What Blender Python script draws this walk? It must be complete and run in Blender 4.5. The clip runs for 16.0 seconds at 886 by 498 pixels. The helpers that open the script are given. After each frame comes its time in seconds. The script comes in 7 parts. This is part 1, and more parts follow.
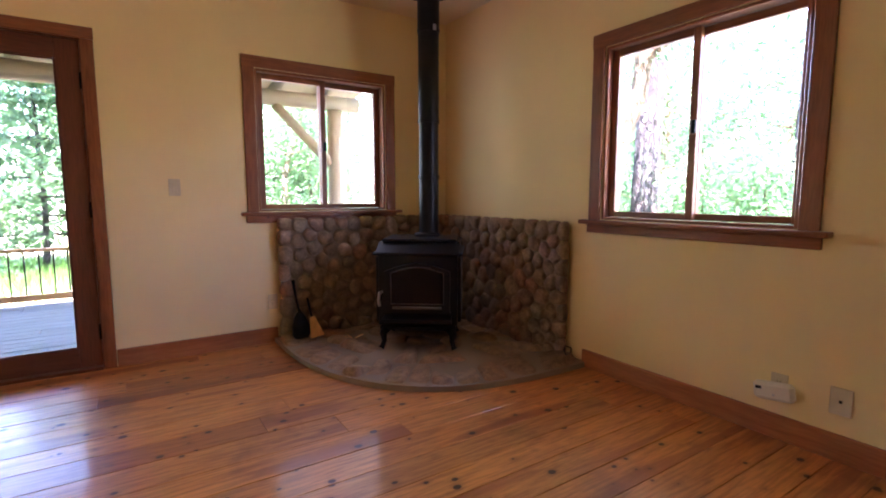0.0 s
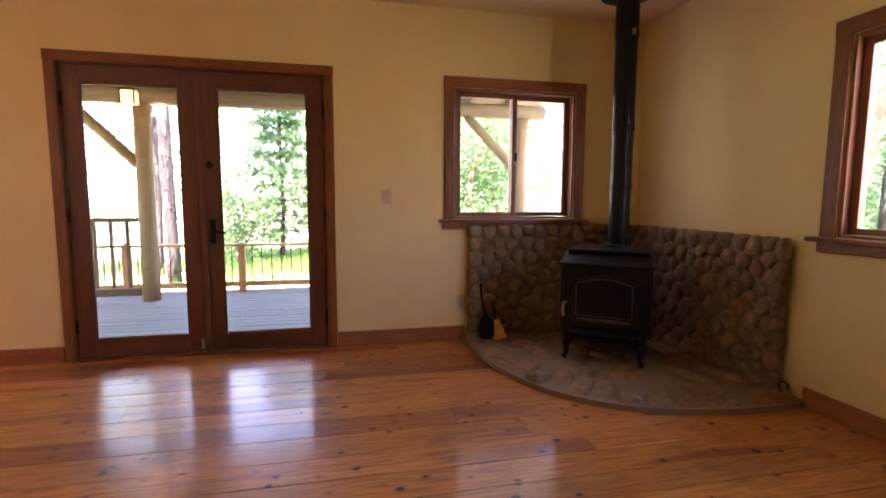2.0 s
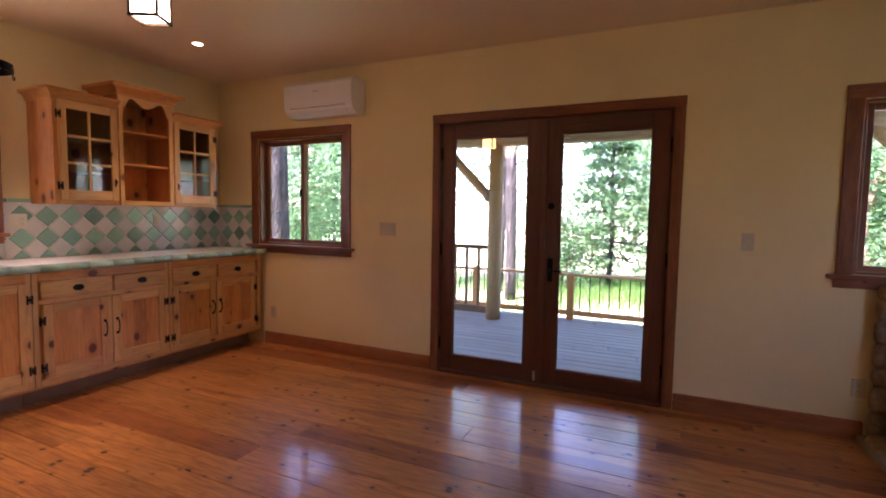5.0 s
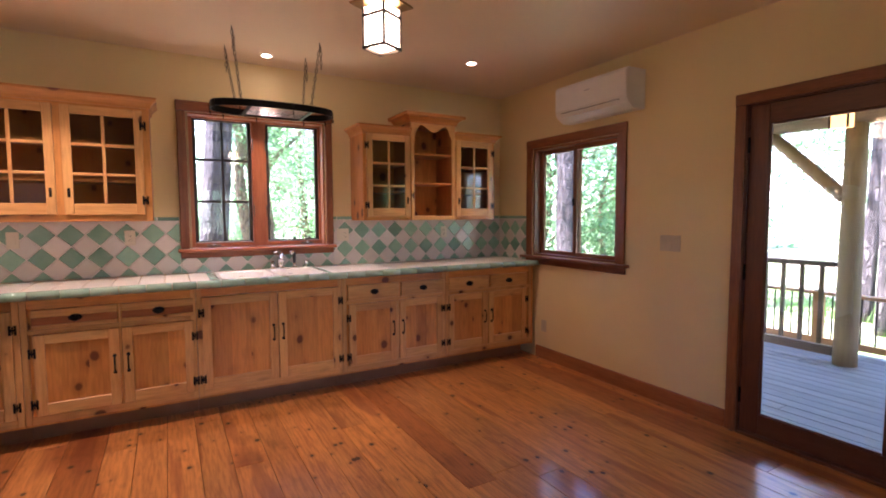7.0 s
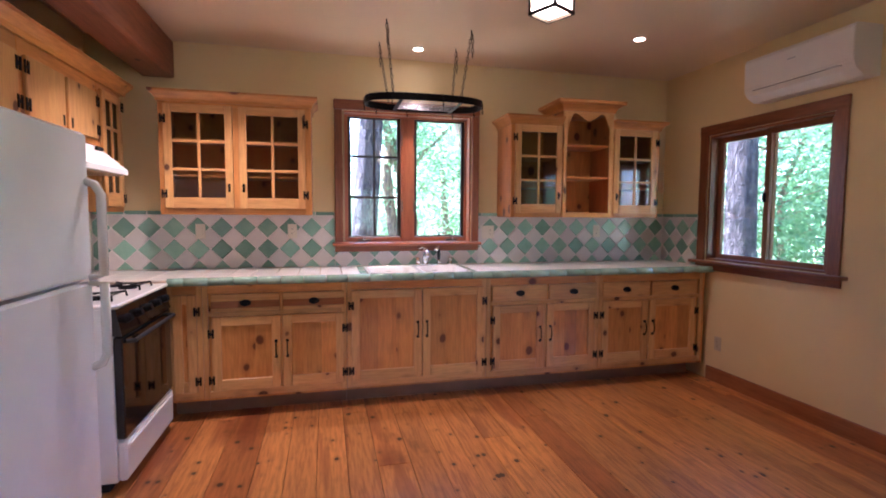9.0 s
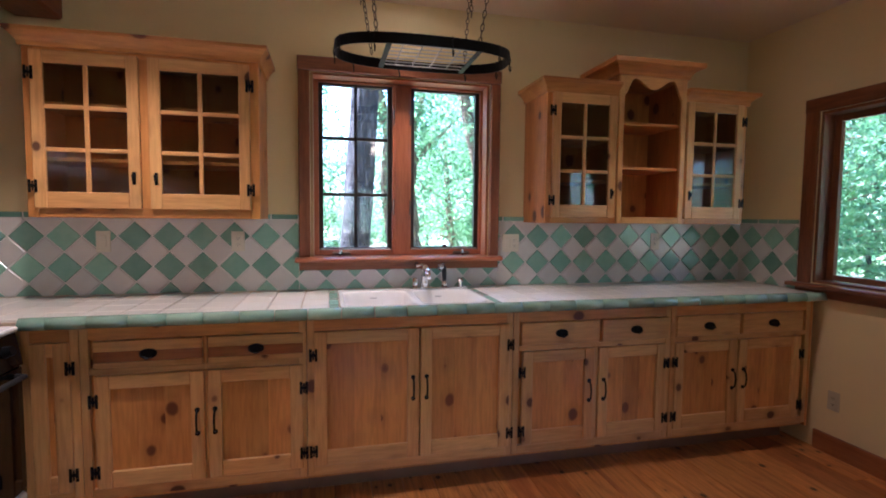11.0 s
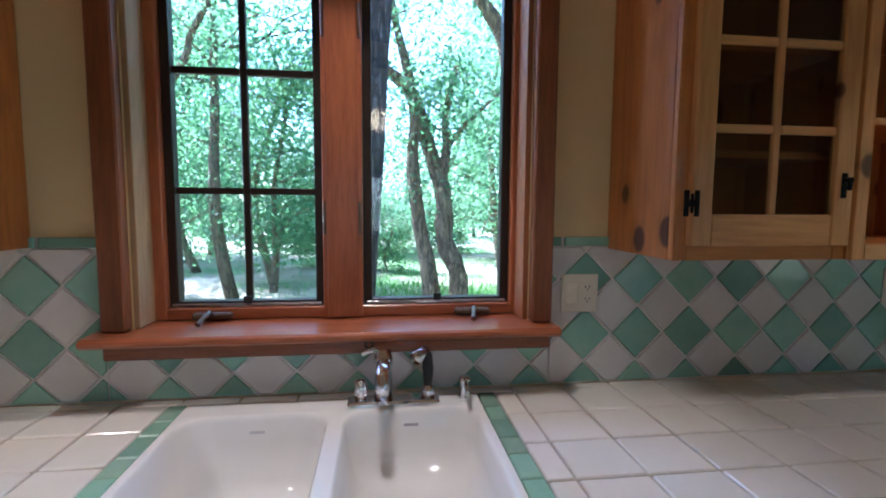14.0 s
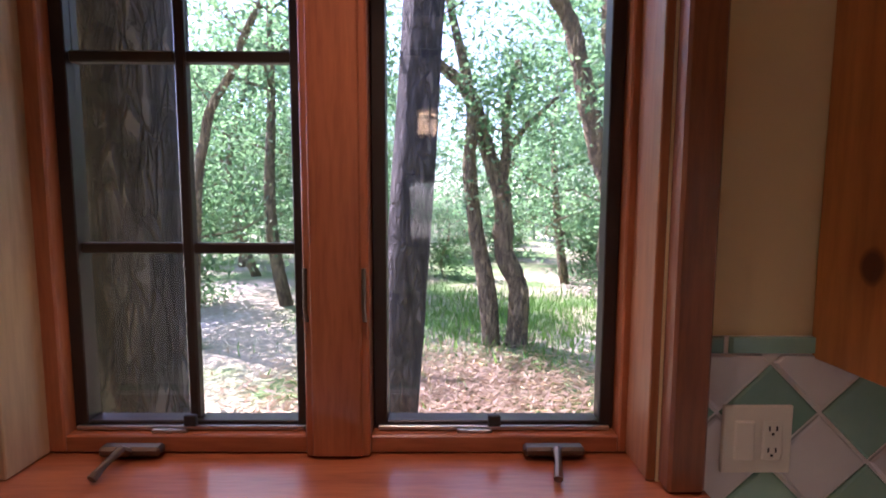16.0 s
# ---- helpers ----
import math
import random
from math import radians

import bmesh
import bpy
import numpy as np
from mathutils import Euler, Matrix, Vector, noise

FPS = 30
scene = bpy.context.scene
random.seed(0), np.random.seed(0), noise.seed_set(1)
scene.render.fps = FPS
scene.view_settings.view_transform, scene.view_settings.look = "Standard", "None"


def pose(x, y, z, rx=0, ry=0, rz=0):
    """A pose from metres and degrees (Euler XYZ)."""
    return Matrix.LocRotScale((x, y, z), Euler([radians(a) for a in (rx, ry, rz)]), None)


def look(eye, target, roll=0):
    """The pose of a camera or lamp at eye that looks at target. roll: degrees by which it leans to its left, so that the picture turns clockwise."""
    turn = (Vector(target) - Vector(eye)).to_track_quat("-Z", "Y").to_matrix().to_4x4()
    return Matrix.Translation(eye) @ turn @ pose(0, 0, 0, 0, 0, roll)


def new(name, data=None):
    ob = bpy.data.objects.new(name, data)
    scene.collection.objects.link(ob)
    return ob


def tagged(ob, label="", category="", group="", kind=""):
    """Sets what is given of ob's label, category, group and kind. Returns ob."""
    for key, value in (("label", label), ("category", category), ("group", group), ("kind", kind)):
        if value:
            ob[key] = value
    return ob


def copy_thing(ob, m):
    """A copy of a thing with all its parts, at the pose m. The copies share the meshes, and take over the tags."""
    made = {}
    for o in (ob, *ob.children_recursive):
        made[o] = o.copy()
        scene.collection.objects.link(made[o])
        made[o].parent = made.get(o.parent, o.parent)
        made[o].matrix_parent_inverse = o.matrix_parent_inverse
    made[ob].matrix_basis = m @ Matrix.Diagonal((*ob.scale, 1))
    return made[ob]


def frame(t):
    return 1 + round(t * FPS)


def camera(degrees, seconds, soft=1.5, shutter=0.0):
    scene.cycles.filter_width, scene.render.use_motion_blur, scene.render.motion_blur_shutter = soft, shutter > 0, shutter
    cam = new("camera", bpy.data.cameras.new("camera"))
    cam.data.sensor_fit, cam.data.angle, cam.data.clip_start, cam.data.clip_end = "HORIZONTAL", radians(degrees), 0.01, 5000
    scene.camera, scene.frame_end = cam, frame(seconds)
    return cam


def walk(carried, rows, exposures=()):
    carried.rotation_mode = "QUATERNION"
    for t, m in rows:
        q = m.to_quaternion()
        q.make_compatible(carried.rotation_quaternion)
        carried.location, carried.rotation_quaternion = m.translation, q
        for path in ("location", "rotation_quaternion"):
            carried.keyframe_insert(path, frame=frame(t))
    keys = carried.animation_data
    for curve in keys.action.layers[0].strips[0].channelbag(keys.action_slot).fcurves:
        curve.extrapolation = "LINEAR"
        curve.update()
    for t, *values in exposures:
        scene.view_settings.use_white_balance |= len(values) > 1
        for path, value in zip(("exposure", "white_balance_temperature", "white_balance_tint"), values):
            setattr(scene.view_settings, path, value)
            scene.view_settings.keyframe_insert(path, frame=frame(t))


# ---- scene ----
cam = camera(85.1, 16.0, soft=1.9)
PATH = [
    (0, (4.57, -3.82, 1.14), (5.653, -2.153, 0.920), -0.0),
    (0.5, (4.534, -3.835, 1.149), (5.497, -2.096, 0.931), 0.2),
    (1, (4.502, -3.846, 1.157), (5.307, -2.027, 0.944), 0.1),
    (1.5, (4.48, -3.854, 1.169), (5.092, -1.961, 0.96), 0.2),
    (2, (4.46, -3.867, 1.189), (4.886, -1.925, 0.979), 0.3),
    (2.5, (4.447, -3.883, 1.198), (4.707, -1.911, 0.995), 0.5),
    (3, (4.426, -3.893, 1.232), (4.527, -1.904, 1.042), 0.7),
    (3.5, (4.413, -3.895, 1.237), (4.326, -1.902, 1.095), 0.8),
    (3.7, (4.408, -3.89, 1.228), (4.235, -1.903, 1.117), 1.0),
    (5.8, (4.348, -3.41, 1.393), (3.072, -1.878, 1.238), -0.2),
    (6, (4.36, -3.317, 1.39), (2.98, -1.876, 1.244), -0.4),
    (6.5, (4.35, -3.229, 1.41), (2.768, -2.014, 1.27), -0.3),
    (7, (4.34, -3.192, 1.418), (2.606, -2.205, 1.279), -0.2),
    (7.5, (4.339, -3.183, 1.406), (2.494, -2.423, 1.274), -0.1),
    (8, (4.322, -3.188, 1.401), (2.418, -2.589, 1.269), 0.0),
    (8.5, (4.246, -3.192, 1.392), (2.317, -2.681, 1.257), 0.2),
    (9, (4.067, -3.182, 1.39), (2.128, -2.711, 1.25), 0.3),
    (9.2, (3.972, -3.18, 1.398), (2.033, -2.714, 1.255), 0.2),
    (11.3, (2.783, -2.86, 1.407), (0.841, -2.402, 1.277), 0.6),
    (11.5, (2.671, -2.805, 1.421), (0.731, -2.337, 1.288), 0.5),
    (12, (2.403, -2.679, 1.429), (0.464, -2.206, 1.299), 0.5),
    (12.5, (2.113, -2.606, 1.433), (0.174, -2.134, 1.301), 0.6),
    (13, (1.855, -2.522, 1.457), (-0.09, -2.078, 1.314), 0.6),
    (13.5, (1.599, -2.422, 1.497), (-0.361, -2.061, 1.331), 0.4),
    (14, (1.376, -2.38, 1.502), (-0.599, -2.125, 1.321), 0.4),
    (14.5, (1.188, -2.375, 1.517), (-0.798, -2.206, 1.357), 0.6),
    (15, (1.004, -2.371, 1.566), (-0.985, -2.28, 1.377), 0.4),
    (15.5, (0.859, -2.339, 1.6), (-1.133, -2.29, 1.42), 0.2),
    (16, (0.766, -2.309, 1.621), (-1.226, -2.295, 1.438), 0.2),
]
EXPOSURE = [(0.0, 5.0, 6000, 44), (1.0, 4.95, 7000, 48), (1.5, 4.9, 7600, 51), (2.0, 4.7, 7100, 46), (2.6, 4.4, 6700, 45), (3.0, 4.15, 6350, 50), (3.5, 3.95, 6250, 48), (6.0, 4.1, 6150, 46), (7.0, 4.17, 5850, 41), (7.5, 4.17, 5450, 33), (8.0, 4.25, 4950, 32), (9.0, 4.22, 5120, 38),
            (11.5, 3.55, 4950, 23), (12.5, 3.5, 4950, 20), (13.0, 3.45, 4900, 21), (13.5, 3.25, 4800, 18), (14.5, 2.9, 4750, 18), (15.0, 2.8, 5080, 29), (15.5, 2.65, 5600, 47), (16.0, 2.6, 5850, 48)]
walk(cam, [(t, look(eye, target, roll)) for t, eye, target, roll in PATH], EXPOSURE)

# ---- light ----
world = bpy.data.worlds.new("sky")
scene.world = world
world.use_nodes = True
wn = world.node_tree
sky = wn.nodes.new("ShaderNodeTexSky")
sky.sky_type = "NISHITA"
sky.sun_disc = False
sky.sun_elevation = radians(58)
sky.sun_rotation = radians(211)
wn.nodes["Background"].inputs["Strength"].default_value = 0.15
wn.links.new(sky.outputs[0], wn.nodes["Background"].inputs[0])

sun_data = bpy.data.lights.new("sun", "SUN")
sun_data.energy, sun_data.angle, sun_data.color = 4.5, radians(0.6), (1.0, 0.97, 0.92)
sun = new("sun", sun_data)
sun.matrix_world = look((-12, -20, 38), (0, 0, 0))



# added area lamps in the window openings beside the hearth, boosting the sky's light
for at, turn in (((5.93, 0.12, 1.55), 0), ((7.20, -2.325, 1.55), -90)):
    al = bpy.data.lights.new("window_fill_lamp", "AREA")
    al.shape, al.size, al.size_y, al.energy, al.color = "RECTANGLE", 0.95, 0.95, 0.22, (0.80, 0.90, 1.0)
    new("window_fill_lamp", al).matrix_world = pose(*at, -90, 0, turn)


# ---- materials ----
def mat(name, rough=0.6, metal=0.0):
    m = bpy.data.materials.new(name)
    m.use_nodes = True
    n = m.node_tree.nodes
    b = n["Principled BSDF"]
    b.inputs["Roughness"].default_value, b.inputs["Metallic"].default_value = rough, metal
    return m, m.node_tree, b


def node(nt, kind, **sets):
    n = nt.nodes.new(kind)
    for k, v in sets.items():
        n.inputs[k].default_value = v
    return n


def coords(nt, scale=(1, 1, 1), shuffle=0.0):
    """Object coordinates, stretched, and shifted piece by piece."""
    tc = nt.nodes.new("ShaderNodeTexCoord")
    mp = nt.nodes.new("ShaderNodeMapping")
    mp.inputs["Scale"].default_value = scale
    nt.links.new(tc.outputs["Object"], mp.inputs["Vector"])
    if shuffle:
        oi = nt.nodes.new("ShaderNodeObjectInfo")
        mul = nt.nodes.new("ShaderNodeMath")
        mul.operation = "MULTIPLY"
        mul.inputs[1].default_value = shuffle
        nt.links.new(oi.outputs["Random"], mul.inputs[0])
        nt.links.new(mul.outputs[0], mp.inputs["Location"])
    return mp.outputs[0]


def ramp(nt, fac, *stops):
    r = nt.nodes.new("ShaderNodeValToRGB")
    e = r.color_ramp.elements
    while len(e) < len(stops):
        e.new(0.5)
    for el, (p, c) in zip(e, stops):
        el.position = p
        el.color = (*c, 1) if len(c) == 3 else c
    nt.links.new(fac, r.inputs[0])
    return r.outputs[0]


def noise_tex(nt, vec, scale, detail=4.0, rough=0.55, distortion=0.0):
    n = node(nt, "ShaderNodeTexNoise", Scale=scale, Detail=detail, Roughness=rough, Distortion=distortion)
    nt.links.new(vec, n.inputs["Vector"])
    return n.outputs["Fac"]


def mix(nt, fac, a, b, mode="MIX"):
    m = nt.nodes.new("ShaderNodeMix")
    m.data_type, m.blend_type = "RGBA", mode
    for sock, v in ((m.inputs[0], fac), (m.inputs[6], a), (m.inputs[7], b)):
        if hasattr(v, "is_linked"):
            nt.links.new(v, sock)
        else:
            sock.default_value = v if isinstance(v, (int, float)) else (*v, 1)
    return m.outputs[2]


def bump(nt, b, height, strength=0.3, dist=0.01):
    bm_ = node(nt, "ShaderNodeBump", Strength=strength, Distance=dist)
    nt.links.new(height, bm_.inputs["Height"])
    nt.links.new(bm_.outputs[0], b.inputs["Normal"])


def wood(name, axis, light, dark, knot=(0.05, 0.018, 0.008), knots=0.0, rough=0.45, coat=0.0, streak=9.0, vary=0.25, knot_scale=5.0, coat_rough=0.16, heart=None):
    """Boards whose grain runs along axis (0, 1, 2)."""
    m, nt, b = mat(name, rough)
    s = [1.0, 1.0, 1.0]
    s[axis] = 0.09
    v = coords(nt, s, 31.0)
    grain = noise_tex(nt, v, streak, 5, 0.6, 0.6)
    fine = noise_tex(nt, v, streak * 9, 3, 0.6)
    col = ramp(nt, grain, (0.3, dark), (0.62, light))
    col = mix(nt, 0.5 if heart else 0.3, col, ramp(nt, fine, (0.35, tuple(c * 0.6 for c in dark)), (0.6, light)))
    if heart:
        s3 = [1.0, 1.0, 1.0]
        s3[axis] = 0.11
        band = noise_tex(nt, coords(nt, s3, 53.0), 5.5, 3, 0.45)
        col = mix(nt, ramp(nt, band, (0.585, (0, 0, 0)), (0.62, (0.5,) * 3), (0.70, (0.85,) * 3)), col, heart)
        worn = noise_tex(nt, coords(nt), 1.7, 5, 0.6)
        col = mix(nt, 1.0, col, ramp(nt, worn, (0.32, (0.72, 0.66, 0.6)), (0.42, (1, 1, 1)), (0.7, (1.1, 1.08, 1.05))), "MULTIPLY")
    oi = nt.nodes.new("ShaderNodeObjectInfo")
    if heart:
        tone = ramp(nt, oi.outputs["Random"], (0.0, (0.66, 0.52, 0.46)), (0.05, (0.70, 0.58, 0.52)), (0.09, (1 - vary * 0.6,) * 3), (0.5, (1, 0.96, 0.92)), (1.0, (1 + vary * 0.4, 1 + vary * 0.3, 1.0)))
    else:
        tone = ramp(nt, oi.outputs["Random"], (0.0, (1 - vary,) * 3), (0.5, (1, 0.96, 0.92)), (1.0, (1 + vary * 0.4, 1 + vary * 0.3, 1.0)))
    col = mix(nt, 1.0, col, tone, "MULTIPLY")
    if knots:
        s2 = [1.0, 1.0, 1.0]
        s2[axis] = 0.78
        kv = coords(nt, s2, 17.0)
        warp = noise_tex(nt, kv, 14, 2)
        vor = node(nt, "ShaderNodeTexVoronoi", Scale=knot_scale, Randomness=1.0)
        nt.links.new(kv, vor.inputs["Vector"])
        add = nt.nodes.new("ShaderNodeMath")
        add.operation = "MULTIPLY_ADD"
        nt.links.new(warp, add.inputs[0])
        add.inputs[1].default_value = 0.09
        size = nt.nodes.new("ShaderNodeMath")
        size.operation = "MULTIPLY_ADD"
        chan = nt.nodes.new("ShaderNodeSeparateColor")
        nt.links.new(vor.outputs["Color"], chan.inputs[0])
        nt.links.new(chan.outputs[0], size.inputs[0])
        size.inputs[1].default_value = 0.14
        nt.links.new(vor.outputs["Distance"], size.inputs[2])
        nt.links.new(size.outputs[0], add.inputs[2])
        hole = ramp(nt, add.outputs[0], (knots * 0.8, (0.95, 0.95, 0.95)), (knots * 0.92, (0.6, 0.6, 0.6)), (knots, (0.22, 0.22, 0.22)), (knots * 1.8, (0, 0, 0)))
        col = mix(nt, hole, col, knot)
    nt.links.new(col, b.inputs["Base Color"])
    b.inputs["Coat Weight"].default_value = coat
    b.inputs["Coat Roughness"].default_value = coat_rough
    bump(nt, b, fine, 0.12, 0.004)
    return m


def painted(name, colour, rough=0.85, spread=0.05, relief=0.12, scale=60):
    m, nt, b = mat(name, rough)
    v = coords(nt)
    big = noise_tex(nt, v, 1.3, 4)
    small = noise_tex(nt, v, scale, 4)
    c = mix(nt, 1.0, colour, ramp(nt, big, (0.3, (1 - spread,) * 3), (0.7, (1, 1, 1))), "MULTIPLY")
    nt.links.new(c, b.inputs["Base Color"])
    bump(nt, b, small, relief, 0.004)
    return m


def plain(name, colour, rough=0.5, metal=0.0, relief=0.05, scale=90, blotch=0.14):
    m, nt, b = mat(name, rough, metal)
    v = coords(nt)
    n = noise_tex(nt, v, scale, 3)
    c = mix(nt, 1.0, colour, ramp(nt, noise_tex(nt, v, 9, 4), (0.3, (1 - blotch,) * 3), (0.7, (1.0 + blotch * 0.4,) * 3)), "MULTIPLY")
    nt.links.new(c, b.inputs["Base Color"])
    if relief:
        bump(nt, b, n, relief, 0.003)
    return m


def glazed(name, a, b_, rough=0.22, coat=0.5, low=0.72, high=1.13):
    """Hand-glazed tile: uneven colour from piece to piece and within each."""
    m, nt, b = mat(name, rough)
    v = coords(nt, (1, 1, 1), 11.0)
    oi = nt.nodes.new("ShaderNodeObjectInfo")
    c = mix(nt, noise_tex(nt, v, 14, 4), a, b_)
    c = mix(nt, 1.0, c, ramp(nt, oi.outputs["Random"], (0, (low, low + 0.03, low + 0.02)), (1, (high, high, high - 0.02))), "MULTIPLY")
    nt.links.new(c, b.inputs["Base Color"])
    b.inputs["Coat Weight"].default_value = coat
    b.inputs["Coat Roughness"].default_value = 0.08
    bump(nt, b, noise_tex(nt, v, 22, 3), 0.25, 0.004)
    return m


def rock(name, stops, rough=0.8):
    m, nt, b = mat(name, rough)
    v = coords(nt, (1, 1, 1), 23.0)
    oi = nt.nodes.new("ShaderNodeObjectInfo")
    base = ramp(nt, oi.outputs["Random"], *stops)
    c = mix(nt, 1.0, base, ramp(nt, noise_tex(nt, v, 18, 6, 0.65), (0.3, (0.55,) * 3), (0.7, (1.25,) * 3)), "MULTIPLY")
    c = mix(nt, 1.0, c, ramp(nt, noise_tex(nt, v, 120, 3), (0.35, (0.8,) * 3), (0.65, (1.1,) * 3)), "MULTIPLY")
    nt.links.new(c, b.inputs["Base Color"])
    bump(nt, b, noise_tex(nt, v, 45, 5), 0.4, 0.01)
    return m


def glass(name, tint=(1, 1, 1), gloss=1.0):
    m = bpy.data.materials.new(name)
    m.use_nodes = True
    nt = m.node_tree
    nt.nodes.remove(nt.nodes["Principled BSDF"])
    out = nt.nodes["Material Output"]
    tr = node(nt, "ShaderNodeBsdfTransparent", Color=(*tint, 1))
    gl = node(nt, "ShaderNodeBsdfGlossy", Roughness=0.02)
    lw = node(nt, "ShaderNodeLayerWeight", Blend=0.5)
    pw = nt.nodes.new("ShaderNodeMath")
    pw.operation = "POWER"
    pw.inputs[1].default_value = 5.0
    ma = nt.nodes.new("ShaderNodeMath")
    ma.operation = "MULTIPLY_ADD"
    ma.inputs[1].default_value, ma.inputs[2].default_value = 0.9 * gloss, 0.04 * gloss
    mx = nt.nodes.new("ShaderNodeMixShader")
    nt.links.new(lw.outputs["Facing"], pw.inputs[0])
    nt.links.new(pw.outputs[0], ma.inputs[0])
    nt.links.new(ma.outputs[0], mx.inputs[0])
    nt.links.new(tr.outputs[0], mx.inputs[1])
    nt.links.new(gl.outputs[0], mx.inputs[2])
    nt.links.new(mx.outputs[0], out.inputs[0])
    return m


def glowing(name, colour, strength):
    m, nt, b = mat(name, 0.5)
    v = coords(nt)
    c = mix(nt, noise_tex(nt, v, 25, 3), colour, tuple(x * 0.8 for x in colour))
    nt.links.new(c, b.inputs["Base Color"])
    nt.links.new(c, b.inputs["Emission Color"])
    b.inputs["Emission Strength"].default_value = strength
    return m


def bark(name, a, b_, scale=19.0):
    m, nt, b = mat(name, 0.95)
    v = coords(nt, (1, 1, 0.26), 13.0)
    vor = node(nt, "ShaderNodeTexVoronoi", Scale=scale)
    vor.feature = "DISTANCE_TO_EDGE"
    warp = nt.nodes.new("ShaderNodeVectorMath")
    warp.operation = "MULTIPLY_ADD"
    wnz = node(nt, "ShaderNodeTexNoise", Scale=7.0, Detail=4.0)
    nt.links.new(v, wnz.inputs["Vector"])
    nt.links.new(wnz.outputs["Color"], warp.inputs[0])
    warp.inputs[1].default_value = (0.14, 0.14, 0.14)
    nt.links.new(v, warp.inputs[2])
    nt.links.new(warp.outputs[0], vor.inputs["Vector"])
    ridge = node(nt, "ShaderNodeTexNoise", Scale=scale * 0.75, Detail=6.0, Roughness=0.62, Distortion=0.8)
    nt.links.new(coords(nt, (1, 1, 0.24), 13.0), ridge.inputs["Vector"])
    cracks = ramp(nt, vor.outputs["Distance"], (0.0, (0.25,) * 3), (0.12, (1, 1, 1)))
    plates = mix(nt, 1.0, ramp(nt, ridge.outputs["Fac"], (0.40, (0, 0, 0)), (0.56, (1, 1, 1))), cracks, "MULTIPLY")
    c = mix(nt, plates, tuple(x * 0.35 for x in a), mix(nt, noise_tex(nt, v, 20, 5), a, b_))
    nt.links.new(c, b.inputs["Base Color"])
    bump(nt, b, plates, 1.0, 0.05)
    return m


def leafy(name, a, b_):
    m, nt, b = mat(name, 0.55)
    geo = nt.nodes.new("ShaderNodeNewGeometry")
    c = ramp(nt, geo.outputs["Random Per Island"], (0, a), (1, b_))
    nt.links.new(c, b.inputs["Base Color"])
    tl = nt.nodes.new("ShaderNodeBsdfTranslucent")
    nt.links.new(mix(nt, 1.0, c, (1.5, 1.6, 1.2), "MULTIPLY"), tl.inputs["Color"])
    mx = node(nt, "ShaderNodeMixShader", Fac=0.65)
    nt.links.new(b.outputs[0], mx.inputs[1])
    nt.links.new(tl.outputs[0], mx.inputs[2])
    nt.links.new(mx.outputs[0], nt.nodes["Material Output"].inputs[0])
    return m


WALL = painted("cream_plaster", (0.86, 0.69, 0.345), 0.75, 0.07, 0.15)
CEIL = painted("ceiling_plaster", (0.80, 0.63, 0.41), 0.45, 0.06, 0.06, 30)
OUTWALL = painted("exterior_wall", (0.32, 0.22, 0.14), 0.9)
FLOORW = wood("pine_floor", 0, (0.68, 0.29, 0.072), (0.42, 0.148, 0.034), heart=(0.27, 0.07, 0.02), knot=(0.035, 0.012, 0.006), knots=0.235, rough=0.42, coat=0.42, streak=7, vary=0.24, knot_scale=10.5, coat_rough=0.13)
GAP = plain("floor_gap", (0.05, 0.02, 0.01), 0.9)
TRIM = [wood(f"fir_trim_{'xyz'[a]}", a, (0.30, 0.105, 0.035), (0.15, 0.045, 0.016), knots=0.09, rough=0.38, coat=0.2, streak=12, vary=0.15) for a in range(3)]
RED = [wood(f"red_fir_{'xyz'[a]}", a, (0.46, 0.145, 0.05), (0.29, 0.075, 0.025), knots=0.06, rough=0.33, coat=0.3, streak=14, vary=0.1) for a in range(3)]
DOORW = [wood(f"door_fir_{'xyz'[a]}", a, (0.16, 0.05, 0.022), (0.085, 0.026, 0.012), knots=0.0, rough=0.4, coat=0.2, streak=12, vary=0.1) for a in range(3)]
BASEB = [wood(f"baseboard_fir_{'xyz'[a]}", a, (0.42, 0.16, 0.055), (0.27, 0.09, 0.03), knots=0.07, rough=0.4, coat=0.15, streak=10, vary=0.08) for a in range(3)]
PINE = [wood(f"knotty_pine_{'xyz'[a]}", a, (0.74, 0.335, 0.075), (0.55, 0.20, 0.04), knots=0.29, rough=0.38, coat=0.25, streak=8, vary=0.2, knot_scale=7.0, knot=(0.13, 0.03, 0.01)) for a in range(3)]
PALE = [wood(f"pale_pine_{'xyz'[a]}", a, (0.78, 0.445, 0.15), (0.64, 0.305, 0.088), knots=0.26, rough=0.38, coat=0.25, streak=8, vary=0.12, knot_scale=7.0, knot=(0.09, 0.025, 0.01)) for a in range(3)]
# pale jamb wood with the window's light put into its colour
LITP = wood("lit_jamb_pine", 2, (0.48, 0.32, 0.16), (0.40, 0.245, 0.11), rough=0.5, streak=10, vary=0.05)
HEARTP = wood("red_heart_pine", 1, (0.50, 0.185, 0.05), (0.34, 0.105, 0.028), knots=0.2, rough=0.38, coat=0.25, streak=8, vary=0.15, knot_scale=7.0)
# darker, redder knotty pine: the shade on cupboard sides is in its colour
SIDEP = wood("reddish_shaded_pine", 2, (0.60, 0.235, 0.05), (0.42, 0.14, 0.03), knots=0.29, rough=0.4, coat=0.2, streak=8, vary=0.12, knot_scale=7.0, knot=(0.07, 0.018, 0.008))
BEAMW = wood("dark_beam", 0, (0.30, 0.11, 0.045), (0.16, 0.05, 0.02), knots=0.15, rough=0.5, streak=6)
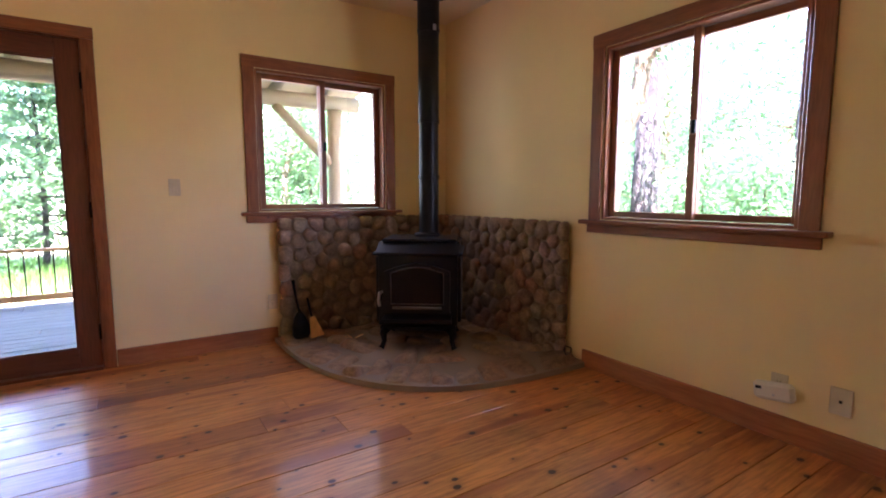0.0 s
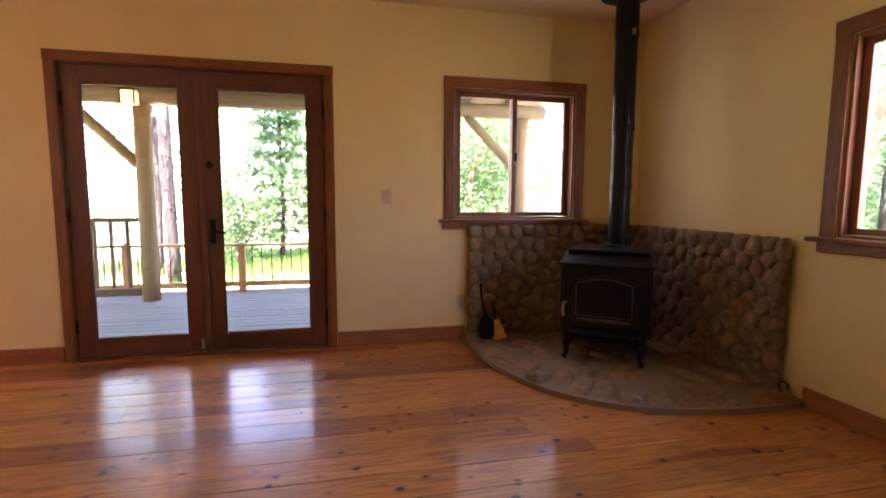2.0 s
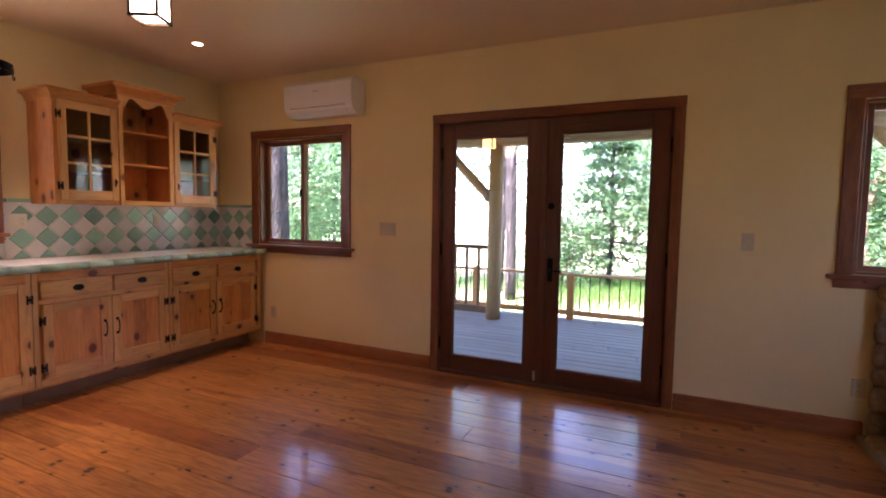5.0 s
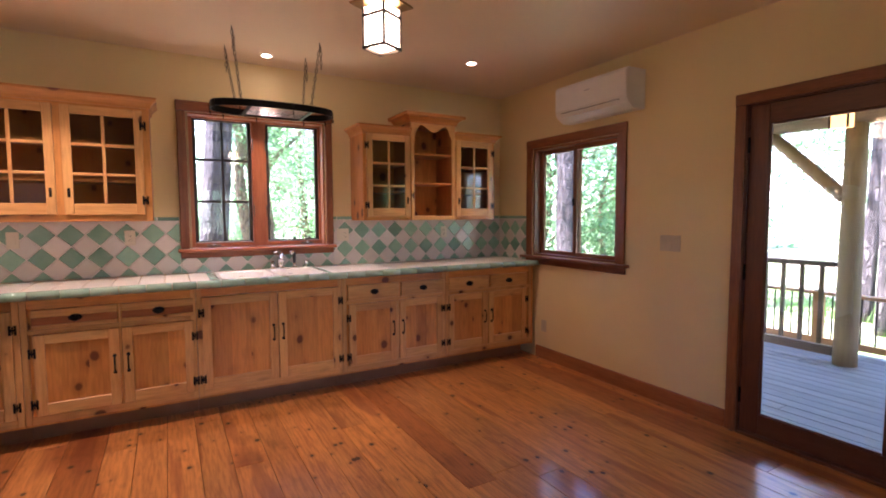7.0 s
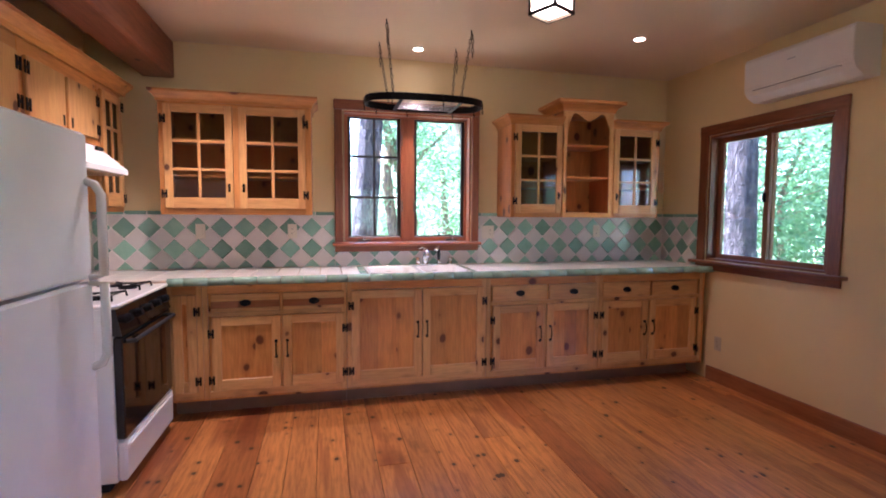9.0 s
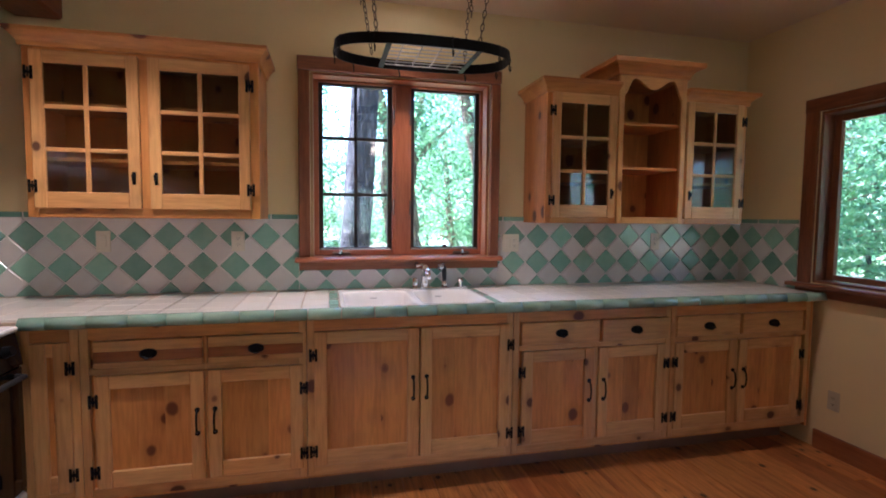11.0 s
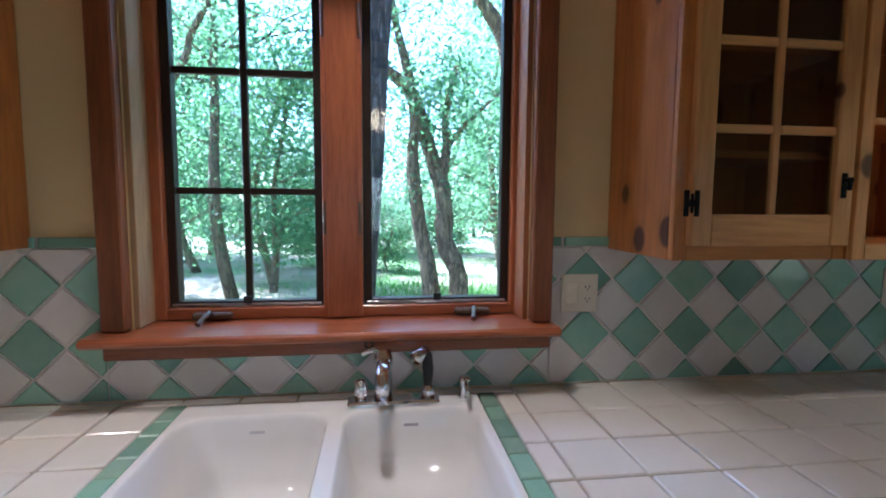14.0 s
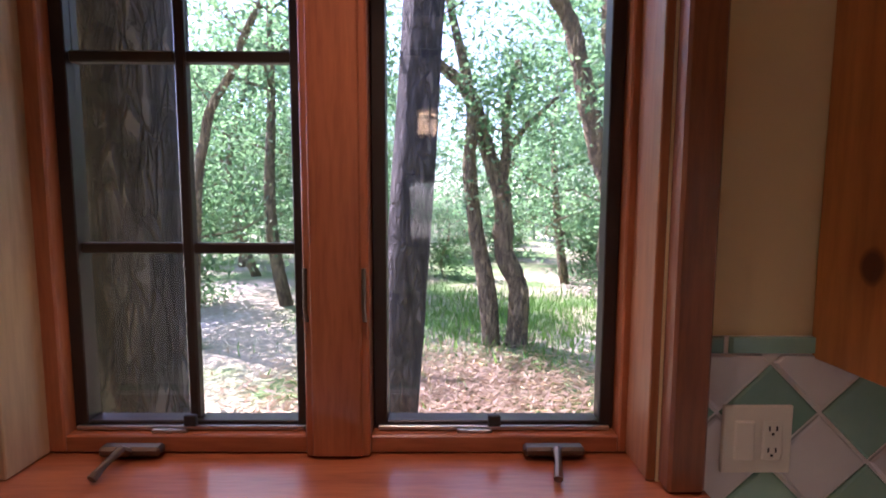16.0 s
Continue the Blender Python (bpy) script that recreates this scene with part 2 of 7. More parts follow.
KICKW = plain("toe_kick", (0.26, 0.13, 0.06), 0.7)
IRON = plain("black_iron", (0.012, 0.012, 0.013), 0.45, 0.6, 0.15)
STOVEM = plain("stove_black", (0.014, 0.013, 0.013), 0.42, 0.3, 0.12, 160)
STOVEGLASS = plain("stove_glass", (0.006, 0.005, 0.005), 0.08, 0.0, 0.0)
PIPEM = plain("stove_pipe_black", (0.012, 0.012, 0.012), 0.38, 0.4, 0.05)
for _m in (IRON, STOVEM, STOVEGLASS, PIPEM):
    _m.node_tree.nodes["Principled BSDF"].inputs["Specular IOR Level"].default_value = 0.25
DARKSTEEL = plain("sooty_steel", (0.17, 0.16, 0.15), 0.45, 1.0)
STEEL = plain("worn_steel", (0.55, 0.55, 0.55), 0.3, 1.0)
CHROME = plain("chrome", (0.82, 0.83, 0.85), 0.07, 1.0, 0.0)
BRONZE = plain("bronze_sash", (0.045, 0.03, 0.022), 0.4, 0.4)
ANTIQUE = plain("antique_bronze", (0.16, 0.12, 0.085), 0.4, 0.9)
STONE = rock("river_rock", ((0.0, (0.25, 0.165, 0.085)), (0.35, (0.32, 0.215, 0.115)), (0.65, (0.26, 0.185, 0.11)), (0.85, (0.33, 0.185, 0.105)), (1.0, (0.22, 0.175, 0.12))))
FLAG = rock("flagstone", ((0.0, (0.30, 0.18, 0.085)), (0.5, (0.35, 0.215, 0.105)), (1.0, (0.28, 0.185, 0.10))), 0.6)
MORTAR = painted("mortar", (0.30, 0.215, 0.13), 0.95, 0.3, 0.5, 80)
HEARTHM = painted("hearth_mortar", (0.33, 0.255, 0.17), 0.95, 0.3, 0.5, 80)
TILEG = glazed("green_tile", (0.20, 0.42, 0.31), (0.38, 0.57, 0.46), low=0.66, high=1.22)
TILEW = glazed("white_tile", (0.68, 0.62, 0.585), (0.80, 0.75, 0.715), 0.3, 0.4, 0.88, 1.05)
TILEC = glazed("counter_tile", (0.80, 0.74, 0.66), (0.86, 0.82, 0.77), 0.28, 0.4, 0.94, 1.03)
TILEE = glazed("edge_tile", (0.22, 0.41, 0.31), (0.46, 0.60, 0.47), 0.12, 0.7)
GROUT = painted("grout", (0.60, 0.47, 0.35), 0.9, 0.1, 0.3, 120)
GROUTW = painted("pale_grout", (0.84, 0.80, 0.74), 0.9, 0.12, 0.3, 120)
PORC = plain("white_enamel", (0.86, 0.85, 0.82), 0.13, 0.0, 0.0, blotch=0.02)
APPL = plain("appliance_white", (0.87, 0.89, 0.90), 0.30, 0.0, 0.08, 400, 0.02)
ACW = plain("white_plastic", (0.80, 0.77, 0.70), 0.45, 0.0, 0.02, 90, 0.03)
IVORY = plain("ivory_plastic", (0.62, 0.52, 0.34), 0.45, 0.0, 0.02)
PLATEW = plain("white_plate", (0.74, 0.68, 0.54), 0.35, 0.0, 0.0, 90, 0.02)
DARK = plain("dark_slot", (0.01, 0.01, 0.01), 0.8)
OVENG = plain("oven_black_glass", (0.008, 0.007, 0.007), 0.05, 0.0, 0.0)
RUBBER = plain("black_rubber", (0.02, 0.02, 0.02), 0.6)
PANE = glass("window_glass")
# the grey tint paints in the dimness of the cupboards' insides
CABGLASS = glass("dimming_cabinet_glass", (0.74, 0.76, 0.74), 1.0)
LANT = glowing("lantern_glass", (1.0, 0.74, 0.38), 1.6)
BULB = glowing("lamp_disc", (1.0, 0.84, 0.60), 6.0)
BRASS = plain("aged_brass", (0.30, 0.20, 0.08), 0.35, 0.9)
DECKW = wood("grey_deck_board", 0, (0.21, 0.225, 0.245), (0.14, 0.15, 0.165), knots=0.0, rough=0.75, streak=9, vary=0.15)
LOGW = wood("peeled_log", 2, (0.33, 0.245, 0.15), (0.22, 0.155, 0.09), knots=0.08, rough=0.7, streak=6, vary=0.1)
LOGX = wood("peeled_log_level", 0, (0.29, 0.235, 0.165), (0.20, 0.15, 0.10), knots=0.08, rough=0.7, streak=6, vary=0.1)
CEDAR = [wood(f"new_cedar_{'xyz'[a]}", a, (0.60, 0.33, 0.15), (0.46, 0.22, 0.09), rough=0.6, streak=8, vary=0.1) for a in range(3)]
WEATHER = [wood(f"weathered_rail_{'xyz'[a]}", a, (0.16, 0.12, 0.085), (0.09, 0.065, 0.045), rough=0.8, streak=8, vary=0.1) for a in range(3)]
BARKD = bark("dark_bark", (0.050, 0.044, 0.040), (0.12, 0.106, 0.096), 15.0)
BARKM = bark("mossy_bark", (0.24, 0.175, 0.105), (0.38, 0.30, 0.16), 24)
LEAFA = leafy("broad_leaf", (0.06, 0.135, 0.075), (0.165, 0.275, 0.155))
LEAFB = leafy("conifer_needle", (0.06, 0.125, 0.07), (0.14, 0.23, 0.125))
GRASS = leafy("grass_blade", (0.055, 0.13, 0.03), (0.14, 0.26, 0.075))
LITTER = leafy("leaf_litter", (0.22, 0.15, 0.10), (0.42, 0.33, 0.25))


def soil():
    m, nt, b = mat("forest_floor", 0.95)
    v = coords(nt)
    c = ramp(nt, noise_tex(nt, v, 0.35, 5, 0.6), (0.42, (0.10, 0.18, 0.05)), (0.54, (0.28, 0.25, 0.16)), (0.69, (0.42, 0.37, 0.29)))
    c = mix(nt, 1.0, c, ramp(nt, noise_tex(nt, v, 9, 6, 0.7), (0.3, (0.5,) * 3), (0.7, (1.3,) * 3)), "MULTIPLY")
    nt.links.new(c, b.inputs["Base Color"])
    bump(nt, b, noise_tex(nt, v, 14, 6), 0.8, 0.05)
    return m


GROUND = soil()

# ---- builders ----
root_at = {}


def thing(name, at, label="", category="", group="", rz=0.0, kind=""):
    e = new(name)
    e.matrix_basis = pose(*at, 0, 0, rz)
    root_at[e.name] = Vector(at)
    return tagged(e, label, category, group, kind)


def part(name, bm, material, parent=None, label="", smooth=False, local=False):
    """Links a bmesh as one mesh under a thing or under one of its parts; it is written in the world's metres unless local."""
    if parent is not None and not local:
        bmesh.ops.translate(bm, vec=-root_at[parent.name], verts=bm.verts)
    me = bpy.data.meshes.new(name)
    bm.to_mesh(me)
    bm.free()
    me.materials.append(material)
    if smooth:
        for p in me.polygons:
            p.use_smooth = True
    ob = new(name, me)
    if parent is not None:
        ob.parent = parent
        root_at[ob.name] = root_at[parent.name]
    else:
        root_at[ob.name] = Vector((0, 0, 0))
    if label:
        ob["label"] = label
    return ob


def box(lo, hi, b=0.0, bm=None):
    """An upright block between two corners, with its edges broken by b."""
    bm = bm or bmesh.new()
    r = bmesh.ops.create_cube(bm, size=1.0)
    vs = r["verts"]
    for v in vs:
        v.co = Vector([l + (h - l) * (c + 0.5) for l, h, c in zip(lo, hi, v.co)])
    if b:
        es = list({e for v in vs for e in v.link_edges})
        bmesh.ops.bevel(bm, geom=es, offset=b, segments=1, affect="EDGES")
    return bm


def rod(a, b, r, r2=None, n=12, bm=None):
    """A round bar from a to b."""
    bm = bm or bmesh.new()
    a, b = Vector(a), Vector(b)
    m = Matrix.Translation((a + b) / 2) @ (b - a).to_track_quat("Z", "Y").to_matrix().to_4x4()
    bmesh.ops.create_cone(bm, cap_ends=True, segments=n, radius1=r, radius2=r if r2 is None else r2, depth=(b - a).length, matrix=m)
    return bm


def tube(points, r, n=8, bm=None, radii=None, closed=False):
    """A bar bent along points."""
    bm = bm or bmesh.new()
    pts = [Vector(p) for p in points]
    rings, q, last = [], None, None
    for i, p in enumerate(pts):
        if closed:
            d = pts[(i + 1) % len(pts)] - pts[i - 1]
        else:
            d = pts[min(i + 1, len(pts) - 1)] - pts[max(i - 1, 0)]
        d = d.normalized()
        q = d.to_track_quat("Z", "Y") if q is None else last.rotation_difference(d) @ q
        last = d
        rr = radii[i] if radii else r
        rings.append([bm.verts.new(p + q @ Vector((rr * math.cos(2 * math.pi * k / n), rr * math.sin(2 * math.pi * k / n), 0))) for k in range(n)])
    count = len(rings)
    for i in range(count if closed else count - 1):
        r0, r1 = rings[i], rings[(i + 1) % count]
        for k in range(n):
            bm.faces.new((r0[k], r0[(k + 1) % n], r1[(k + 1) % n], r1[k]))
    if not closed:
        bm.faces.new(rings[0][::-1])
        bm.faces.new(rings[-1])
    return bm


def prism(poly, lo, hi, axis=2, bm=None):
    """A flat outline, given in the other two axes in order, made thick along axis."""
    bm = bm or bmesh.new()

    def at(p, h):
        c = list(p)
        c.insert(axis, h)
        return c

    a = [bm.verts.new(at(p, lo)) for p in poly]
    b = [bm.verts.new(at(p, hi)) for p in poly]
    n = len(poly)
    bm.faces.new(a[::-1])
    bm.faces.new(b)
    for i in range(n):
        bm.faces.new((a[i], a[(i + 1) % n], b[(i + 1) % n], b[i]))
    bmesh.ops.recalc_face_normals(bm, faces=bm.faces)
    return bm


def lathe(profile, at, n=24):
    """A turned shape: profile of (radius, height)."""
    bm = bmesh.new()
    rings = [[bm.verts.new((at[0] + r * math.cos(2 * math.pi * k / n), at[1] + r * math.sin(2 * math.pi * k / n), at[2] + z)) for k in range(n)] for r, z in profile]
    for a, b in zip(rings, rings[1:]):
        for k in range(n):
            bm.faces.new((a[k], a[(k + 1) % n], b[(k + 1) % n], b[k]))
    bm.faces.new(rings[0][::-1])
    bm.faces.new(rings[-1])
    return bm


def struct(name, bm, material, label="", smooth=False):
    return tagged(part(name, bm, material, None, label, smooth), kind="structure")


# ---- shell of the house ----
XE, YS, ZC = 7.08, -6.9, 2.675
T = 0.17


def wall_with_holes(name, axis, at, outward, span, height, holes, label):
    """A wall in the plane axis = at, T thick towards outward, from span[0] to span[1]; holes are (low, high, bottom, top)."""
    bm = bmesh.new()
    o, other = (at, at + outward * T), 1 - axis
    lo_o, hi_o = min(o), max(o)

    def block(a, b, z0, z1):
        if b - a < 1e-4 or z1 - z0 < 1e-4:
            return
        lo, hi = [0, 0, z0], [0, 0, z1]
        lo[axis], hi[axis], lo[other], hi[other] = lo_o, hi_o, a, b
        box(lo, hi, 0, bm)

    cur = span[0]
    for a, b, z0, z1 in sorted(holes):
        block(cur, a, 0, height)
        block(a, b, 0, z0)
        block(a, b, z1, height)
        cur = b
    block(cur, span[1], 0, height)
    bmesh.ops.remove_doubles(bm, verts=bm.verts, dist=1e-5)
    return struct(name, bm, WALL, label)


SL_Z0, SL_Z1 = 1.02, 2.07
K_X, N_X, E_Y = (0.565, 1.61), (5.40, 6.455), (-2.875, -1.795)
S_Y, S_Z = (-3.042, -1.947), (1.15, 2.236)
D_X, D_Z = (2.60, 4.39), 2.115
wall_with_holes("wall_north", 1, 0.0, 1, (-T, XE + T), ZC, [(*K_X, SL_Z0, SL_Z1), (*N_X, SL_Z0, SL_Z1), (*D_X, 0.0, D_Z)], "cream plastered wall with french doors and two windows")
wall_with_holes("wall_east", 0, XE, 1, (YS, 0.0), ZC, [(*E_Y, SL_Z0 - 0.03, SL_Z1 - 0.03)], "cream plastered wall with a wide sliding window")
wall_with_holes("wall_west", 0, 0.0, -1, (YS, 0.0), ZC, [(*S_Y, *S_Z)], "cream plastered kitchen wall with a casement window")
struct("wall_kitchen", box((0, -5.02, 0), (2.78, -4.86, ZC)), WALL, "cream plastered wall behind the cooker")
struct("wall_return", box((2.62, YS, 0), (2.78, -5.02, ZC)), WALL, "plain cream partition wall")
struct("wall_south", box((-T, YS - 0.16, 0), (XE + T, YS, ZC)), WALL, "plain cream wall that closes the room")
ceil_bm = box((-T, YS - 0.16, ZC), (XE + T, T, ZC + 0.2))
struct("ceiling", ceil_bm, CEIL, "smooth warm cream plaster ceiling")
floor_base = struct("floor", box((-T, YS - 0.16, -0.25), (XE + T, T, -0.022)), GAP, "wide knotty pine plank floor with a glossy finish")

# roof and outside faces of the house
struct("roof", prism([(-1.1, 2.95), (3.5, 4.6), (8.3, 2.95), (8.3, 3.1), (3.5, 4.8), (-1.1, 3.1)], -8.0, 0.8, 1), OUTWALL, "brown pitched house roof")

# baseboards
bbz = 0.118
for nm, lo, hi, ax in (("baseboard_1", (0.64, -0.02, 0), (2.54, 0, bbz), 0), ("baseboard_2", (4.45, -0.02, 0), (5.50, 0, bbz), 0), ("baseboard_3", (XE - 0.02, -6.9, 0), (XE, -1.69, bbz), 1),
                       ("baseboard_4", (2.78, YS, 0), (XE - 0.02, YS + 0.02, bbz), 0)):
    struct(nm, box(lo, hi, 0.004), BASEB[ax], "reddish brown fir baseboard")

beam = thing("ceiling_beam", (0, -4.41, ZC), "dark brown solid wood beam under the ceiling", "beam")
part("beam_timber", box((0.0, -4.49, 2.40), (XE, -4.27, ZC - 0.002), 0.012), BEAMW, beam)


# ---- windows and doors ----
def frame_rect(name, axis, plane, u0, u1, z0, z1, w, mats, parent, label="", bottom=True, b=0.003):
    """Four mitred-looking rails round an opening; plane = (near, far) along axis, u along the wall, w their width."""
    other = 1 - axis

    def slab(nm, ua, ub, za, zb, m):
        lo, hi = [0, 0, za], [0, 0, zb]
        lo[axis], hi[axis], lo[other], hi[other] = min(plane), max(plane), ua, ub
        return part(nm, box(lo, hi, b), m, parent, label)

    slab(name, u0, u0 + w, z0, z1, mats[2])
    slab(name, u1 - w, u1, z0, z1, mats[2])
    slab(name, u0 + w, u1 - w, z1 - w, z1, mats[other])
    if bottom:
        slab(name, u0 + w, u1 - w, z0, z0 + w, mats[other])


def along(axis, plane, ua, ub, za, zb, b=0.003):
    lo, hi = [0, 0, za], [0, 0, zb]
    o = 1 - axis
    lo[axis], hi[axis], lo[o], hi[o] = min(plane), max(plane), ua, ub
    return box(lo, hi, b)


def pane(name, axis, at, ua, ub, za, zb, parent, material=None):
    g = part(name, along(axis, (at - 0.002, at + 0.002), ua, ub, za, zb, 0), material or PANE, parent, "clear glass pane")
    g.visible_shadow = False
    return g


def slider(name, axis, face, inward, u0, u1, label, flip=False):
    """A two-light sliding window in fir trim. face: the wall's inner face; inward: sign of the room's side; u0..u1: the opening."""
    at = [0, 0, 0]
    at[axis], at[1 - axis] = face, (u0 + u1) / 2
    at[2] = SL_Z0
    w = thing(name, at, label, "window", kind="structure")
    i = inward
    out = (face + i * 0.018, face)
    tw = 0.088
    z1 = SL_Z1
    # casing
    part("casing", along(axis, out, u0 - tw, u0 - 0.004, 1.016, z1 + 0.082), TRIM[2], w)
    part("casing", along(axis, out, u1 + 0.004, u1 + tw, 1.016, z1 + 0.082), TRIM[2], w)
    part("casing", along(axis, (face + i * 0.02, face), u0 - tw - 0.003, u1 + tw + 0.003, z1 + 0.002, z1 + 0.085), TRIM[1 - axis], w)
    part("window_sill", along(axis, (face + i * 0.065, face - i * 0.02), u0 - tw - 0.045, u1 + tw + 0.045, 0.99, 1.016, 0.005), TRIM[1 - axis], w)
    part("apron", along(axis, (face + i * 0.018, face), u0 - tw - 0.01, u1 + tw + 0.01, 0.935, 0.988), TRIM[1 - axis], w)
    # jambs
    d0, d1 = face, face - i * 0.10
    part("jamb", along(axis, (d0, d1), u0, u0 + 0.018, SL_Z0, z1), TRIM[2], w)
    part("jamb", along(axis, (d0, d1), u1 - 0.018, u1, SL_Z0, z1), TRIM[2], w)
    part("jamb", along(axis, (d0, d1), u0 + 0.018, u1 - 0.018, z1 - 0.018, z1), TRIM[1 - axis], w)
    part("jamb", along(axis, (d0, d1), u0 + 0.018, u1 - 0.018, SL_Z0, SL_Z0 + 0.015), TRIM[1 - axis], w)
    mid = (u0 + u1) / 2
    for k, (a, b) in enumerate(((u0 + 0.02, mid + 0.022), (mid - 0.022, u1 - 0.02))):
        dep = 0.045 if (k == 0) != flip else 0.082
        pl = (face - i * dep, face - i * (dep + 0.032))
        part("sash", along(axis, pl, a, a + 0.042, SL_Z0 + 0.017, z1 - 0.02), TRIM[2], w)
        part("sash", along(axis, pl, b - 0.042, b, SL_Z0 + 0.017, z1 - 0.02), TRIM[2], w)
        part("sash", along(axis, pl, a + 0.042, b - 0.042, z1 - 0.062, z1 - 0.02), TRIM[1 - axis], w)
        part("sash", along(axis, pl, a + 0.042, b - 0.042, SL_Z0 + 0.017, SL_Z0 + 0.052), TRIM[1 - axis], w)
        pane("pane", axis, face - i * (dep + 0.016), a + 0.04, b - 0.04, SL_Z0 + 0.05, z1 - 0.06, w)
    lk = mid + (0.01 if not flip else -0.01)
    part("latch", along(axis, (face - i * 0.03, face - i * 0.045), lk - 0.012, lk + 0.012, 1.5, 1.57), IRON, w, "small black sash latch")
    return w


slider("window_1", 1, 0.0, -1, *K_X, "sliding window in brown fir trim with a sill", flip=True)
slider("window_2", 1, 0.0, -1, *N_X, "sliding window in brown fir trim above the stone surround", flip=False)
slider("window_3", 0, XE, -1, *E_Y, "wide sliding window in brown fir trim with a deep sill", flip=True).location.z -= 0.03


def casement():
    w = thing("window_4", (0, -2.505, 1.16), "kitchen casement pair in thick fir trim over the sink", "window", kind="structure")
    y0, y1 = S_Y
    z1 = S_Z[1]
    for a, b in ((y0 - 0.066, y0 - 0.002), (y1 + 0.002, y1 + 0.062)):
        part("casing", box((0.0, a, 1.163), (0.04, b, 2.236), 0.005), TRIM[2], w)
    part("casing", box((0.0, y0 - 0.07, 2.238), (0.044, y1 + 0.066, 2.316), 0.005), TRIM[1], w)
    # rounded stool with an apron under it
    pr = [(-0.15, 1.135), (0.094, 1.135), (0.104, 1.142), (0.107, 1.149), (0.104, 1.156), (0.094, 1.161), (-0.15, 1.161)]
    part("window_sill", prism(pr, y0 - 0.086, y1 + 0.068, 1), RED[1], w, "thick rounded red fir window stool")
    part("apron", box((0.0, y0 - 0.066, 1.085), (0.035, y1 + 0.062, 1.134), 0.004), TRIM[1], w)
    part("knot", tube([(0.036, -2.414 + 0.011 * math.cos(k * 0.628), 1.112 + 0.011 * math.sin(k * 0.628)) for k in range(10)], 0.0035, 6, closed=True), BRONZE, w, "dark ring of a loose knot")
    # left jamb coloured paler than the right, as the light falls on it
    for a, b in ((y0, y0 + 0.016), (y1 - 0.016, y1)):
        part("jamb", box((-0.10, a, 1.163), (0.0, b, z1), 0.002), LITP if a < (y0 + y1) / 2 - 0.2 else BASEB[2], w)
    part("jamb", box((-0.10, y0 + 0.016, z1 - 0.012), (0.0, y1 - 0.016, z1), 0.002), RED[1], w)
    # fixed frame of the pair and its centre post
    fx = (-0.165, -0.09)
    for a, b in ((y0 + 0.001, y0 + 0.045), (y1 - 0.03, y1 - 0.001)):
        part("window_frame", box((fx[0], a, 1.163), (fx[1], b, z1 - 0.013), 0.003), RED[2], w)
    part("window_frame", box((fx[0], y0 + 0.045, z1 - 0.025), (fx[1], y1 - 0.03, z1 - 0.013), 0.003), RED[1], w)
    part("window_frame", box((fx[0], y0 + 0.045, 1.163), (fx[1], y1 - 0.03, 1.196), 0.003), RED[1], w)
    part("mullion", box((fx[0], -2.550, 1.164), (-0.075, -2.434, z1 - 0.026), 0.003), RED[2], w)
    part("mullion", box((-0.0755, -2.537, 1.166), (-0.068, -2.447, z1 - 0.03), 0.003), RED[2], w)
    for s, (a, b) in enumerate(((y0 + 0.044, -2.551), (-2.433, y1 - 0.031))):
        fr = (-0.155, -0.118)
        # dark metal-clad sash
        part("sash", box((fr[0], a, 1.197), (fr[1], a + 0.026, 2.212), 0.002), BRONZE, w)
        part("sash", box((fr[0], b - 0.026, 1.197), (fr[1], b, 2.212), 0.002), BRONZE, w)
        part("sash", box((fr[0], a + 0.026, 2.200), (fr[1], b - 0.026, 2.212), 0.002), BRONZE, w)
        part("sash", box((fr[0], a + 0.026, 1.197), (fr[1], b - 0.026, 1.212), 0.002), BRONZE, w)
        part("screen_track", box((-0.116, a + 0.01, 1.198), (-0.108, b - 0.01, 1.206), 0.001), STEEL, w, "thin grey metal screen track")
        if s == 0:
            m_ = (a + b) / 2
            part("muntin", box((-0.146, m_ - 0.010, 1.212), (-0.124, m_ + 0.010, 2.200), 0.003), BRONZE, w)
            for z in (1.539, 1.883):
                part("muntin", box((-0.146, a + 0.026, z - 0.010), (-0.124, m_ - 0.010, z + 0.010), 0.003), BRONZE, w)
                part("muntin", box((-0.146, m_ + 0.010, z - 0.010), (-0.124, b - 0.026, z + 0.010), 0.003), BRONZE, w)
            zs = (1.212, 1.529, 1.549, 1.873, 1.893, 2.200)
            for (pa, pb) in ((a + 0.026, m_ - 0.010), (m_ + 0.010, b - 0.026)):
                for j in (0, 2, 4):
                    pane("pane", 0, -0.136, pa, pb, zs[j], zs[j + 1], w)
        else:
            pane("pane", 0, -0.136, a + 0.026, b - 0.026, 1.212, 2.200, w)
        # crank
        yc = (a + b) / 2 - 0.03 + (0.135 if s else -0.06)
        c = part("crank_base", box((-0.088, yc - 0.055, 1.168), (-0.062, yc + 0.055, 1.186), 0.005), ANTIQUE, w, "bronze casement crank")
        part("crank_handle", tube([(-0.06, yc, 1.18), (-0.045, yc, 1.192), (-0.015, yc - 0.006, 1.185), (0.012, yc - 0.012, 1.172)], 0.006, 8, radii=[0.009, 0.008, 0.006, 0.008]), ANTIQUE, c)
        part("sash_catch", box((-0.114, (a + b) / 2 - 0.012, 1.206), (-0.104, (a + b) / 2 + 0.012, 1.228), 0.002), RUBBER, w)
        part("sash_catch", box((-0.108, (a + b) / 2 - 0.07, 1.196), (-0.1, (a + b) / 2 - 0.005, 1.202), 0.001), STEEL, w)
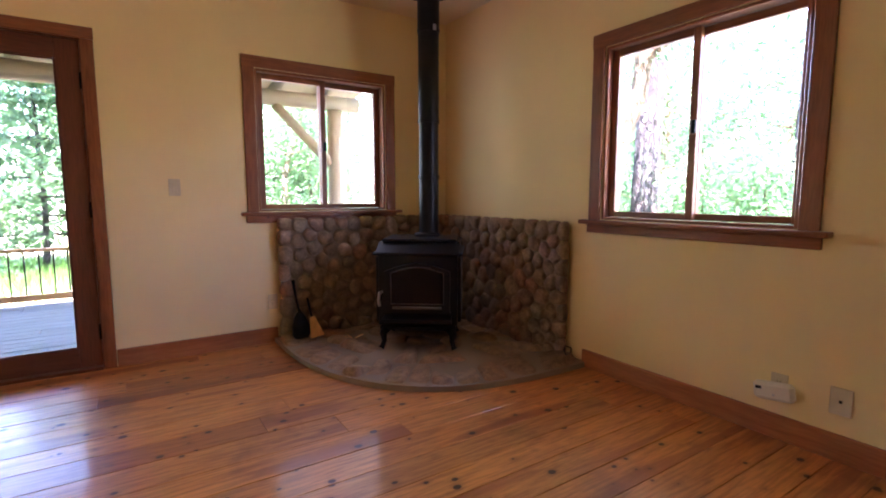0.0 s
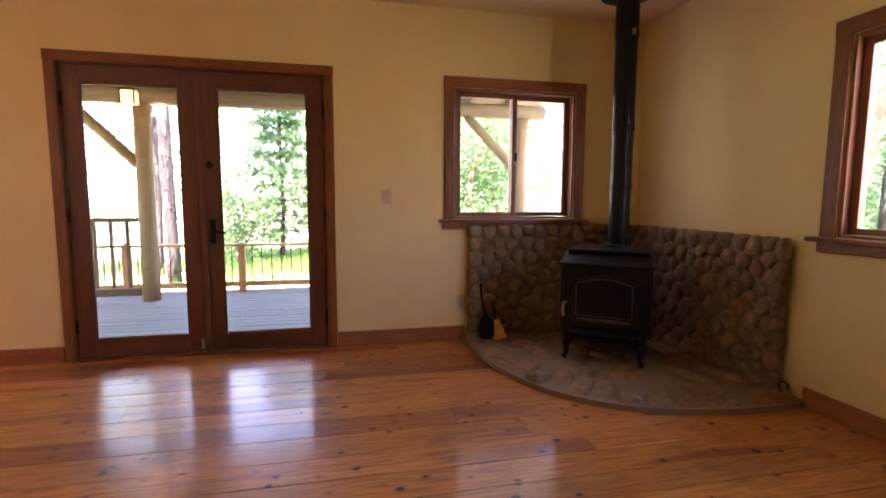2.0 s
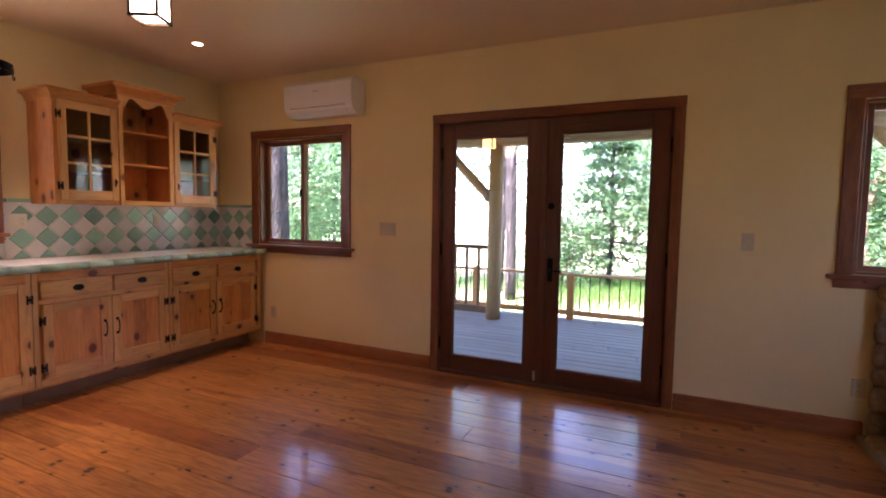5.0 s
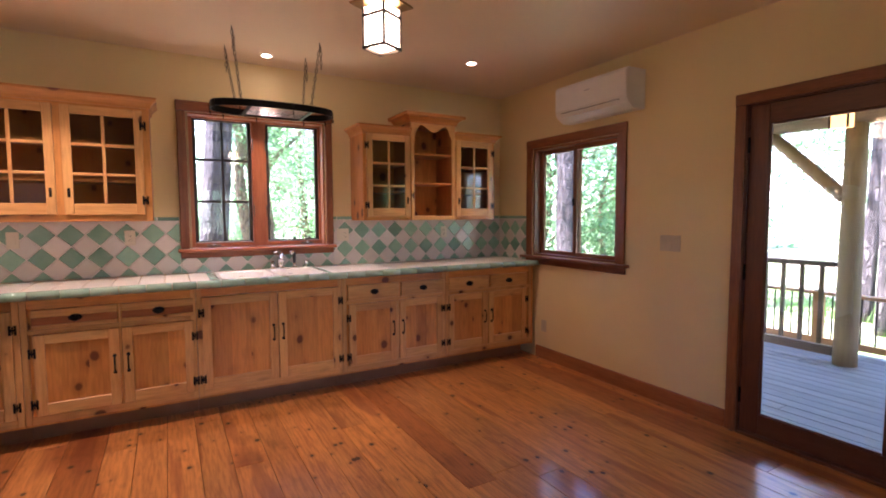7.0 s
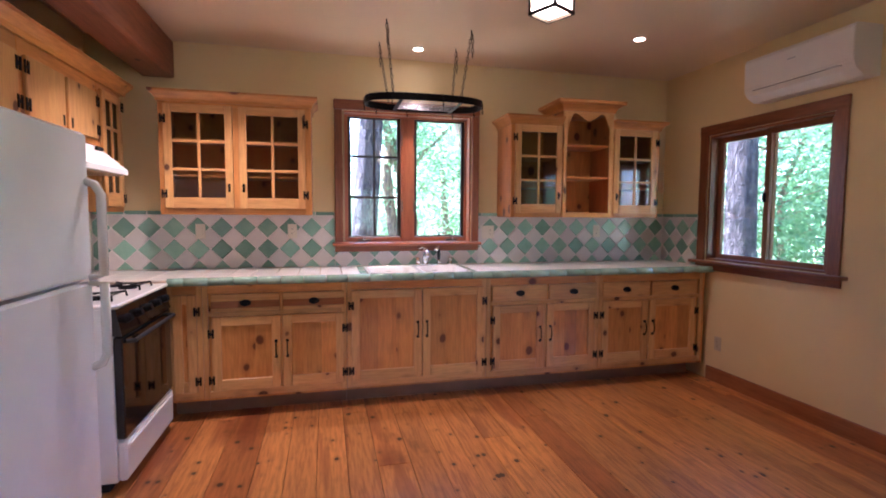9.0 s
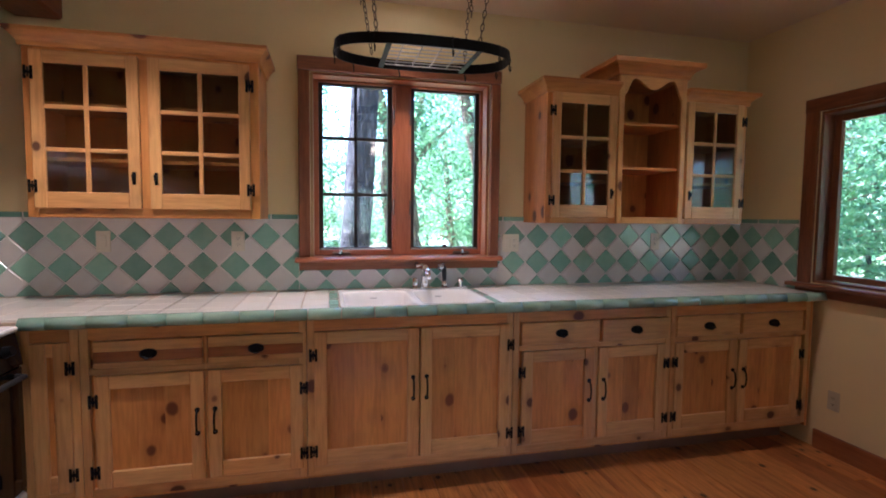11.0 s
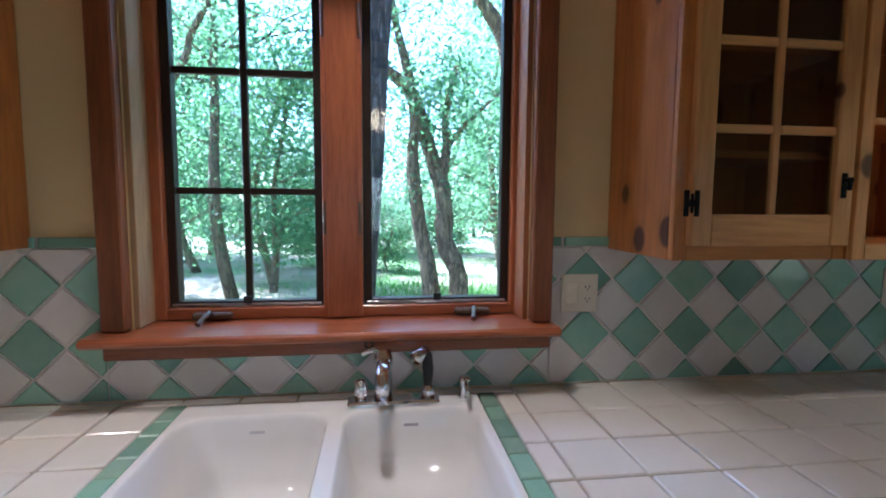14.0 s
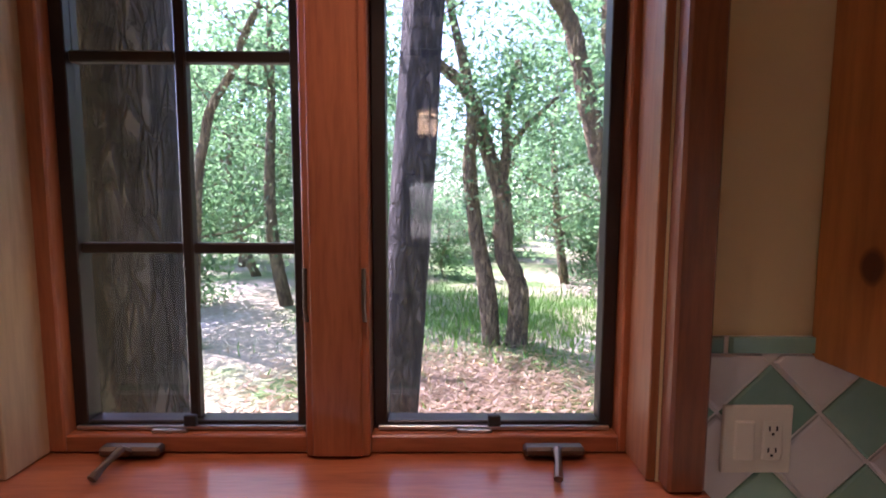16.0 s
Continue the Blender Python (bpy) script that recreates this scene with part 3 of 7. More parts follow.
        # lock levers on the post
        yl = -2.543 if s == 0 else -2.441
        for z in (1.46, 2.02):
            part("lock_lever", tube([(-0.073, yl, z - 0.045), (-0.062, yl, z - 0.02), (-0.066, yl, z + 0.05)], 0.004, 6), ANTIQUE, w)
    return w


casement()


def french_doors():
    x0, x1 = D_X
    d = thing("door_1", ((x0 + x1) / 2, 0, 0), "pair of dark fir french doors with full glass, closed", "door", kind="structure")
    for a, b in ((x0 - 0.055, x0 + 0.012), (x1 - 0.012, x1 + 0.055)):
        part("casing", box((a, -0.02, 0.0), (b, 0.0, 2.10), 0.003), TRIM[2], d)
    part("casing", box((x0 - 0.058, -0.022, 2.102), (x1 + 0.058, 0.0, 2.172), 0.003), TRIM[0], d)
    for a, b in ((x0, x0 + 0.02), (x1 - 0.02, x1)):
        part("jamb", box((a, 0.0, 0.0), (b, 0.15, D_Z), 0.002), DOORW[2], d)
    part("jamb", box((x0 + 0.02, 0.0, D_Z - 0.02), (x1 - 0.02, 0.15, D_Z), 0.002), DOORW[0], d)
    for lo, hi, ax in (((x0 + 0.02, 0.055, 0.02), (x0 + 0.036, 0.075, D_Z - 0.02), 2), ((x1 - 0.036, 0.055, 0.02), (x1 - 0.02, 0.075, D_Z - 0.02), 2), ((x0 + 0.036, 0.055, D_Z - 0.036), (x1 - 0.036, 0.075, D_Z - 0.02), 0)):
        part("door_stop", box(lo, hi, 0.002), DOORW[ax], d)
    part("threshold", box((x0 + 0.02, -0.03, 0.0), (x1 - 0.02, 0.16, 0.02), 0.004), DOORW[0], d)
    for k, (a, b, ga, gb) in enumerate(((x0 + 0.022, 3.488, 2.735, 3.360), (3.492, x1 - 0.022, 3.615, 4.248))):
        y = (0.012, 0.054)
        leaf = part("door_leaf", box((a, y[0], 0.022), (ga, y[1], D_Z - 0.022), 0.003), DOORW[2], d, "dark stained fir door leaf")
        part("stile", box((gb, y[0], 0.022), (b, y[1], D_Z - 0.022), 0.003), DOORW[2], leaf)
        part("rail", box((ga, y[0], 0.022), (gb, y[1], 0.150), 0.003), DOORW[0], leaf)
        part("rail", box((ga, y[0], 1.972), (gb, y[1], D_Z - 0.022), 0.003), DOORW[0], leaf)
        g = part("pane", box((ga, 0.031, 0.15), (gb, 0.035, 1.972)), PANE, leaf, "clear glass pane")
        g.visible_shadow = False
        for (pa, pb, za, zb, ax) in ((ga, ga + 0.012, 0.15, 1.972, 2), (gb - 0.012, gb, 0.15, 1.972, 2), (ga + 0.012, gb - 0.012, 0.15, 0.162, 0), (ga + 0.012, gb - 0.012, 1.96, 1.972, 0)):
            part("glazing_bead", box((pa, 0.016, za), (pb, 0.030, zb), 0.003), DOORW[ax], leaf)
        xh = a if k == 0 else b
        for z in (0.25, 1.05, 1.85):
            part("hinge", rod((xh, 0.006, z - 0.05), (xh, 0.006, z + 0.05), 0.008), IRON, leaf, "black butt hinge")
    part("astragal", box((3.470, -0.004, 0.03), (3.515, 0.012, D_Z - 0.03), 0.004), DOORW[2], d)
    h = part("escutcheon", box((3.535, 0.002, 0.84), (3.575, 0.012, 1.02), 0.004), IRON, d, "black lever handle plate")
    part("lever", tube([(3.555, 0.002, 0.93), (3.555, -0.045, 0.93), (3.575, -0.052, 0.932), (3.655, -0.052, 0.925)], 0.008), IRON, h)
    part("deadbolt", rod((3.555, 0.012, 1.42), (3.555, -0.012, 1.42), 0.026, n=16), IRON, d)
    part("flush_bolt", box((3.44, 0.004, 0.04), (3.462, 0.012, 0.12), 0.003), STEEL, d)
    return d


french_doors()

# ---- kitchen ----
FX = 0.62          # face of the base cabinets
CT = 0.965         # counter top


def h_hinge(at_y, z, x, parent):
    """A black H hinge on a face that looks along +x."""
    bm = bmesh.new()
    for dy in (-0.013, 0.013):
        box((x, at_y + dy - 0.006, z - 0.03), (x + 0.004, at_y + dy + 0.006, z + 0.03), 0.001, bm)
    box((x, at_y - 0.013, z - 0.008), (x + 0.003, at_y + 0.013, z + 0.008), 0.001, bm)
    rod((x + 0.003, at_y, z - 0.022), (x + 0.003, at_y, z + 0.022), 0.004, n=6, bm=bm)
    return part("hinge", bm, IRON, parent, "black iron H hinge")


def pull(y, z, x, parent):
    """An upright iron door pull with round ends."""
    bm = tube([(x + 0.004, y, z + 0.052), (x + 0.022, y, z + 0.04), (x + 0.028, y, z), (x + 0.022, y, z - 0.04), (x + 0.004, y, z - 0.052)], 0.005, 6)
    for s in (-1, 1):
        rod((x, y, z + s * 0.054), (x + 0.006, y, z + s * 0.054), 0.011, n=10, bm=bm)
    return part("handle", bm, IRON, parent, "black iron pull")


def drop_pull(y, z, x, parent):
    """An oval plate with a hanging bail."""
    bm = bmesh.new()
    n = 16
    ring = [(y + 0.036 * math.cos(2 * math.pi * k / n), z + 0.022 * math.sin(2 * math.pi * k / n)) for k in range(n)]
    prism(ring, x, x + 0.004, 0, bm)
    tube([(x + 0.004, y - 0.026, z + 0.006), (x + 0.018, y - 0.024, z - 0.008), (x + 0.022, y, z - 0.018), (x + 0.018, y + 0.024, z - 0.008), (x + 0.004, y + 0.026, z + 0.006)], 0.0045, 6, bm)
    return part("drawer_pull", bm, IRON, parent, "oval black iron bail pull")


def latch(y, z, x, parent):
    bm = box((x, y - 0.008, z - 0.03), (x + 0.004, y + 0.008, z + 0.03), 0.002)
    rod((x, y, z + 0.012), (x + 0.02, y, z + 0.012), 0.007, n=8, bm=bm)
    box((x + 0.012, y - 0.005, z - 0.012), (x + 0.02, y + 0.005, z + 0.014), 0.002, bm)
    return part("latch", bm, IRON, parent, "black iron cupboard latch")


def panel_door(u0, u1, z0, z1, x, parent, hinge_low, hinge_z, pull_z, panel=None):
    """A frame-and-panel door set in a face that looks along +x."""
    d = part("door", box((x - 0.012, u0, z0), (x + 0.010, u0 + 0.058, z1), 0.003), PALE[2], parent, "knotty pine panel door")
    part("stile", box((x - 0.012, u1 - 0.058, z0), (x + 0.010, u1, z1), 0.003), PALE[2], d)
    part("rail", box((x - 0.012, u0 + 0.058, z1 - 0.06), (x + 0.009, u1 - 0.058, z1), 0.003), PALE[1], d)
    part("rail", box((x - 0.012, u0 + 0.058, z0), (x + 0.009, u1 - 0.058, z0 + 0.075), 0.003), PALE[1], d)
    w = (u1 - u0 - 0.116) / 3
    for k in range(3):
        part("panel", box((x - 0.012, u0 + 0.058 + k * w, z0 + 0.075), (x - 0.003, u0 + 0.058 + (k + 1) * w, z1 - 0.06), 0.0008), PINE[2], d)
    yh = u0 - 0.004 if hinge_low else u1 + 0.004
    for z in hinge_z:
        h_hinge(yh, z, x + 0.010, d)
    if pull_z:
        pull(u1 - 0.03 if hinge_low else u0 + 0.03, pull_z, x + 0.010, d)
    return d


def base_unit(y0, y1, doors, drawers, label, end=False, body_top=0.90):
    c = thing("base_cabinet", (FX - 0.3, (y0 + y1) / 2, 0), label, "cabinet", "kitchen base cabinets")
    part("body", box((0.03, y0 + 0.001, 0.13), (FX - 0.022, y1 - 0.001, body_top)), PINE[2], c)
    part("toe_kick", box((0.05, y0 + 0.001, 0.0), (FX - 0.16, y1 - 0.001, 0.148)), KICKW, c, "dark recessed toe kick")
    # face frame
    part("face_frame", box((FX - 0.021, y0 + 0.001, 0.15), (FX, y0 + 0.034, 0.920), 0.002), PALE[2], c)
    part("face_frame", box((FX - 0.021, y1 - 0.034, 0.15), (FX, y1 - 0.001, 0.920), 0.002), PALE[2], c)
    part("face_frame", box((FX - 0.021, y0 + 0.034, 0.858), (FX, y1 - 0.034, 0.920), 0.002), PINE[1], c)
    part("face_frame", box((FX - 0.021, y0 + 0.034, 0.15), (FX, y1 - 0.034, 0.195), 0.002), PALE[1], c)
    top = 0.855
    if drawers:
        part("face_frame", box((FX - 0.021, y0 + 0.034, 0.705), (FX, y1 - 0.034, 0.733), 0.002), PALE[1], c)
        top = 0.702
        for a, b, two in drawers:
            if two:
                dr = part("drawer", box((FX - 0.012, a, 0.736), (FX + 0.010, b, 0.760), 0.002), PALE[1], c, "pine drawer front of two-tone boards")
                part("drawer_board", box((FX - 0.012, a, 0.760), (FX + 0.006, b, 0.808), 0.002), HEARTP, dr)
                part("drawer_board", box((FX - 0.012, a, 0.808), (FX + 0.010, b, 0.855), 0.002), PALE[1], dr)
            else:
                dr = part("drawer", box((FX - 0.012, a, 0.736), (FX + 0.012, b, 0.855), 0.004), PALE[1], c, "plain pine drawer front")
            drop_pull((a + b) / 2, 0.795, FX + 0.012, dr)
    for a, b, low in doors:
        panel_door(a, b, 0.198, top, FX, c, low, (0.275, top - 0.11), (0.47 if drawers else 0.555) if b - a > 0.2 else 0)
    # stiles between the doors
    for (a0, b0, _), (a1, b1, _) in zip(doors, doors[1:]):
        if a1 - b0 > 0.012:
            part("face_frame", box((FX - 0.021, b0 + 0.002, 0.195), (FX, a1 - 0.002, 0.858), 0.002), PALE[2], c)
    if end:
        part("end_panel", box((0.03, y1 - 0.001, 0.13), (FX, y1 + 0.018, 0.920), 0.002), PINE[2], c)
    return c


base_unit(-4.20, -3.985, [(-4.165, -4.02, False)], [], "narrow knotty pine corner cabinet beside the cooker")
base_unit(-3.984, -3.045, [(-3.93, -3.492, True), (-3.478, -3.062, False)], [(-3.93, -3.497, True), (-3.473, -3.062, True)], "knotty pine base cabinet with two drawers and two doors")
base_unit(-3.044, -2.005, [(-3.010, -2.504, True), (-2.496, -2.024, False)], [], "knotty pine sink cabinet with two tall doors", body_top=0.74)
base_unit(-2.004, -1.050, [(-1.950, -1.533, True), (-1.505, -1.084, False)], [(-1.960, -1.506, False), (-1.488, -1.072, False)], "knotty pine base cabinet with two drawers and two doors")
base_unit(-1.049, -0.06, [(-1.020, -0.598, True), (-0.582, -0.130, False)], [(-1.020, -0.586, False), (-0.568, -0.130, False)], "knotty pine end base cabinet under the north window", end=True)


def glass_door(u0, u1, z0, z1, x, parent, hinge_low, rows=3):
    """A six-light cupboard door in a face that looks along +x."""
    s = 0.052
    d = part("door", box((x - 0.004, u0, z0), (x + 0.018, u0 + s, z1), 0.003), PALE[2], parent, "pale pine door with six small panes")
    part("stile", box((x - 0.004, u1 - s, z0), (x + 0.018, u1, z1), 0.003), PALE[2], d)
    part("rail", box((x - 0.004, u0 + s, z1 - 0.058), (x + 0.017, u1 - s, z1), 0.003), PALE[1], d)
    part("rail", box((x - 0.004, u0 + s, z0), (x + 0.017, u1 - s, z0 + 0.075), 0.003), PALE[1], d)
    m_ = (u0 + u1) / 2
    part("muntin", box((x, m_ - 0.010, z0 + 0.075), (x + 0.014, m_ + 0.010, z1 - 0.058), 0.003), PALE[2], d)
    za, zb = z0 + 0.075, z1 - 0.058
    h = (zb - za) / rows
    for j in range(rows):
        for a, b in ((u0 + s, m_ - 0.010), (m_ + 0.010, u1 - s)):
            if j:
                part("muntin", box((x, a, za + j * h - 0.010), (x + 0.014, b, za + j * h + 0.010), 0.003), PALE[1], d)
            pane("pane", 0, x + 0.004, a, b, za + j * h + (0.01 if j else 0), za + (j + 1) * h - (0.01 if j < rows - 1 else 0), d, CABGLASS)
    yh = u0 - 0.002 if hinge_low else u1 + 0.002
    for z in (z0 + 0.10, z1 - 0.106):
        h_hinge(yh, z, x + 0.018, d)
    latch(u1 - 0.028 if hinge_low else u0 + 0.028, z0 + 0.145, x + 0.018, d)
    return d


def hollow(y0, y1, z0, z1, x, parent, shelves):
    """An open-fronted pine box against the wall x = 0."""
    part("side_panel", box((0.002, y0, z0), (x, y0 + 0.02, z1), 0.002), SIDEP, parent)
    part("side_panel", box((0.002, y1 - 0.02, z0), (x, y1, z1), 0.002), SIDEP, parent)
    part("top_panel", box((0.002, y0 + 0.02, z1 - 0.02), (x, y1 - 0.02, z1), 0.002), PINE[1], parent)
    part("bottom_panel", box((0.002, y0 + 0.02, z0 + 0.02), (x, y1 - 0.02, z0 + 0.04), 0.002), PINE[1], parent)
    part("back_panel", box((0.002, y0 + 0.02, z0 + 0.04), (0.012, y1 - 0.02, z1 - 0.02)), PINE[2], parent)
    for z in shelves:
        part("shelf", box((0.012, y0 + 0.02, z - 0.009), (x - 0.02, y1 - 0.02, z + 0.009), 0.002), PINE[1], parent)


def crown(y0, y1, z, x, parent, ends=(True, True), h=0.075, out=0.055):
    """A coved cornice round the top of a wall cupboard."""
    prof = [(0.0, 0.0), (0.010, 0.0), (0.012, 0.018), (0.022, 0.034), (0.038, 0.05), (out, 0.058), (out, h), (0.0, h)]
    bm = bmesh.new()
    rows = []
    for p, q in prof:
        a = y0 - (p if ends[0] else 0)
        b = y1 + (p if ends[1] else 0)
        ring = [(0.002, a), (x + p, a), (x + p, b), (0.002, b)]
        rows.append([bm.verts.new((cx, cy, z + q)) for cx, cy in ring])
    for r0, r1 in zip(rows, rows[1:]):
        for k in range(3):
            bm.faces.new((r0[k], r0[k + 1], r1[k + 1], r1[k]))
    bm.faces.new(rows[-1])
    bmesh.ops.recalc_face_normals(bm, faces=bm.faces)
    return part("crown_moulding", bm, PINE[1], parent, "coved pine cornice")


def wall_cabinet_left():
    y0, y1, z0, z1, x = -4.297, -3.280, 1.385, 2.178, 0.33
    c = thing("wall_cabinet", (0.16, (y0 + y1) / 2, z0), "knotty pine wall cabinet with two six-pane glass doors", "cabinet", "kitchen wall cabinets")
    hollow(y0, y1, z0, z1, x - 0.02, c, (1.66, 1.92))
    part("face_frame", box((x - 0.019, y0, z0), (x, y0 + 0.045, z1), 0.002), PINE[2], c)
    part("face_frame", box((x - 0.019, y1 - 0.045, z0), (x, y1, z1), 0.002), PINE[2], c)
    part("face_frame", box((x - 0.019, -3.835, z0 + 0.05), (x, -3.780, z1 - 0.04), 0.002), PINE[2], c)
    part("face_frame", box((x - 0.019, y0 + 0.045, z0), (x, y1 - 0.045, z0 + 0.05), 0.002), PINE[1], c)
    part("face_frame", box((x - 0.019, y0 + 0.045, z1 - 0.04), (x, y1 - 0.045, z1), 0.002), PINE[1], c)
    glass_door(-4.262, -3.818, 1.43, 2.150, x, c, True)
    glass_door(-3.778, -3.322, 1.43, 2.150, x, c, False)
    crown(y0, y1, z1 - 0.012, x, c, (True, True), out=0.048)


def wall_cabinet_right():
    z0, x = 1.376, 0.33
    c = thing("wall_cabinet", (0.16, -1.02, z0), "pine wall cabinet, two glass doors beside open scalloped shelves", "cabinet", "kitchen wall cabinets")
    ya, yb, yc, yd = -1.705, -1.250, -0.785, -0.315
    for u0, u1, zt, da, db, low in ((ya, yb, 2.145, -1.673, -1.258, True), (yc, yd, 2.145, -0.768, -0.350, False)):
        hollow(u0, u1, z0, zt, x - 0.02, c, (1.63, 1.88))
        part("face_frame", box((x - 0.019, u0, z0), (x, u0 + 0.034, zt), 0.002), PINE[2], c)
        part("face_frame", box((x - 0.019, u1 - 0.034, z0), (x, u1, zt), 0.002), PINE[2], c)
        part("face_frame", box((x - 0.019, u0 + 0.034, z0), (x, u1 - 0.034, z0 + 0.04), 0.002), PINE[1], c)
        part("face_frame", box((x - 0.019, u0 + 0.034, zt - 0.05), (x, u1 - 0.034, zt), 0.002), PINE[1], c)
        glass_door(da, db, 1.410, 2.134, x, c, low)
    crown(ya, yb - 0.002, 2.132, x, c, (True, False))
    crown(yc + 0.002, yd, 2.132, x, c, (False, True))
    # open centre, taller and a little proud
    x2 = 0.35
    hollow(yb, yc, z0, 2.27, x2 - 0.019, c, (1.715, 1.985))
    part("face_frame", box((x2 - 0.018, yb, z0), (x2, yb + 0.034, 2.27), 0.002), PALE[2], c)
    part("face_frame", box((x2 - 0.018, yc - 0.034, z0), (x2, yc, 2.27), 0.002), PALE[2], c)
    part("face_frame", box((x2 - 0.018, yb + 0.034, z0), (x2, yc - 0.034, z0 + 0.04), 0.002), PALE[1], c)
    n = 24
    a, b = yb + 0.034, yc - 0.034
    low = []
    for k in range(n + 1):
        u = k / n
        s = abs(u - 0.5) * 2
        drop = 0.055 + 0.030 * math.cos(s * math.pi * 1.5) if s < 0.67 else 0.055 - 0.03 * math.cos((s - 0.67) / 0.33 * math.pi) + 0.055 * ((s - 0.67) / 0.33) ** 2
        low.append((a + (b - a) * u, 2.27 - drop))
    part("scalloped_valance", prism(low + [(b, 2.27), (a, 2.27)], x2 - 0.018, x2, 0), PALE[1], c, "scalloped pine valance")
    crown(yb - 0.004, yc + 0.004, 2.26, x2, c, (True, True), h=0.085, out=0.07)


wall_cabinet_left()
wall_cabinet_right()


def south_uppers():
    """Cupboards on the wall y = -4.86 that look along +y."""
    yf, yw = -4.53, -4.858

    def run(x0, x1, z0, z1, n, glassy, label):
        c = thing("wall_cabinet", ((x0 + x1) / 2, (yf + yw) / 2, z0), label, "cabinet", "kitchen wall cabinets")
        part("body", box((x0, yw, z0), (x1, yf - 0.02, z1), 0.002), PINE[2], c)
        part("face_frame", box((x0, yf - 0.019, z0), (x1, yf, z1), 0.002), PINE[0], c)
        w = (x1 - x0 - 0.03) / n
        for k in range(n):
            a, b = x0 + 0.03 + k * w, x0 + (k + 1) * w
            if not glassy:
                d = part("door", box((a, yf + 0.001, z0 + 0.035), (b, yf + 0.02, z1 - 0.075), 0.004), PALE[2], c, "pale knotty pine slab door")
                bm = box(((b if k % 2 == 0 else a) + (-0.035 if k % 2 == 0 else 0.02), yf + 0.02, z0 + 0.05), ((b if k % 2 == 0 else a) + (-0.02 if k % 2 == 0 else 0.035), yf + 0.024, z0 + 0.105), 0.002)
                part("latch", bm, IRON, d, "black iron cupboard latch")
                xh = a if k % 2 == 0 else b
                for z in (z0 + 0.09, z1 - 0.13):
                    bm = box((xh - 0.02, yf + 0.02, z - 0.03), (xh - 0.006, yf + 0.024, z + 0.03))
                    box((xh + 0.006, yf + 0.02, z - 0.03), (xh + 0.02, yf + 0.024, z + 0.03), 0, bm)
                    box((xh - 0.006, yf + 0.02, z - 0.008), (xh + 0.006, yf + 0.0235, z + 0.008), 0, bm)
                    part("hinge", bm, IRON, d, "black iron H hinge")
                continue
            d = part("door", box((a, yf + 0.001, z0 + 0.035), (a + 0.05, yf + 0.02, z1 - 0.035), 0.003), PALE[2], c, "pale pine cupboard door")
            part("stile", box((b - 0.05, yf + 0.001, z0 + 0.035), (b, yf + 0.02, z1 - 0.035), 0.003), PALE[2], d)
            part("rail", box((a + 0.05, yf + 0.001, z1 - 0.085), (b - 0.05, yf + 0.019, z1 - 0.035), 0.003), PALE[0], d)
            part("rail", box((a + 0.05, yf + 0.001, z0 + 0.035), (b - 0.05, yf + 0.019, z0 + 0.125), 0.003), PALE[0], d)
            part("pane", box((a + 0.05, yf + 0.002, z0 + 0.125), (b - 0.05, yf + 0.006, z1 - 0.085)), OVENG, d, "dark glass lights")
            part("muntin", box(((a + b) / 2 - 0.01, yf + 0.006, z0 + 0.125), ((a + b) / 2 + 0.01, yf + 0.017, z1 - 0.085), 0.002), PALE[2], d)
            for j in (1, 2):
                z = z0 + 0.125 + j * (z1 - z0 - 0.18) / 3
                part("muntin", box((a + 0.05, yf + 0.0062, z - 0.01), (b - 0.05, yf + 0.0165, z + 0.01), 0.002), PALE[0], d)
            for z in (z0 + 0.09, z1 - 0.09):
                bm = box((a - 0.02, yf + 0.02, z - 0.03), (a - 0.008, yf + 0.024, z + 0.03))
                box((a + 0.006, yf + 0.02, z - 0.03), (a + 0.018, yf + 0.024, z + 0.03), 0, bm)
                box((a - 0.008, yf + 0.02, z - 0.008), (a + 0.006, yf + 0.0235, z + 0.008), 0, bm)
                part("hinge", bm, IRON, d, "black iron H hinge")
        return c

    run(0.31, 0.665, 1.40, 2.19, 1, True, "narrow pine wall cabinet with glass lights beside the range hood")
    run(0.667, 1.44, 1.80, 2.19, 2, False, "short pine cabinet above the range hood")
    run(1.442, 2.60, 1.80, 2.19, 2, False, "knotty pine cabinet with slab doors above the refrigerator")
    m = thing("cornice", (1.5, yf, 2.19), "long coved pine cornice above the cupboards", "moulding")
    prof = [(yw, 2.192), (yf + 0.01, 2.192), (yf + 0.02, 2.215), (yf + 0.05, 2.24), (yf + 0.065, 2.25), (yf + 0.065, 2.27), (yw, 2.27)]
    part("cornice_rail", prism(prof, 0.25, 2.61, 0), PINE[0], m)


south_uppers()


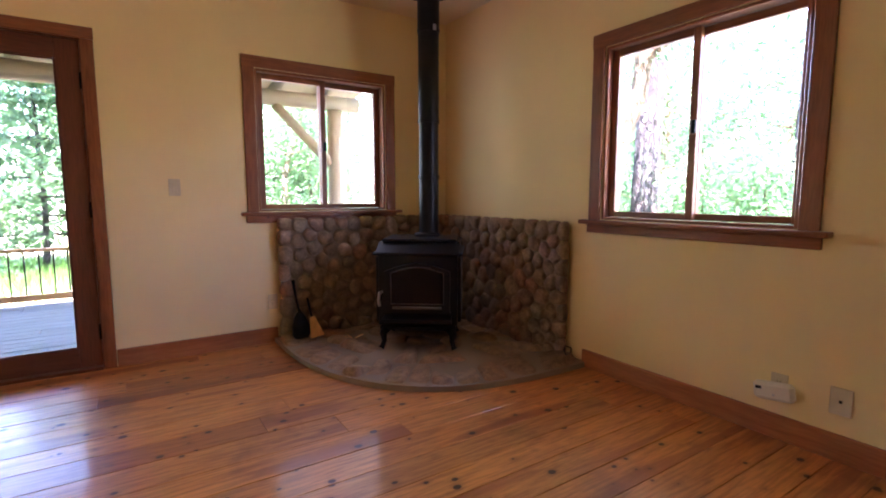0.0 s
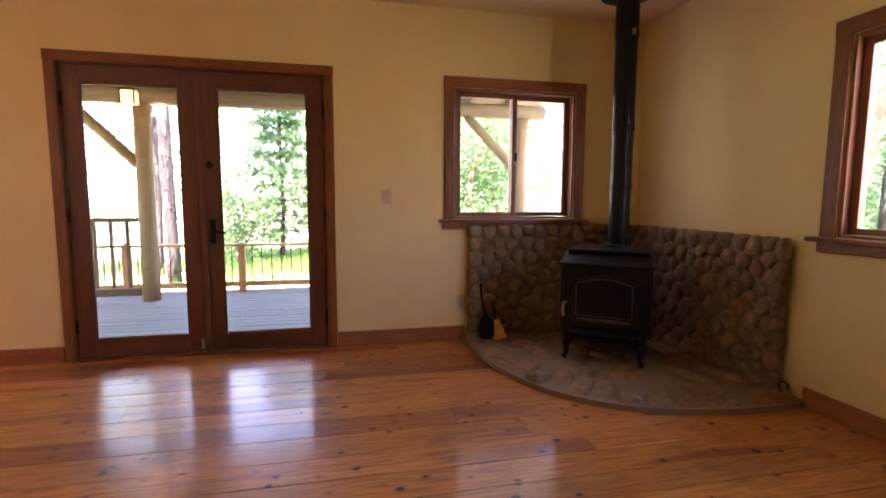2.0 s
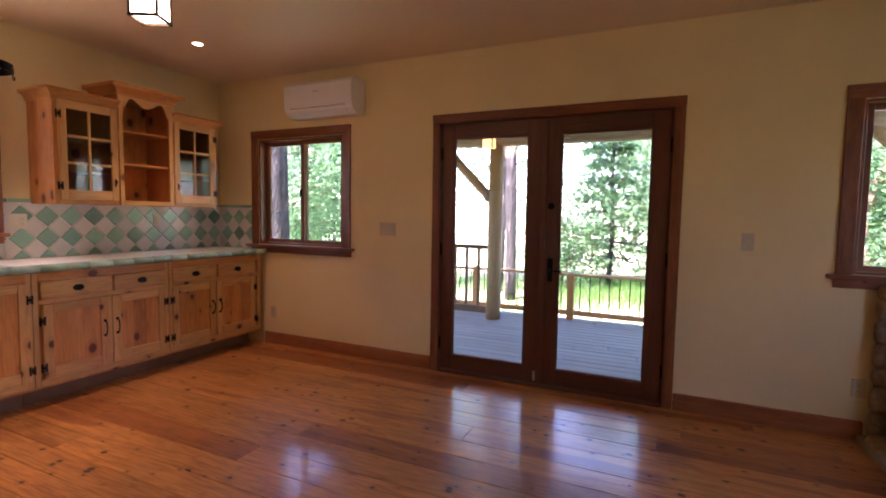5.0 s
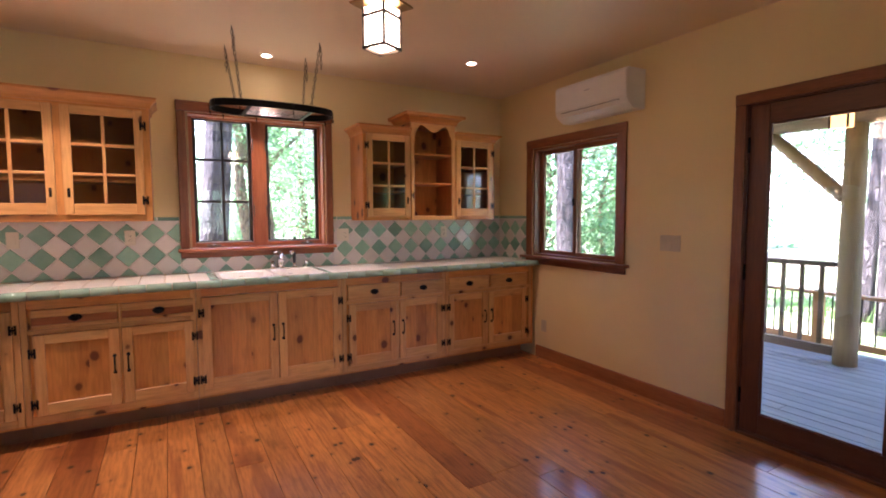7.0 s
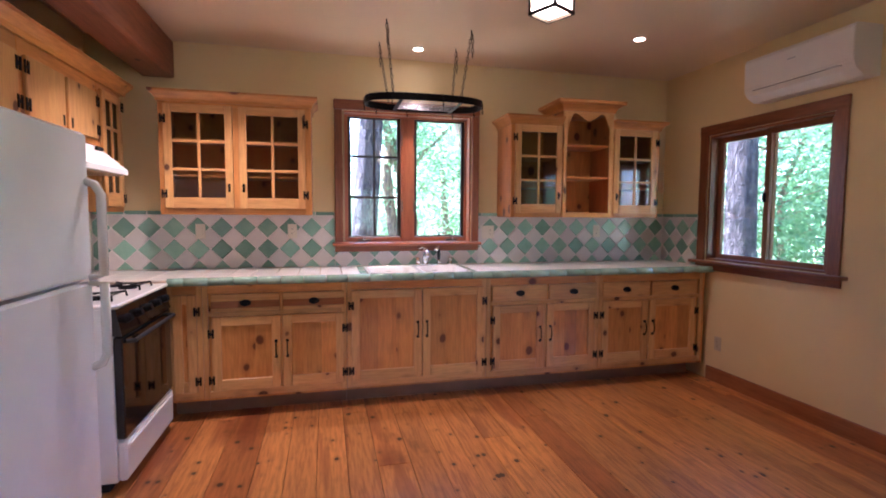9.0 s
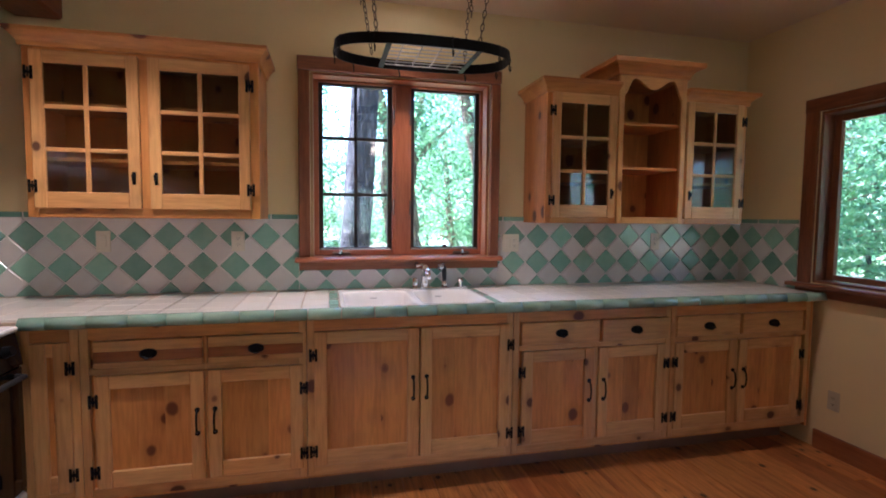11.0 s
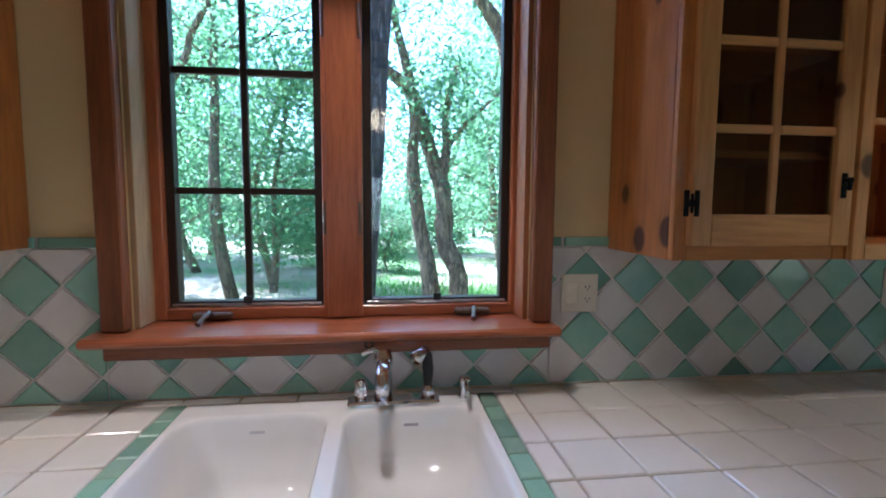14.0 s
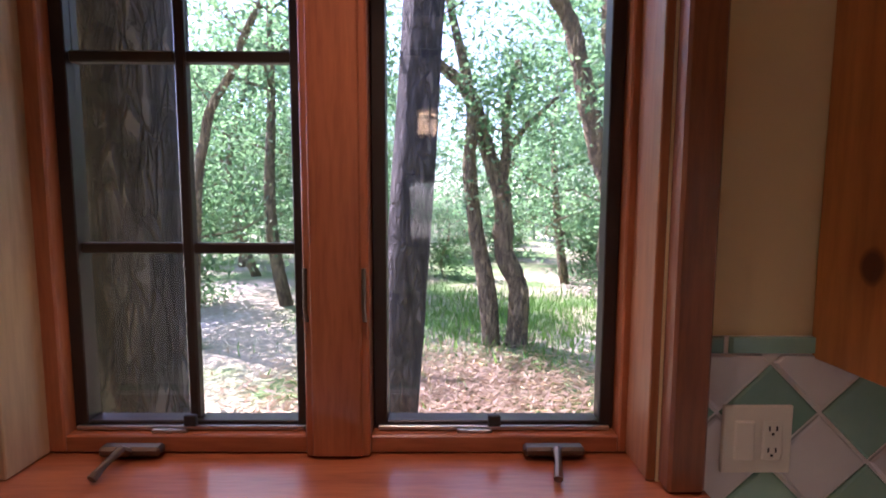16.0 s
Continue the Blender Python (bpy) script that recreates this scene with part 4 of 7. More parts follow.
def counter():
    c = thing("countertop", (0.33, -2.4, 0.87), "white tiled counter with a rounded green tile edge", "counter")
    y0, y1 = -4.86, -0.002
    sx0, sx1, sy0, sy1 = 0.075, 0.630, -2.888, -2.112
    m_ = CT - 0.012
    for k, (lo, hi) in enumerate((((0.002, y0, 0.9205), (0.645, sy0, m_)), ((0.002, sy1, 0.9205), (0.645, y1, m_)), ((0.002, sy0, 0.9205), (sx0, sy1, m_)), ((sx1, sy0, 0.9205), (0.645, sy1, m_)))):
        part("bed", box(lo, hi), GROUT, c, "mortar bed with tan grout lines")
    # white field tiles
    rng = random.Random(4)
    ty, rows = 0.1535, ((0.512, 0.632), (0.358, 0.509), (0.204, 0.355), (0.050, 0.201))
    n = int((y1 - y0) / ty)
    for i in range(n + 1):
        a, b = y1 - (i + 1) * ty + 0.003, y1 - i * ty - 0.003
        for (xa, xb) in rows:
            spans = [(a, b)]
            if b > sy0 - 0.055 and a < sy1 + 0.055 and xb > 0.02:
                spans = [s for s in ((a, min(b, sy0 - 0.055)), (max(a, sy1 + 0.055), b)) if s[1] - s[0] > 0.02]
            for s0, s1 in spans:
                dz = rng.uniform(-0.0008, 0.0008)
                part("tile", box((xa, s0, m_ - 0.002), (xb - 0.003, s1, CT + dz), 0.003), TILEC, c)
    # thin strip along the wall
    for i in range(n + 1):
        a, b = y1 - (i + 1) * ty + 0.003, y1 - i * ty - 0.003
        part("tile", box((0.012, a, m_ - 0.002), (0.047, b, CT - 0.0005), 0.002), TILEC, c)
    # green strips beside the sink
    for (a, b) in ((sy0 - 0.052, sy0 - 0.004), (sy1 + 0.004, sy1 + 0.052)):
        k = 0
        x = 0.055
        while x < 0.62:
            L = 0.075 if k % 2 else 0.098
            part("tile", box((x, a, m_ - 0.002), (min(x + L, 0.636) - 0.004, b, CT + 0.0006), 0.003), TILEG if k % 3 else TILEE, c)
            x += L
            k += 1
    # rounded front edge
    prof = [(0.636, CT - 0.004), (0.640, CT + 0.004), (0.650, CT + 0.0085), (0.660, CT + 0.0075), (0.669, CT + 0.002), (0.675, CT - 0.007), (0.679, CT - 0.018), (0.678, CT - 0.030), (0.673, CT - 0.040), (0.663, CT - 0.045), (0.646, CT - 0.045)]
    y = y1
    while y > -4.17:
        L = 0.152 + rng.uniform(-0.006, 0.006)
        bm = prism(prof, max(y - L, -4.18) + 0.0025, y - 0.0025, 1)
        part("edge_tile", bm, TILEE, c, smooth=True)
        y -= L
    return c


counter()


def sink():
    s = thing("sink", (0.33, -2.505, CT), "white enamelled double-bowl drop-in kitchen sink", "sink")
    x0, x1, y0, y1 = 0.077, 0.628, -2.886, -2.114
    rim = CT + 0.006
    bowls = ((-2.866, -2.512, 0.195), (-2.472, -2.136, 0.15))
    bx0, bx1 = 0.155, 0.610

    def rounded(a0, a1, b0, b1, r, n=5):
        pts = []
        for cx, cy, st in ((a1 - r, b1 - r, 0), (a0 + r, b1 - r, 90), (a0 + r, b0 + r, 180), (a1 - r, b0 + r, 270)):
            for k in range(n + 1):
                t = radians(st + 90 * k / n)
                pts.append((cx + r * math.cos(t), cy + r * math.sin(t)))
        return pts

    # rim plate as strips round the bowls
    bm = bmesh.new()
    for lo, hi in (((x0, y0, CT - 0.01), (bx0 - 0.005, y1, rim)), ((bx1 + 0.005, y0, CT - 0.01), (x1, y1, rim)),
                   ((bx0 - 0.005, y0, CT - 0.01), (bx1 + 0.005, bowls[0][0] - 0.005, rim)), ((bx0 - 0.005, bowls[0][1] + 0.005, CT - 0.01), (bx1 + 0.005, bowls[1][0] - 0.005, rim)),
                   ((bx0 - 0.005, bowls[1][1] + 0.005, CT - 0.01), (bx1 + 0.005, y1, rim))):
        box(lo, hi, 0, bm)
    part("rim", bm, PORC, s)
    for b0, b1, dep in bowls:
        bm = bmesh.new()
        levels = ((0.0, 0.0, 0.07), (0.003, 0.002, 0.07), (0.008, 0.012, 0.072), (0.016, 0.06, 0.074), (0.028, dep - 0.04, 0.076), (0.06, dep - 0.004, 0.08), (0.11, dep, 0.06))
        rings = []
        for inset, d, r in levels:
            rings.append([bm.verts.new((px, py, rim + 0.0006 - d)) for px, py in rounded(bx0 + inset - 0.004, bx1 - inset + 0.004, b0 + inset - 0.004, b1 - inset + 0.004, r)])
        # flange that closes the corners of the bowl's opening
        outer = [bm.verts.new((px, py, rim + 0.0006)) for px, py in rounded(bx0 - 0.012, bx1 + 0.012, b0 - 0.012, b1 + 0.012, 0.02)]
        rings.insert(0, outer)
        for r0, r1 in zip(rings, rings[1:]):
            for k in range(len(r0)):
                bm.faces.new((r0[k], r1[k], r1[(k + 1) % len(r0)], r0[(k + 1) % len(r0)]))
        bm.faces.new(rings[-1])
        bmesh.ops.recalc_face_normals(bm, faces=bm.faces)
        for f in bm.faces:
            if f.normal.z < -0.5:
                f.normal_flip()
        bw = part("bowl", bm, PORC, s, smooth=True)
        part("drain", lathe([(0.0405, 0.001), (0.043, 0.004), (0.03, 0.003), (0.025, -0.002)], ((bx0 + bx1) / 2, (b0 + b1) / 2, rim - dep)), STEEL, bw, "round steel drain")
        part("overflow", box((bx0 + 0.0055, (b0 + b1) / 2 - 0.02, rim - 0.045), (bx0 + 0.0095, (b0 + b1) / 2 + 0.02, rim - 0.035), 0.002), STEEL, bw)
    # faucet
    f = thing("faucet", (0.108, -2.37, rim), "chrome single-lever kitchen faucet with a black side spray", "faucet")
    part("base_plate", box((0.078, -2.47, rim), (0.138, -2.225, rim + 0.012), 0.005), CHROME, f)
    part("body", lathe([(0.026, 0.0), (0.024, 0.03), (0.022, 0.09), (0.026, 0.10), (0.026, 0.108), (0.018, 0.137)], (0.108, -2.375, rim + 0.011)), CHROME, f, smooth=True)
    part("spout", tube([(0.115, -2.375, rim + 0.085), (0.15, -2.376, rim + 0.115), (0.185, -2.377, rim + 0.112), (0.215, -2.378, rim + 0.09), (0.222, -2.378, rim + 0.07)], 0.016, 12, radii=[0.021, 0.02, 0.018, 0.017, 0.017]), CHROME, f, smooth=True)
    part("lever", tube([(0.108, -2.375, rim + 0.14), (0.12, -2.40, rim + 0.15), (0.118, -2.43, rim + 0.14)], 0.008, 8), CHROME, f, smooth=True)
    part("side_knob", lathe([(0.016, 0), (0.018, 0.02), (0.016, 0.05), (0.008, 0.056)], (0.108, -2.435, rim + 0.011)), CHROME, f, smooth=True)
    sp = part("side_spray", tube([(0.108, -2.255, rim + 0.04), (0.106, -2.255, rim + 0.09), (0.108, -2.258, rim + 0.128), (0.112, -2.264, rim + 0.142)], 0.013, 10, radii=[0.011, 0.015, 0.014, 0.01]), RUBBER, f, "black side spray", smooth=True)
    part("spray_collar", lathe([(0.02, 0), (0.018, 0.02), (0.013, 0.035)], (0.108, -2.255, rim + 0.011)), CHROME, sp, smooth=True)
    part("spray_head", rod((0.106, -2.262, rim + 0.142), (0.150, -2.292, rim + 0.132), 0.014, 0.018), CHROME, sp, smooth=True)
    d = thing("soap_dispenser", (0.108, -2.155, rim), "small chrome soap dispenser set in the sink rim", "dispenser")
    part("collar", lathe([(0.019, 0), (0.018, 0.01), (0.012, 0.03), (0.012, 0.05), (0.018, 0.054), (0.014, 0.064)], (0.108, -2.155, rim)), CHROME, d, smooth=True)
    part("nozzle", tube([(0.108, -2.155, rim + 0.058), (0.16, -2.16, rim + 0.064), (0.19, -2.163, rim + 0.054)], 0.005, 8), CHROME, d, smooth=True)


sink()


def cooker():
    x0, x1, yf, yb = 0.682, 1.442, -4.155, -4.856
    c = thing("cooker", ((x0 + x1) / 2, (yf + yb) / 2, 0), "white gas range with a black oven door and control panel", "cooker")
    part("body", box((x0, yb, 0.05), (x1, yf - 0.045, 0.925), 0.004), APPL, c)
    part("foot_plinth", box((x0 + 0.02, yb + 0.02, 0.0), (x1 - 0.02, yf - 0.09, 0.05)), DARK, c)
    part("cooktop", box((x0 - 0.003, yb, 0.925), (x1 + 0.003, yf - 0.01, 0.948), 0.008), PORC, c)
    panel = [(yf - 0.045, 0.79), (yf + 0.0, 0.79), (yf - 0.025, 0.924), (yf - 0.045, 0.924)]
    pn = part("control_panel", prism(panel, x0, x1, 0), OVENG, c, "black sloping control panel")
    for k in range(5):
        x = x0 + 0.09 + k * 0.145
        part("knob", rod((x, yf - 0.014, 0.862), (x, yf + 0.016, 0.870), 0.024, 0.019, 14), IRON, pn)
    od = part("oven_door", box((x0 + 0.004, yf - 0.044, 0.27), (x1 - 0.004, yf - 0.002, 0.785), 0.006), OVENG, c, "glossy black glass oven door")
    hb = tube([(x0 + 0.05, yf, 0.755), (x0 + 0.06, yf + 0.035, 0.755), (x1 - 0.06, yf + 0.035, 0.755), (x1 - 0.05, yf, 0.755)], 0.011, 8)
    part("oven_handle", hb, RUBBER, od)
    part("drawer", box((x0 + 0.004, yf - 0.044, 0.055), (x1 - 0.004, yf - 0.002, 0.262), 0.01), APPL, c, "white warming drawer")
    part("drawer_lip", box((x0 + 0.03, yf - 0.003, 0.215), (x1 - 0.03, yf + 0.006, 0.235), 0.003), APPL, c)
    for i, (bx, by) in enumerate(((0.19, -0.17), (0.57, -0.17), (0.19, -0.46), (0.57, -0.46))):
        X, Y = x0 + bx, yf + by
        bm = lathe([(0.05, 0.0), (0.048, 0.012), (0.03, 0.016)], (X, Y, 0.948), 14)
        part("burner", bm, IRON, c)
        g = bmesh.new()
        for k in range(4):
            t = radians(45 + 90 * k)
            tube([(X + 0.03 * math.cos(t), Y + 0.03 * math.sin(t), 0.974), (X + 0.13 * math.cos(t), Y + 0.13 * math.sin(t), 0.974), (X + 0.135 * math.cos(t), Y + 0.135 * math.sin(t), 0.948)], 0.006, 6, g)
        for k in range(4):
            t, t2 = radians(45 + 90 * k), radians(135 + 90 * k)
            tube([(X + 0.10 * math.cos(t), Y + 0.10 * math.sin(t), 0.97), (X + 0.10 * math.cos(t2), Y + 0.10 * math.sin(t2), 0.97)], 0.005, 6, g)
        part("pan_support", g, IRON, c, "black iron pan support")
    part("backguard", box((x0, yb, 0.948), (x1, yb + 0.05, 1.05), 0.008), PORC, c)
    return c


cooker()


def refrigerator():
    x0, x1, yf, yb, top, split = 1.80, 2.56, -4.12, -4.84, 1.712, 1.118
    c = thing("refrigerator", ((x0 + x1) / 2, (yf + yb) / 2, 0), "tall white top-freezer refrigerator with moulded handles", "refrigerator")
    part("cabinet_shell", box((x0, yb, 0.03), (x1, yf - 0.075, top - 0.01), 0.008), APPL, c)
    part("plinth", box((x0 + 0.02, yb + 0.05, 0.0), (x1 - 0.02, yf - 0.08, 0.03)), DARK, c)
    part("gasket", box((x0 + 0.012, yf - 0.075, 0.08), (x1 - 0.012, yf - 0.066, top - 0.02)), plain("grey_gasket", (0.45, 0.45, 0.44), 0.7), c)
    for z0, z1, up in ((0.075, split - 0.006, False), (split + 0.006, top, True)):
        d = part("door", box((x0, yf - 0.065, z0), (x1, yf, z1), 0.012), APPL, c, "white enamelled door")
        xh = x0 + 0.025
        if up:
            pts = [(xh, yf - 0.002, split + 0.40), (xh, yf + 0.03, split + 0.39), (xh - 0.004, yf + 0.05, split + 0.35), (xh - 0.004, yf + 0.05, split + 0.02), (xh, yf + 0.0, split + 0.012)]
        else:
            pts = [(xh, yf - 0.002, split - 0.36), (xh, yf + 0.03, split - 0.35), (xh - 0.004, yf + 0.05, split - 0.31), (xh - 0.004, yf + 0.05, split - 0.02), (xh, yf + 0.0, split - 0.012)]
        bm = tube(pts, 0.017, 10)
        for v in bm.verts:
            v.co.x = xh + (v.co.x - xh) * 1.25
        part("handle", bm, PORC, d, "moulded white handle", smooth=True)
    part("hinge_cap", box((x1 - 0.08, yf - 0.06, top - 0.002), (x1 - 0.02, yf - 0.02, top + 0.014), 0.004), APPL, c)


refrigerator()


def hood():
    x0, x1, yb = 0.672, 1.436, -4.856
    h = thing("range_hood", ((x0 + x1) / 2, -4.6, 1.62), "white enamelled range hood below the short cabinet", "range hood")
    part("canopy", prism([(yb, 1.64), (-4.37, 1.625), (-4.37, 1.655), (-4.53, 1.797), (yb, 1.797)], x0, x1, 0), APPL, h)
    part("underside", box((x0 + 0.02, yb + 0.02, 1.618), (x1 - 0.02, -4.39, 1.628)), STEEL, h)
    part("switch_plate", box((x0 + 0.08, -4.482, 1.76), (x0 + 0.16, -4.466, 1.78), 0.002), DARK, h)


hood()


def pot_rack():
    cx, cy, z = 0.60, -2.485, 2.165
    a, b = 0.195, 0.425
    r = thing("pot_rack", (cx, cy, z), "black iron oval pot rack hung on chains", "pot rack")
    n = 48

    def oval(s, w, l):
        out = []
        for k in range(n):
            t = 2 * math.pi * k / n
            c_, s_ = math.cos(t), math.sin(t)
            e = 2 / 2.7
            out.append((cx + w * abs(c_) ** e * (1 if c_ >= 0 else -1), cy + l * abs(s_) ** e * (1 if s_ >= 0 else -1)))
        return out

    bm = bmesh.new()
    o, i_ = oval(0, a, b), oval(0, a - 0.006, b - 0.006)
    for k in range(n):
        q = (k + 1) % n
        vs = [bm.verts.new((*p, h)) for p, h in ((o[k], z), (o[q], z), (o[q], z + 0.048), (o[k], z + 0.048), (i_[k], z), (i_[q], z), (i_[q], z + 0.048), (i_[k], z + 0.048))]
        for f in ((0, 1, 2, 3), (5, 4, 7, 6), (3, 2, 6, 7), (1, 0, 4, 5)):
            bm.faces.new([vs[j] for j in f])
    bmesh.ops.remove_doubles(bm, verts=bm.verts, dist=1e-5)
    part("band", bm, IRON, r)
    # centre grid
    for y in (cy - 0.19, cy + 0.23):
        part("cross_bar", box((cx - a + 0.01, y - 0.012, z + 0.002), (cx + a - 0.01, y + 0.012, z + 0.008)), IRON, r)
    for k in range(7):
        x = cx - 0.15 + k * 0.05
        part("grid_wire", rod((x, cy - 0.18, z + 0.012), (x, cy + 0.22, z + 0.012), 0.003, n=6), STEEL, r)
    for k in range(4):
        y = cy - 0.12 + k * 0.09
        part("grid_wire", rod((cx - 0.17, y, z + 0.017), (cx + 0.17, y, z + 0.017), 0.003, n=6), STEEL, r)
    for k in range(10):
        t = 2 * math.pi * (k + 0.3) / 10
        px, py = o[int((k + 0.3) / 10 * n) % n]
        part("pot_hook", tube([(px, py, z + 0.05), (px + 0.006 * math.cos(t), py + 0.006 * math.sin(t), z + 0.02), (px, py, z - 0.02), (px + 0.012, py, z - 0.04), (px + 0.024, py, z - 0.03), (px + 0.024, py, z - 0.018)], 0.003, 5), IRON, r)
    link = bmesh.new()
    pts = []
    for k in range(12):
        t = 2 * math.pi * k / 12
        pts.append((0.008 * math.cos(t), 0, 0.019 * math.sin(t)))
    tube(pts, 0.0026, 5, link, closed=True)
    lme = bpy.data.meshes.new("chain_link")
    link.to_mesh(lme)
    link.free()
    lme.materials.append(ANTIQUE)
    tops = ((0.80, -2.778), (0.375, -2.78), (0.755, -2.182), (0.362, -2.188))
    lows = ((cx + 0.13, cy - 0.24), (cx - 0.13, cy - 0.24), (cx + 0.13, cy + 0.24), (cx - 0.13, cy + 0.24))
    base = Vector((cx, cy, z))
    for (tx, ty), (lx, ly) in zip(tops, lows):
        A, B = Vector((tx, ty, ZC - 0.03)), Vector((lx, ly, z + 0.05))
        ch = part("ceiling_hook", tube([(tx, ty, ZC), (tx, ty, ZC - 0.025), (tx + 0.012, ty, ZC - 0.035), (tx + 0.016, ty, ZC - 0.022)], 0.003, 6), IRON, r)
        d = B - A
        m_ = int(d.length / 0.031)
        q = d.to_track_quat("Z", "Y").to_matrix().to_4x4()

        def put(p, rot, k):
            ob = new("chain_link", lme)
            ob.parent = ch
            ob.matrix_basis = Matrix.Translation(p - base) @ rot @ pose(0, 0, 0, 0, 0, 90 * (k % 2))

        for k in range(m_):
            put(A + d * ((k + 0.5) / m_), q, k)
        for k in range(5):
            put(A + Vector((0.01, 0.006, -0.02 - 0.031 * k)), Matrix.Identity(4), k)


pot_rack()


def lantern(at, label):
    x, y, z = at
    p = thing("pendant_lantern", at, label, "lamp", rz=28)
    h, w, top = 0.165, 0.052, 0.168
    part("glass_box", box((-w, -w, 0.012), (w, w, h), 0.002), LANT, p, "glowing cream glass panes", local=True)
    for sx in (-1, 1):
        for sy in (-1, 1):
            part("corner_bar", box((sx * w - 0.005, sy * w - 0.005, 0.0), (sx * w + 0.005, sy * w + 0.005, top), 0.001), BRONZE, p, local=True)
    for z0 in (0.0, h - 0.04):
        e = w + 0.006
        for lo, hi in (((-e, -e, z0), (e, -w + 0.002, z0 + 0.012)), ((-e, w - 0.002, z0), (e, e, z0 + 0.012)), ((-e, -w, z0), (-w + 0.002, w, z0 + 0.012)), ((w - 0.002, -w, z0), (e, w, z0 + 0.012))):
            part("frame_bar", box(lo, hi, 0.001), BRONZE, p, local=True)
    part("roof", prism_roof(0.092, 0.04, 0.04, top), BRASS, p, "flared brass lantern roof", local=True)
    part("stem", rod((0, 0, top + 0.04), (0, 0, ZC - z - 0.02), 0.008), BRONZE, p, local=True)
    part("ceiling_rose", lathe([(0.02, -0.03), (0.055, -0.015), (0.06, 0.0)], (0, 0, ZC - z)), BRONZE, p, smooth=True, local=True)


def prism_roof(w0, w1, h, z):
    bm = bmesh.new()
    rows = []
    for w, q in ((w0, z + 0.008), (w0, z + 0.016), (w0 * 0.62, z + 0.028), (w1, z + h), (w1 * 0.8, z + h + 0.02)):
        rows.append([bm.verts.new((sx * w, sy * w, q)) for sx, sy in ((-1, -1), (1, -1), (1, 1), (-1, 1))])
    for a, b in zip(rows, rows[1:]):
        for k in range(4):
            bm.faces.new((a[k], a[(k + 1) % 4], b[(k + 1) % 4], b[k]))
    bm.faces.new(rows[0][::-1])
    bm.faces.new(rows[-1])
    return bm


lantern((2.45, -2.40, 2.095), "square cream glass lantern in a dark metal frame, lit")


def downlight(x, y, watts, cone):
    d = thing("downlight", (x, y, ZC), "round recessed ceiling downlight, lit", "lamp", "ceiling downlights")
    part("trim_ring", lathe([(0.047, -0.001), (0.049, -0.006), (0.037, -0.008), (0.034, -0.002)], (x, y, ZC), 28), PLATEW, d, smooth=True)
    part("lamp_face", lathe([(0.032, -0.004), (0.031, -0.0055)], (x, y, ZC), 24), BULB, d, "glowing lamp face")
    L = bpy.data.lights.new("downlight_lamp", "SPOT")
    L.energy, L.color, L.spot_size, L.spot_blend, L.shadow_soft_size = watts, (1.0, 0.78, 0.54), radians(cone), 0.6, 0.045
    lo = new("downlight_lamp", L)
    lo.parent = d
    lo.matrix_basis = Matrix.Translation((0, 0, -0.012))


for p in ((0.29, -2.47, 7.0, 72), (0.90, -0.955, 3.2, 80), (1.0, -3.875, 9.0, 100)):
    downlight(*p)


def air_conditioner():
    x0, x1 = 1.095, 1.85
    c = thing("air_conditioner", (1.45, -0.1, 2.2220), "white wall-mounted air conditioner above the window", "air conditioner")
    prof = [(-0.001, 2.2220), (-0.12, 2.2170), (-0.185, 2.2570), (-0.205, 2.2920), (-0.208, 2.4920), (-0.195, 2.5140), (-0.001, 2.5170)]
    part("casing", prism(prof, x0, x1, 0), ACW, c)
    part("front_panel", prism([(-0.2065, 2.3040), (-0.211, 2.3070), (-0.213, 2.4870), (-0.205, 2.5080)], x0 + 0.004, x1 - 0.004, 0), ACW, c)
    part("louvre", prism([(-0.125, 2.2210), (-0.188, 2.2540), (-0.193, 2.2680), (-0.186, 2.2680)], x0 + 0.08, x1 - 0.08, 0), ACW, c)
    part("outlet_slot", prism([(-0.186, 2.2655), (-0.2, 2.2840), (-0.2045, 2.2900), (-0.196, 2.2840)], x0 + 0.07, x1 - 0.07, 0), DARK, c, "dark air outlet slot")
    part("badge", box((1.43, -0.2145, 2.4220), (1.49, -0.2125, 2.4300)), STEEL, c)
    part("display", box((1.69, -0.2085, 2.2840), (1.76, -0.2065, 2.2960)), STEEL, c)


air_conditioner()


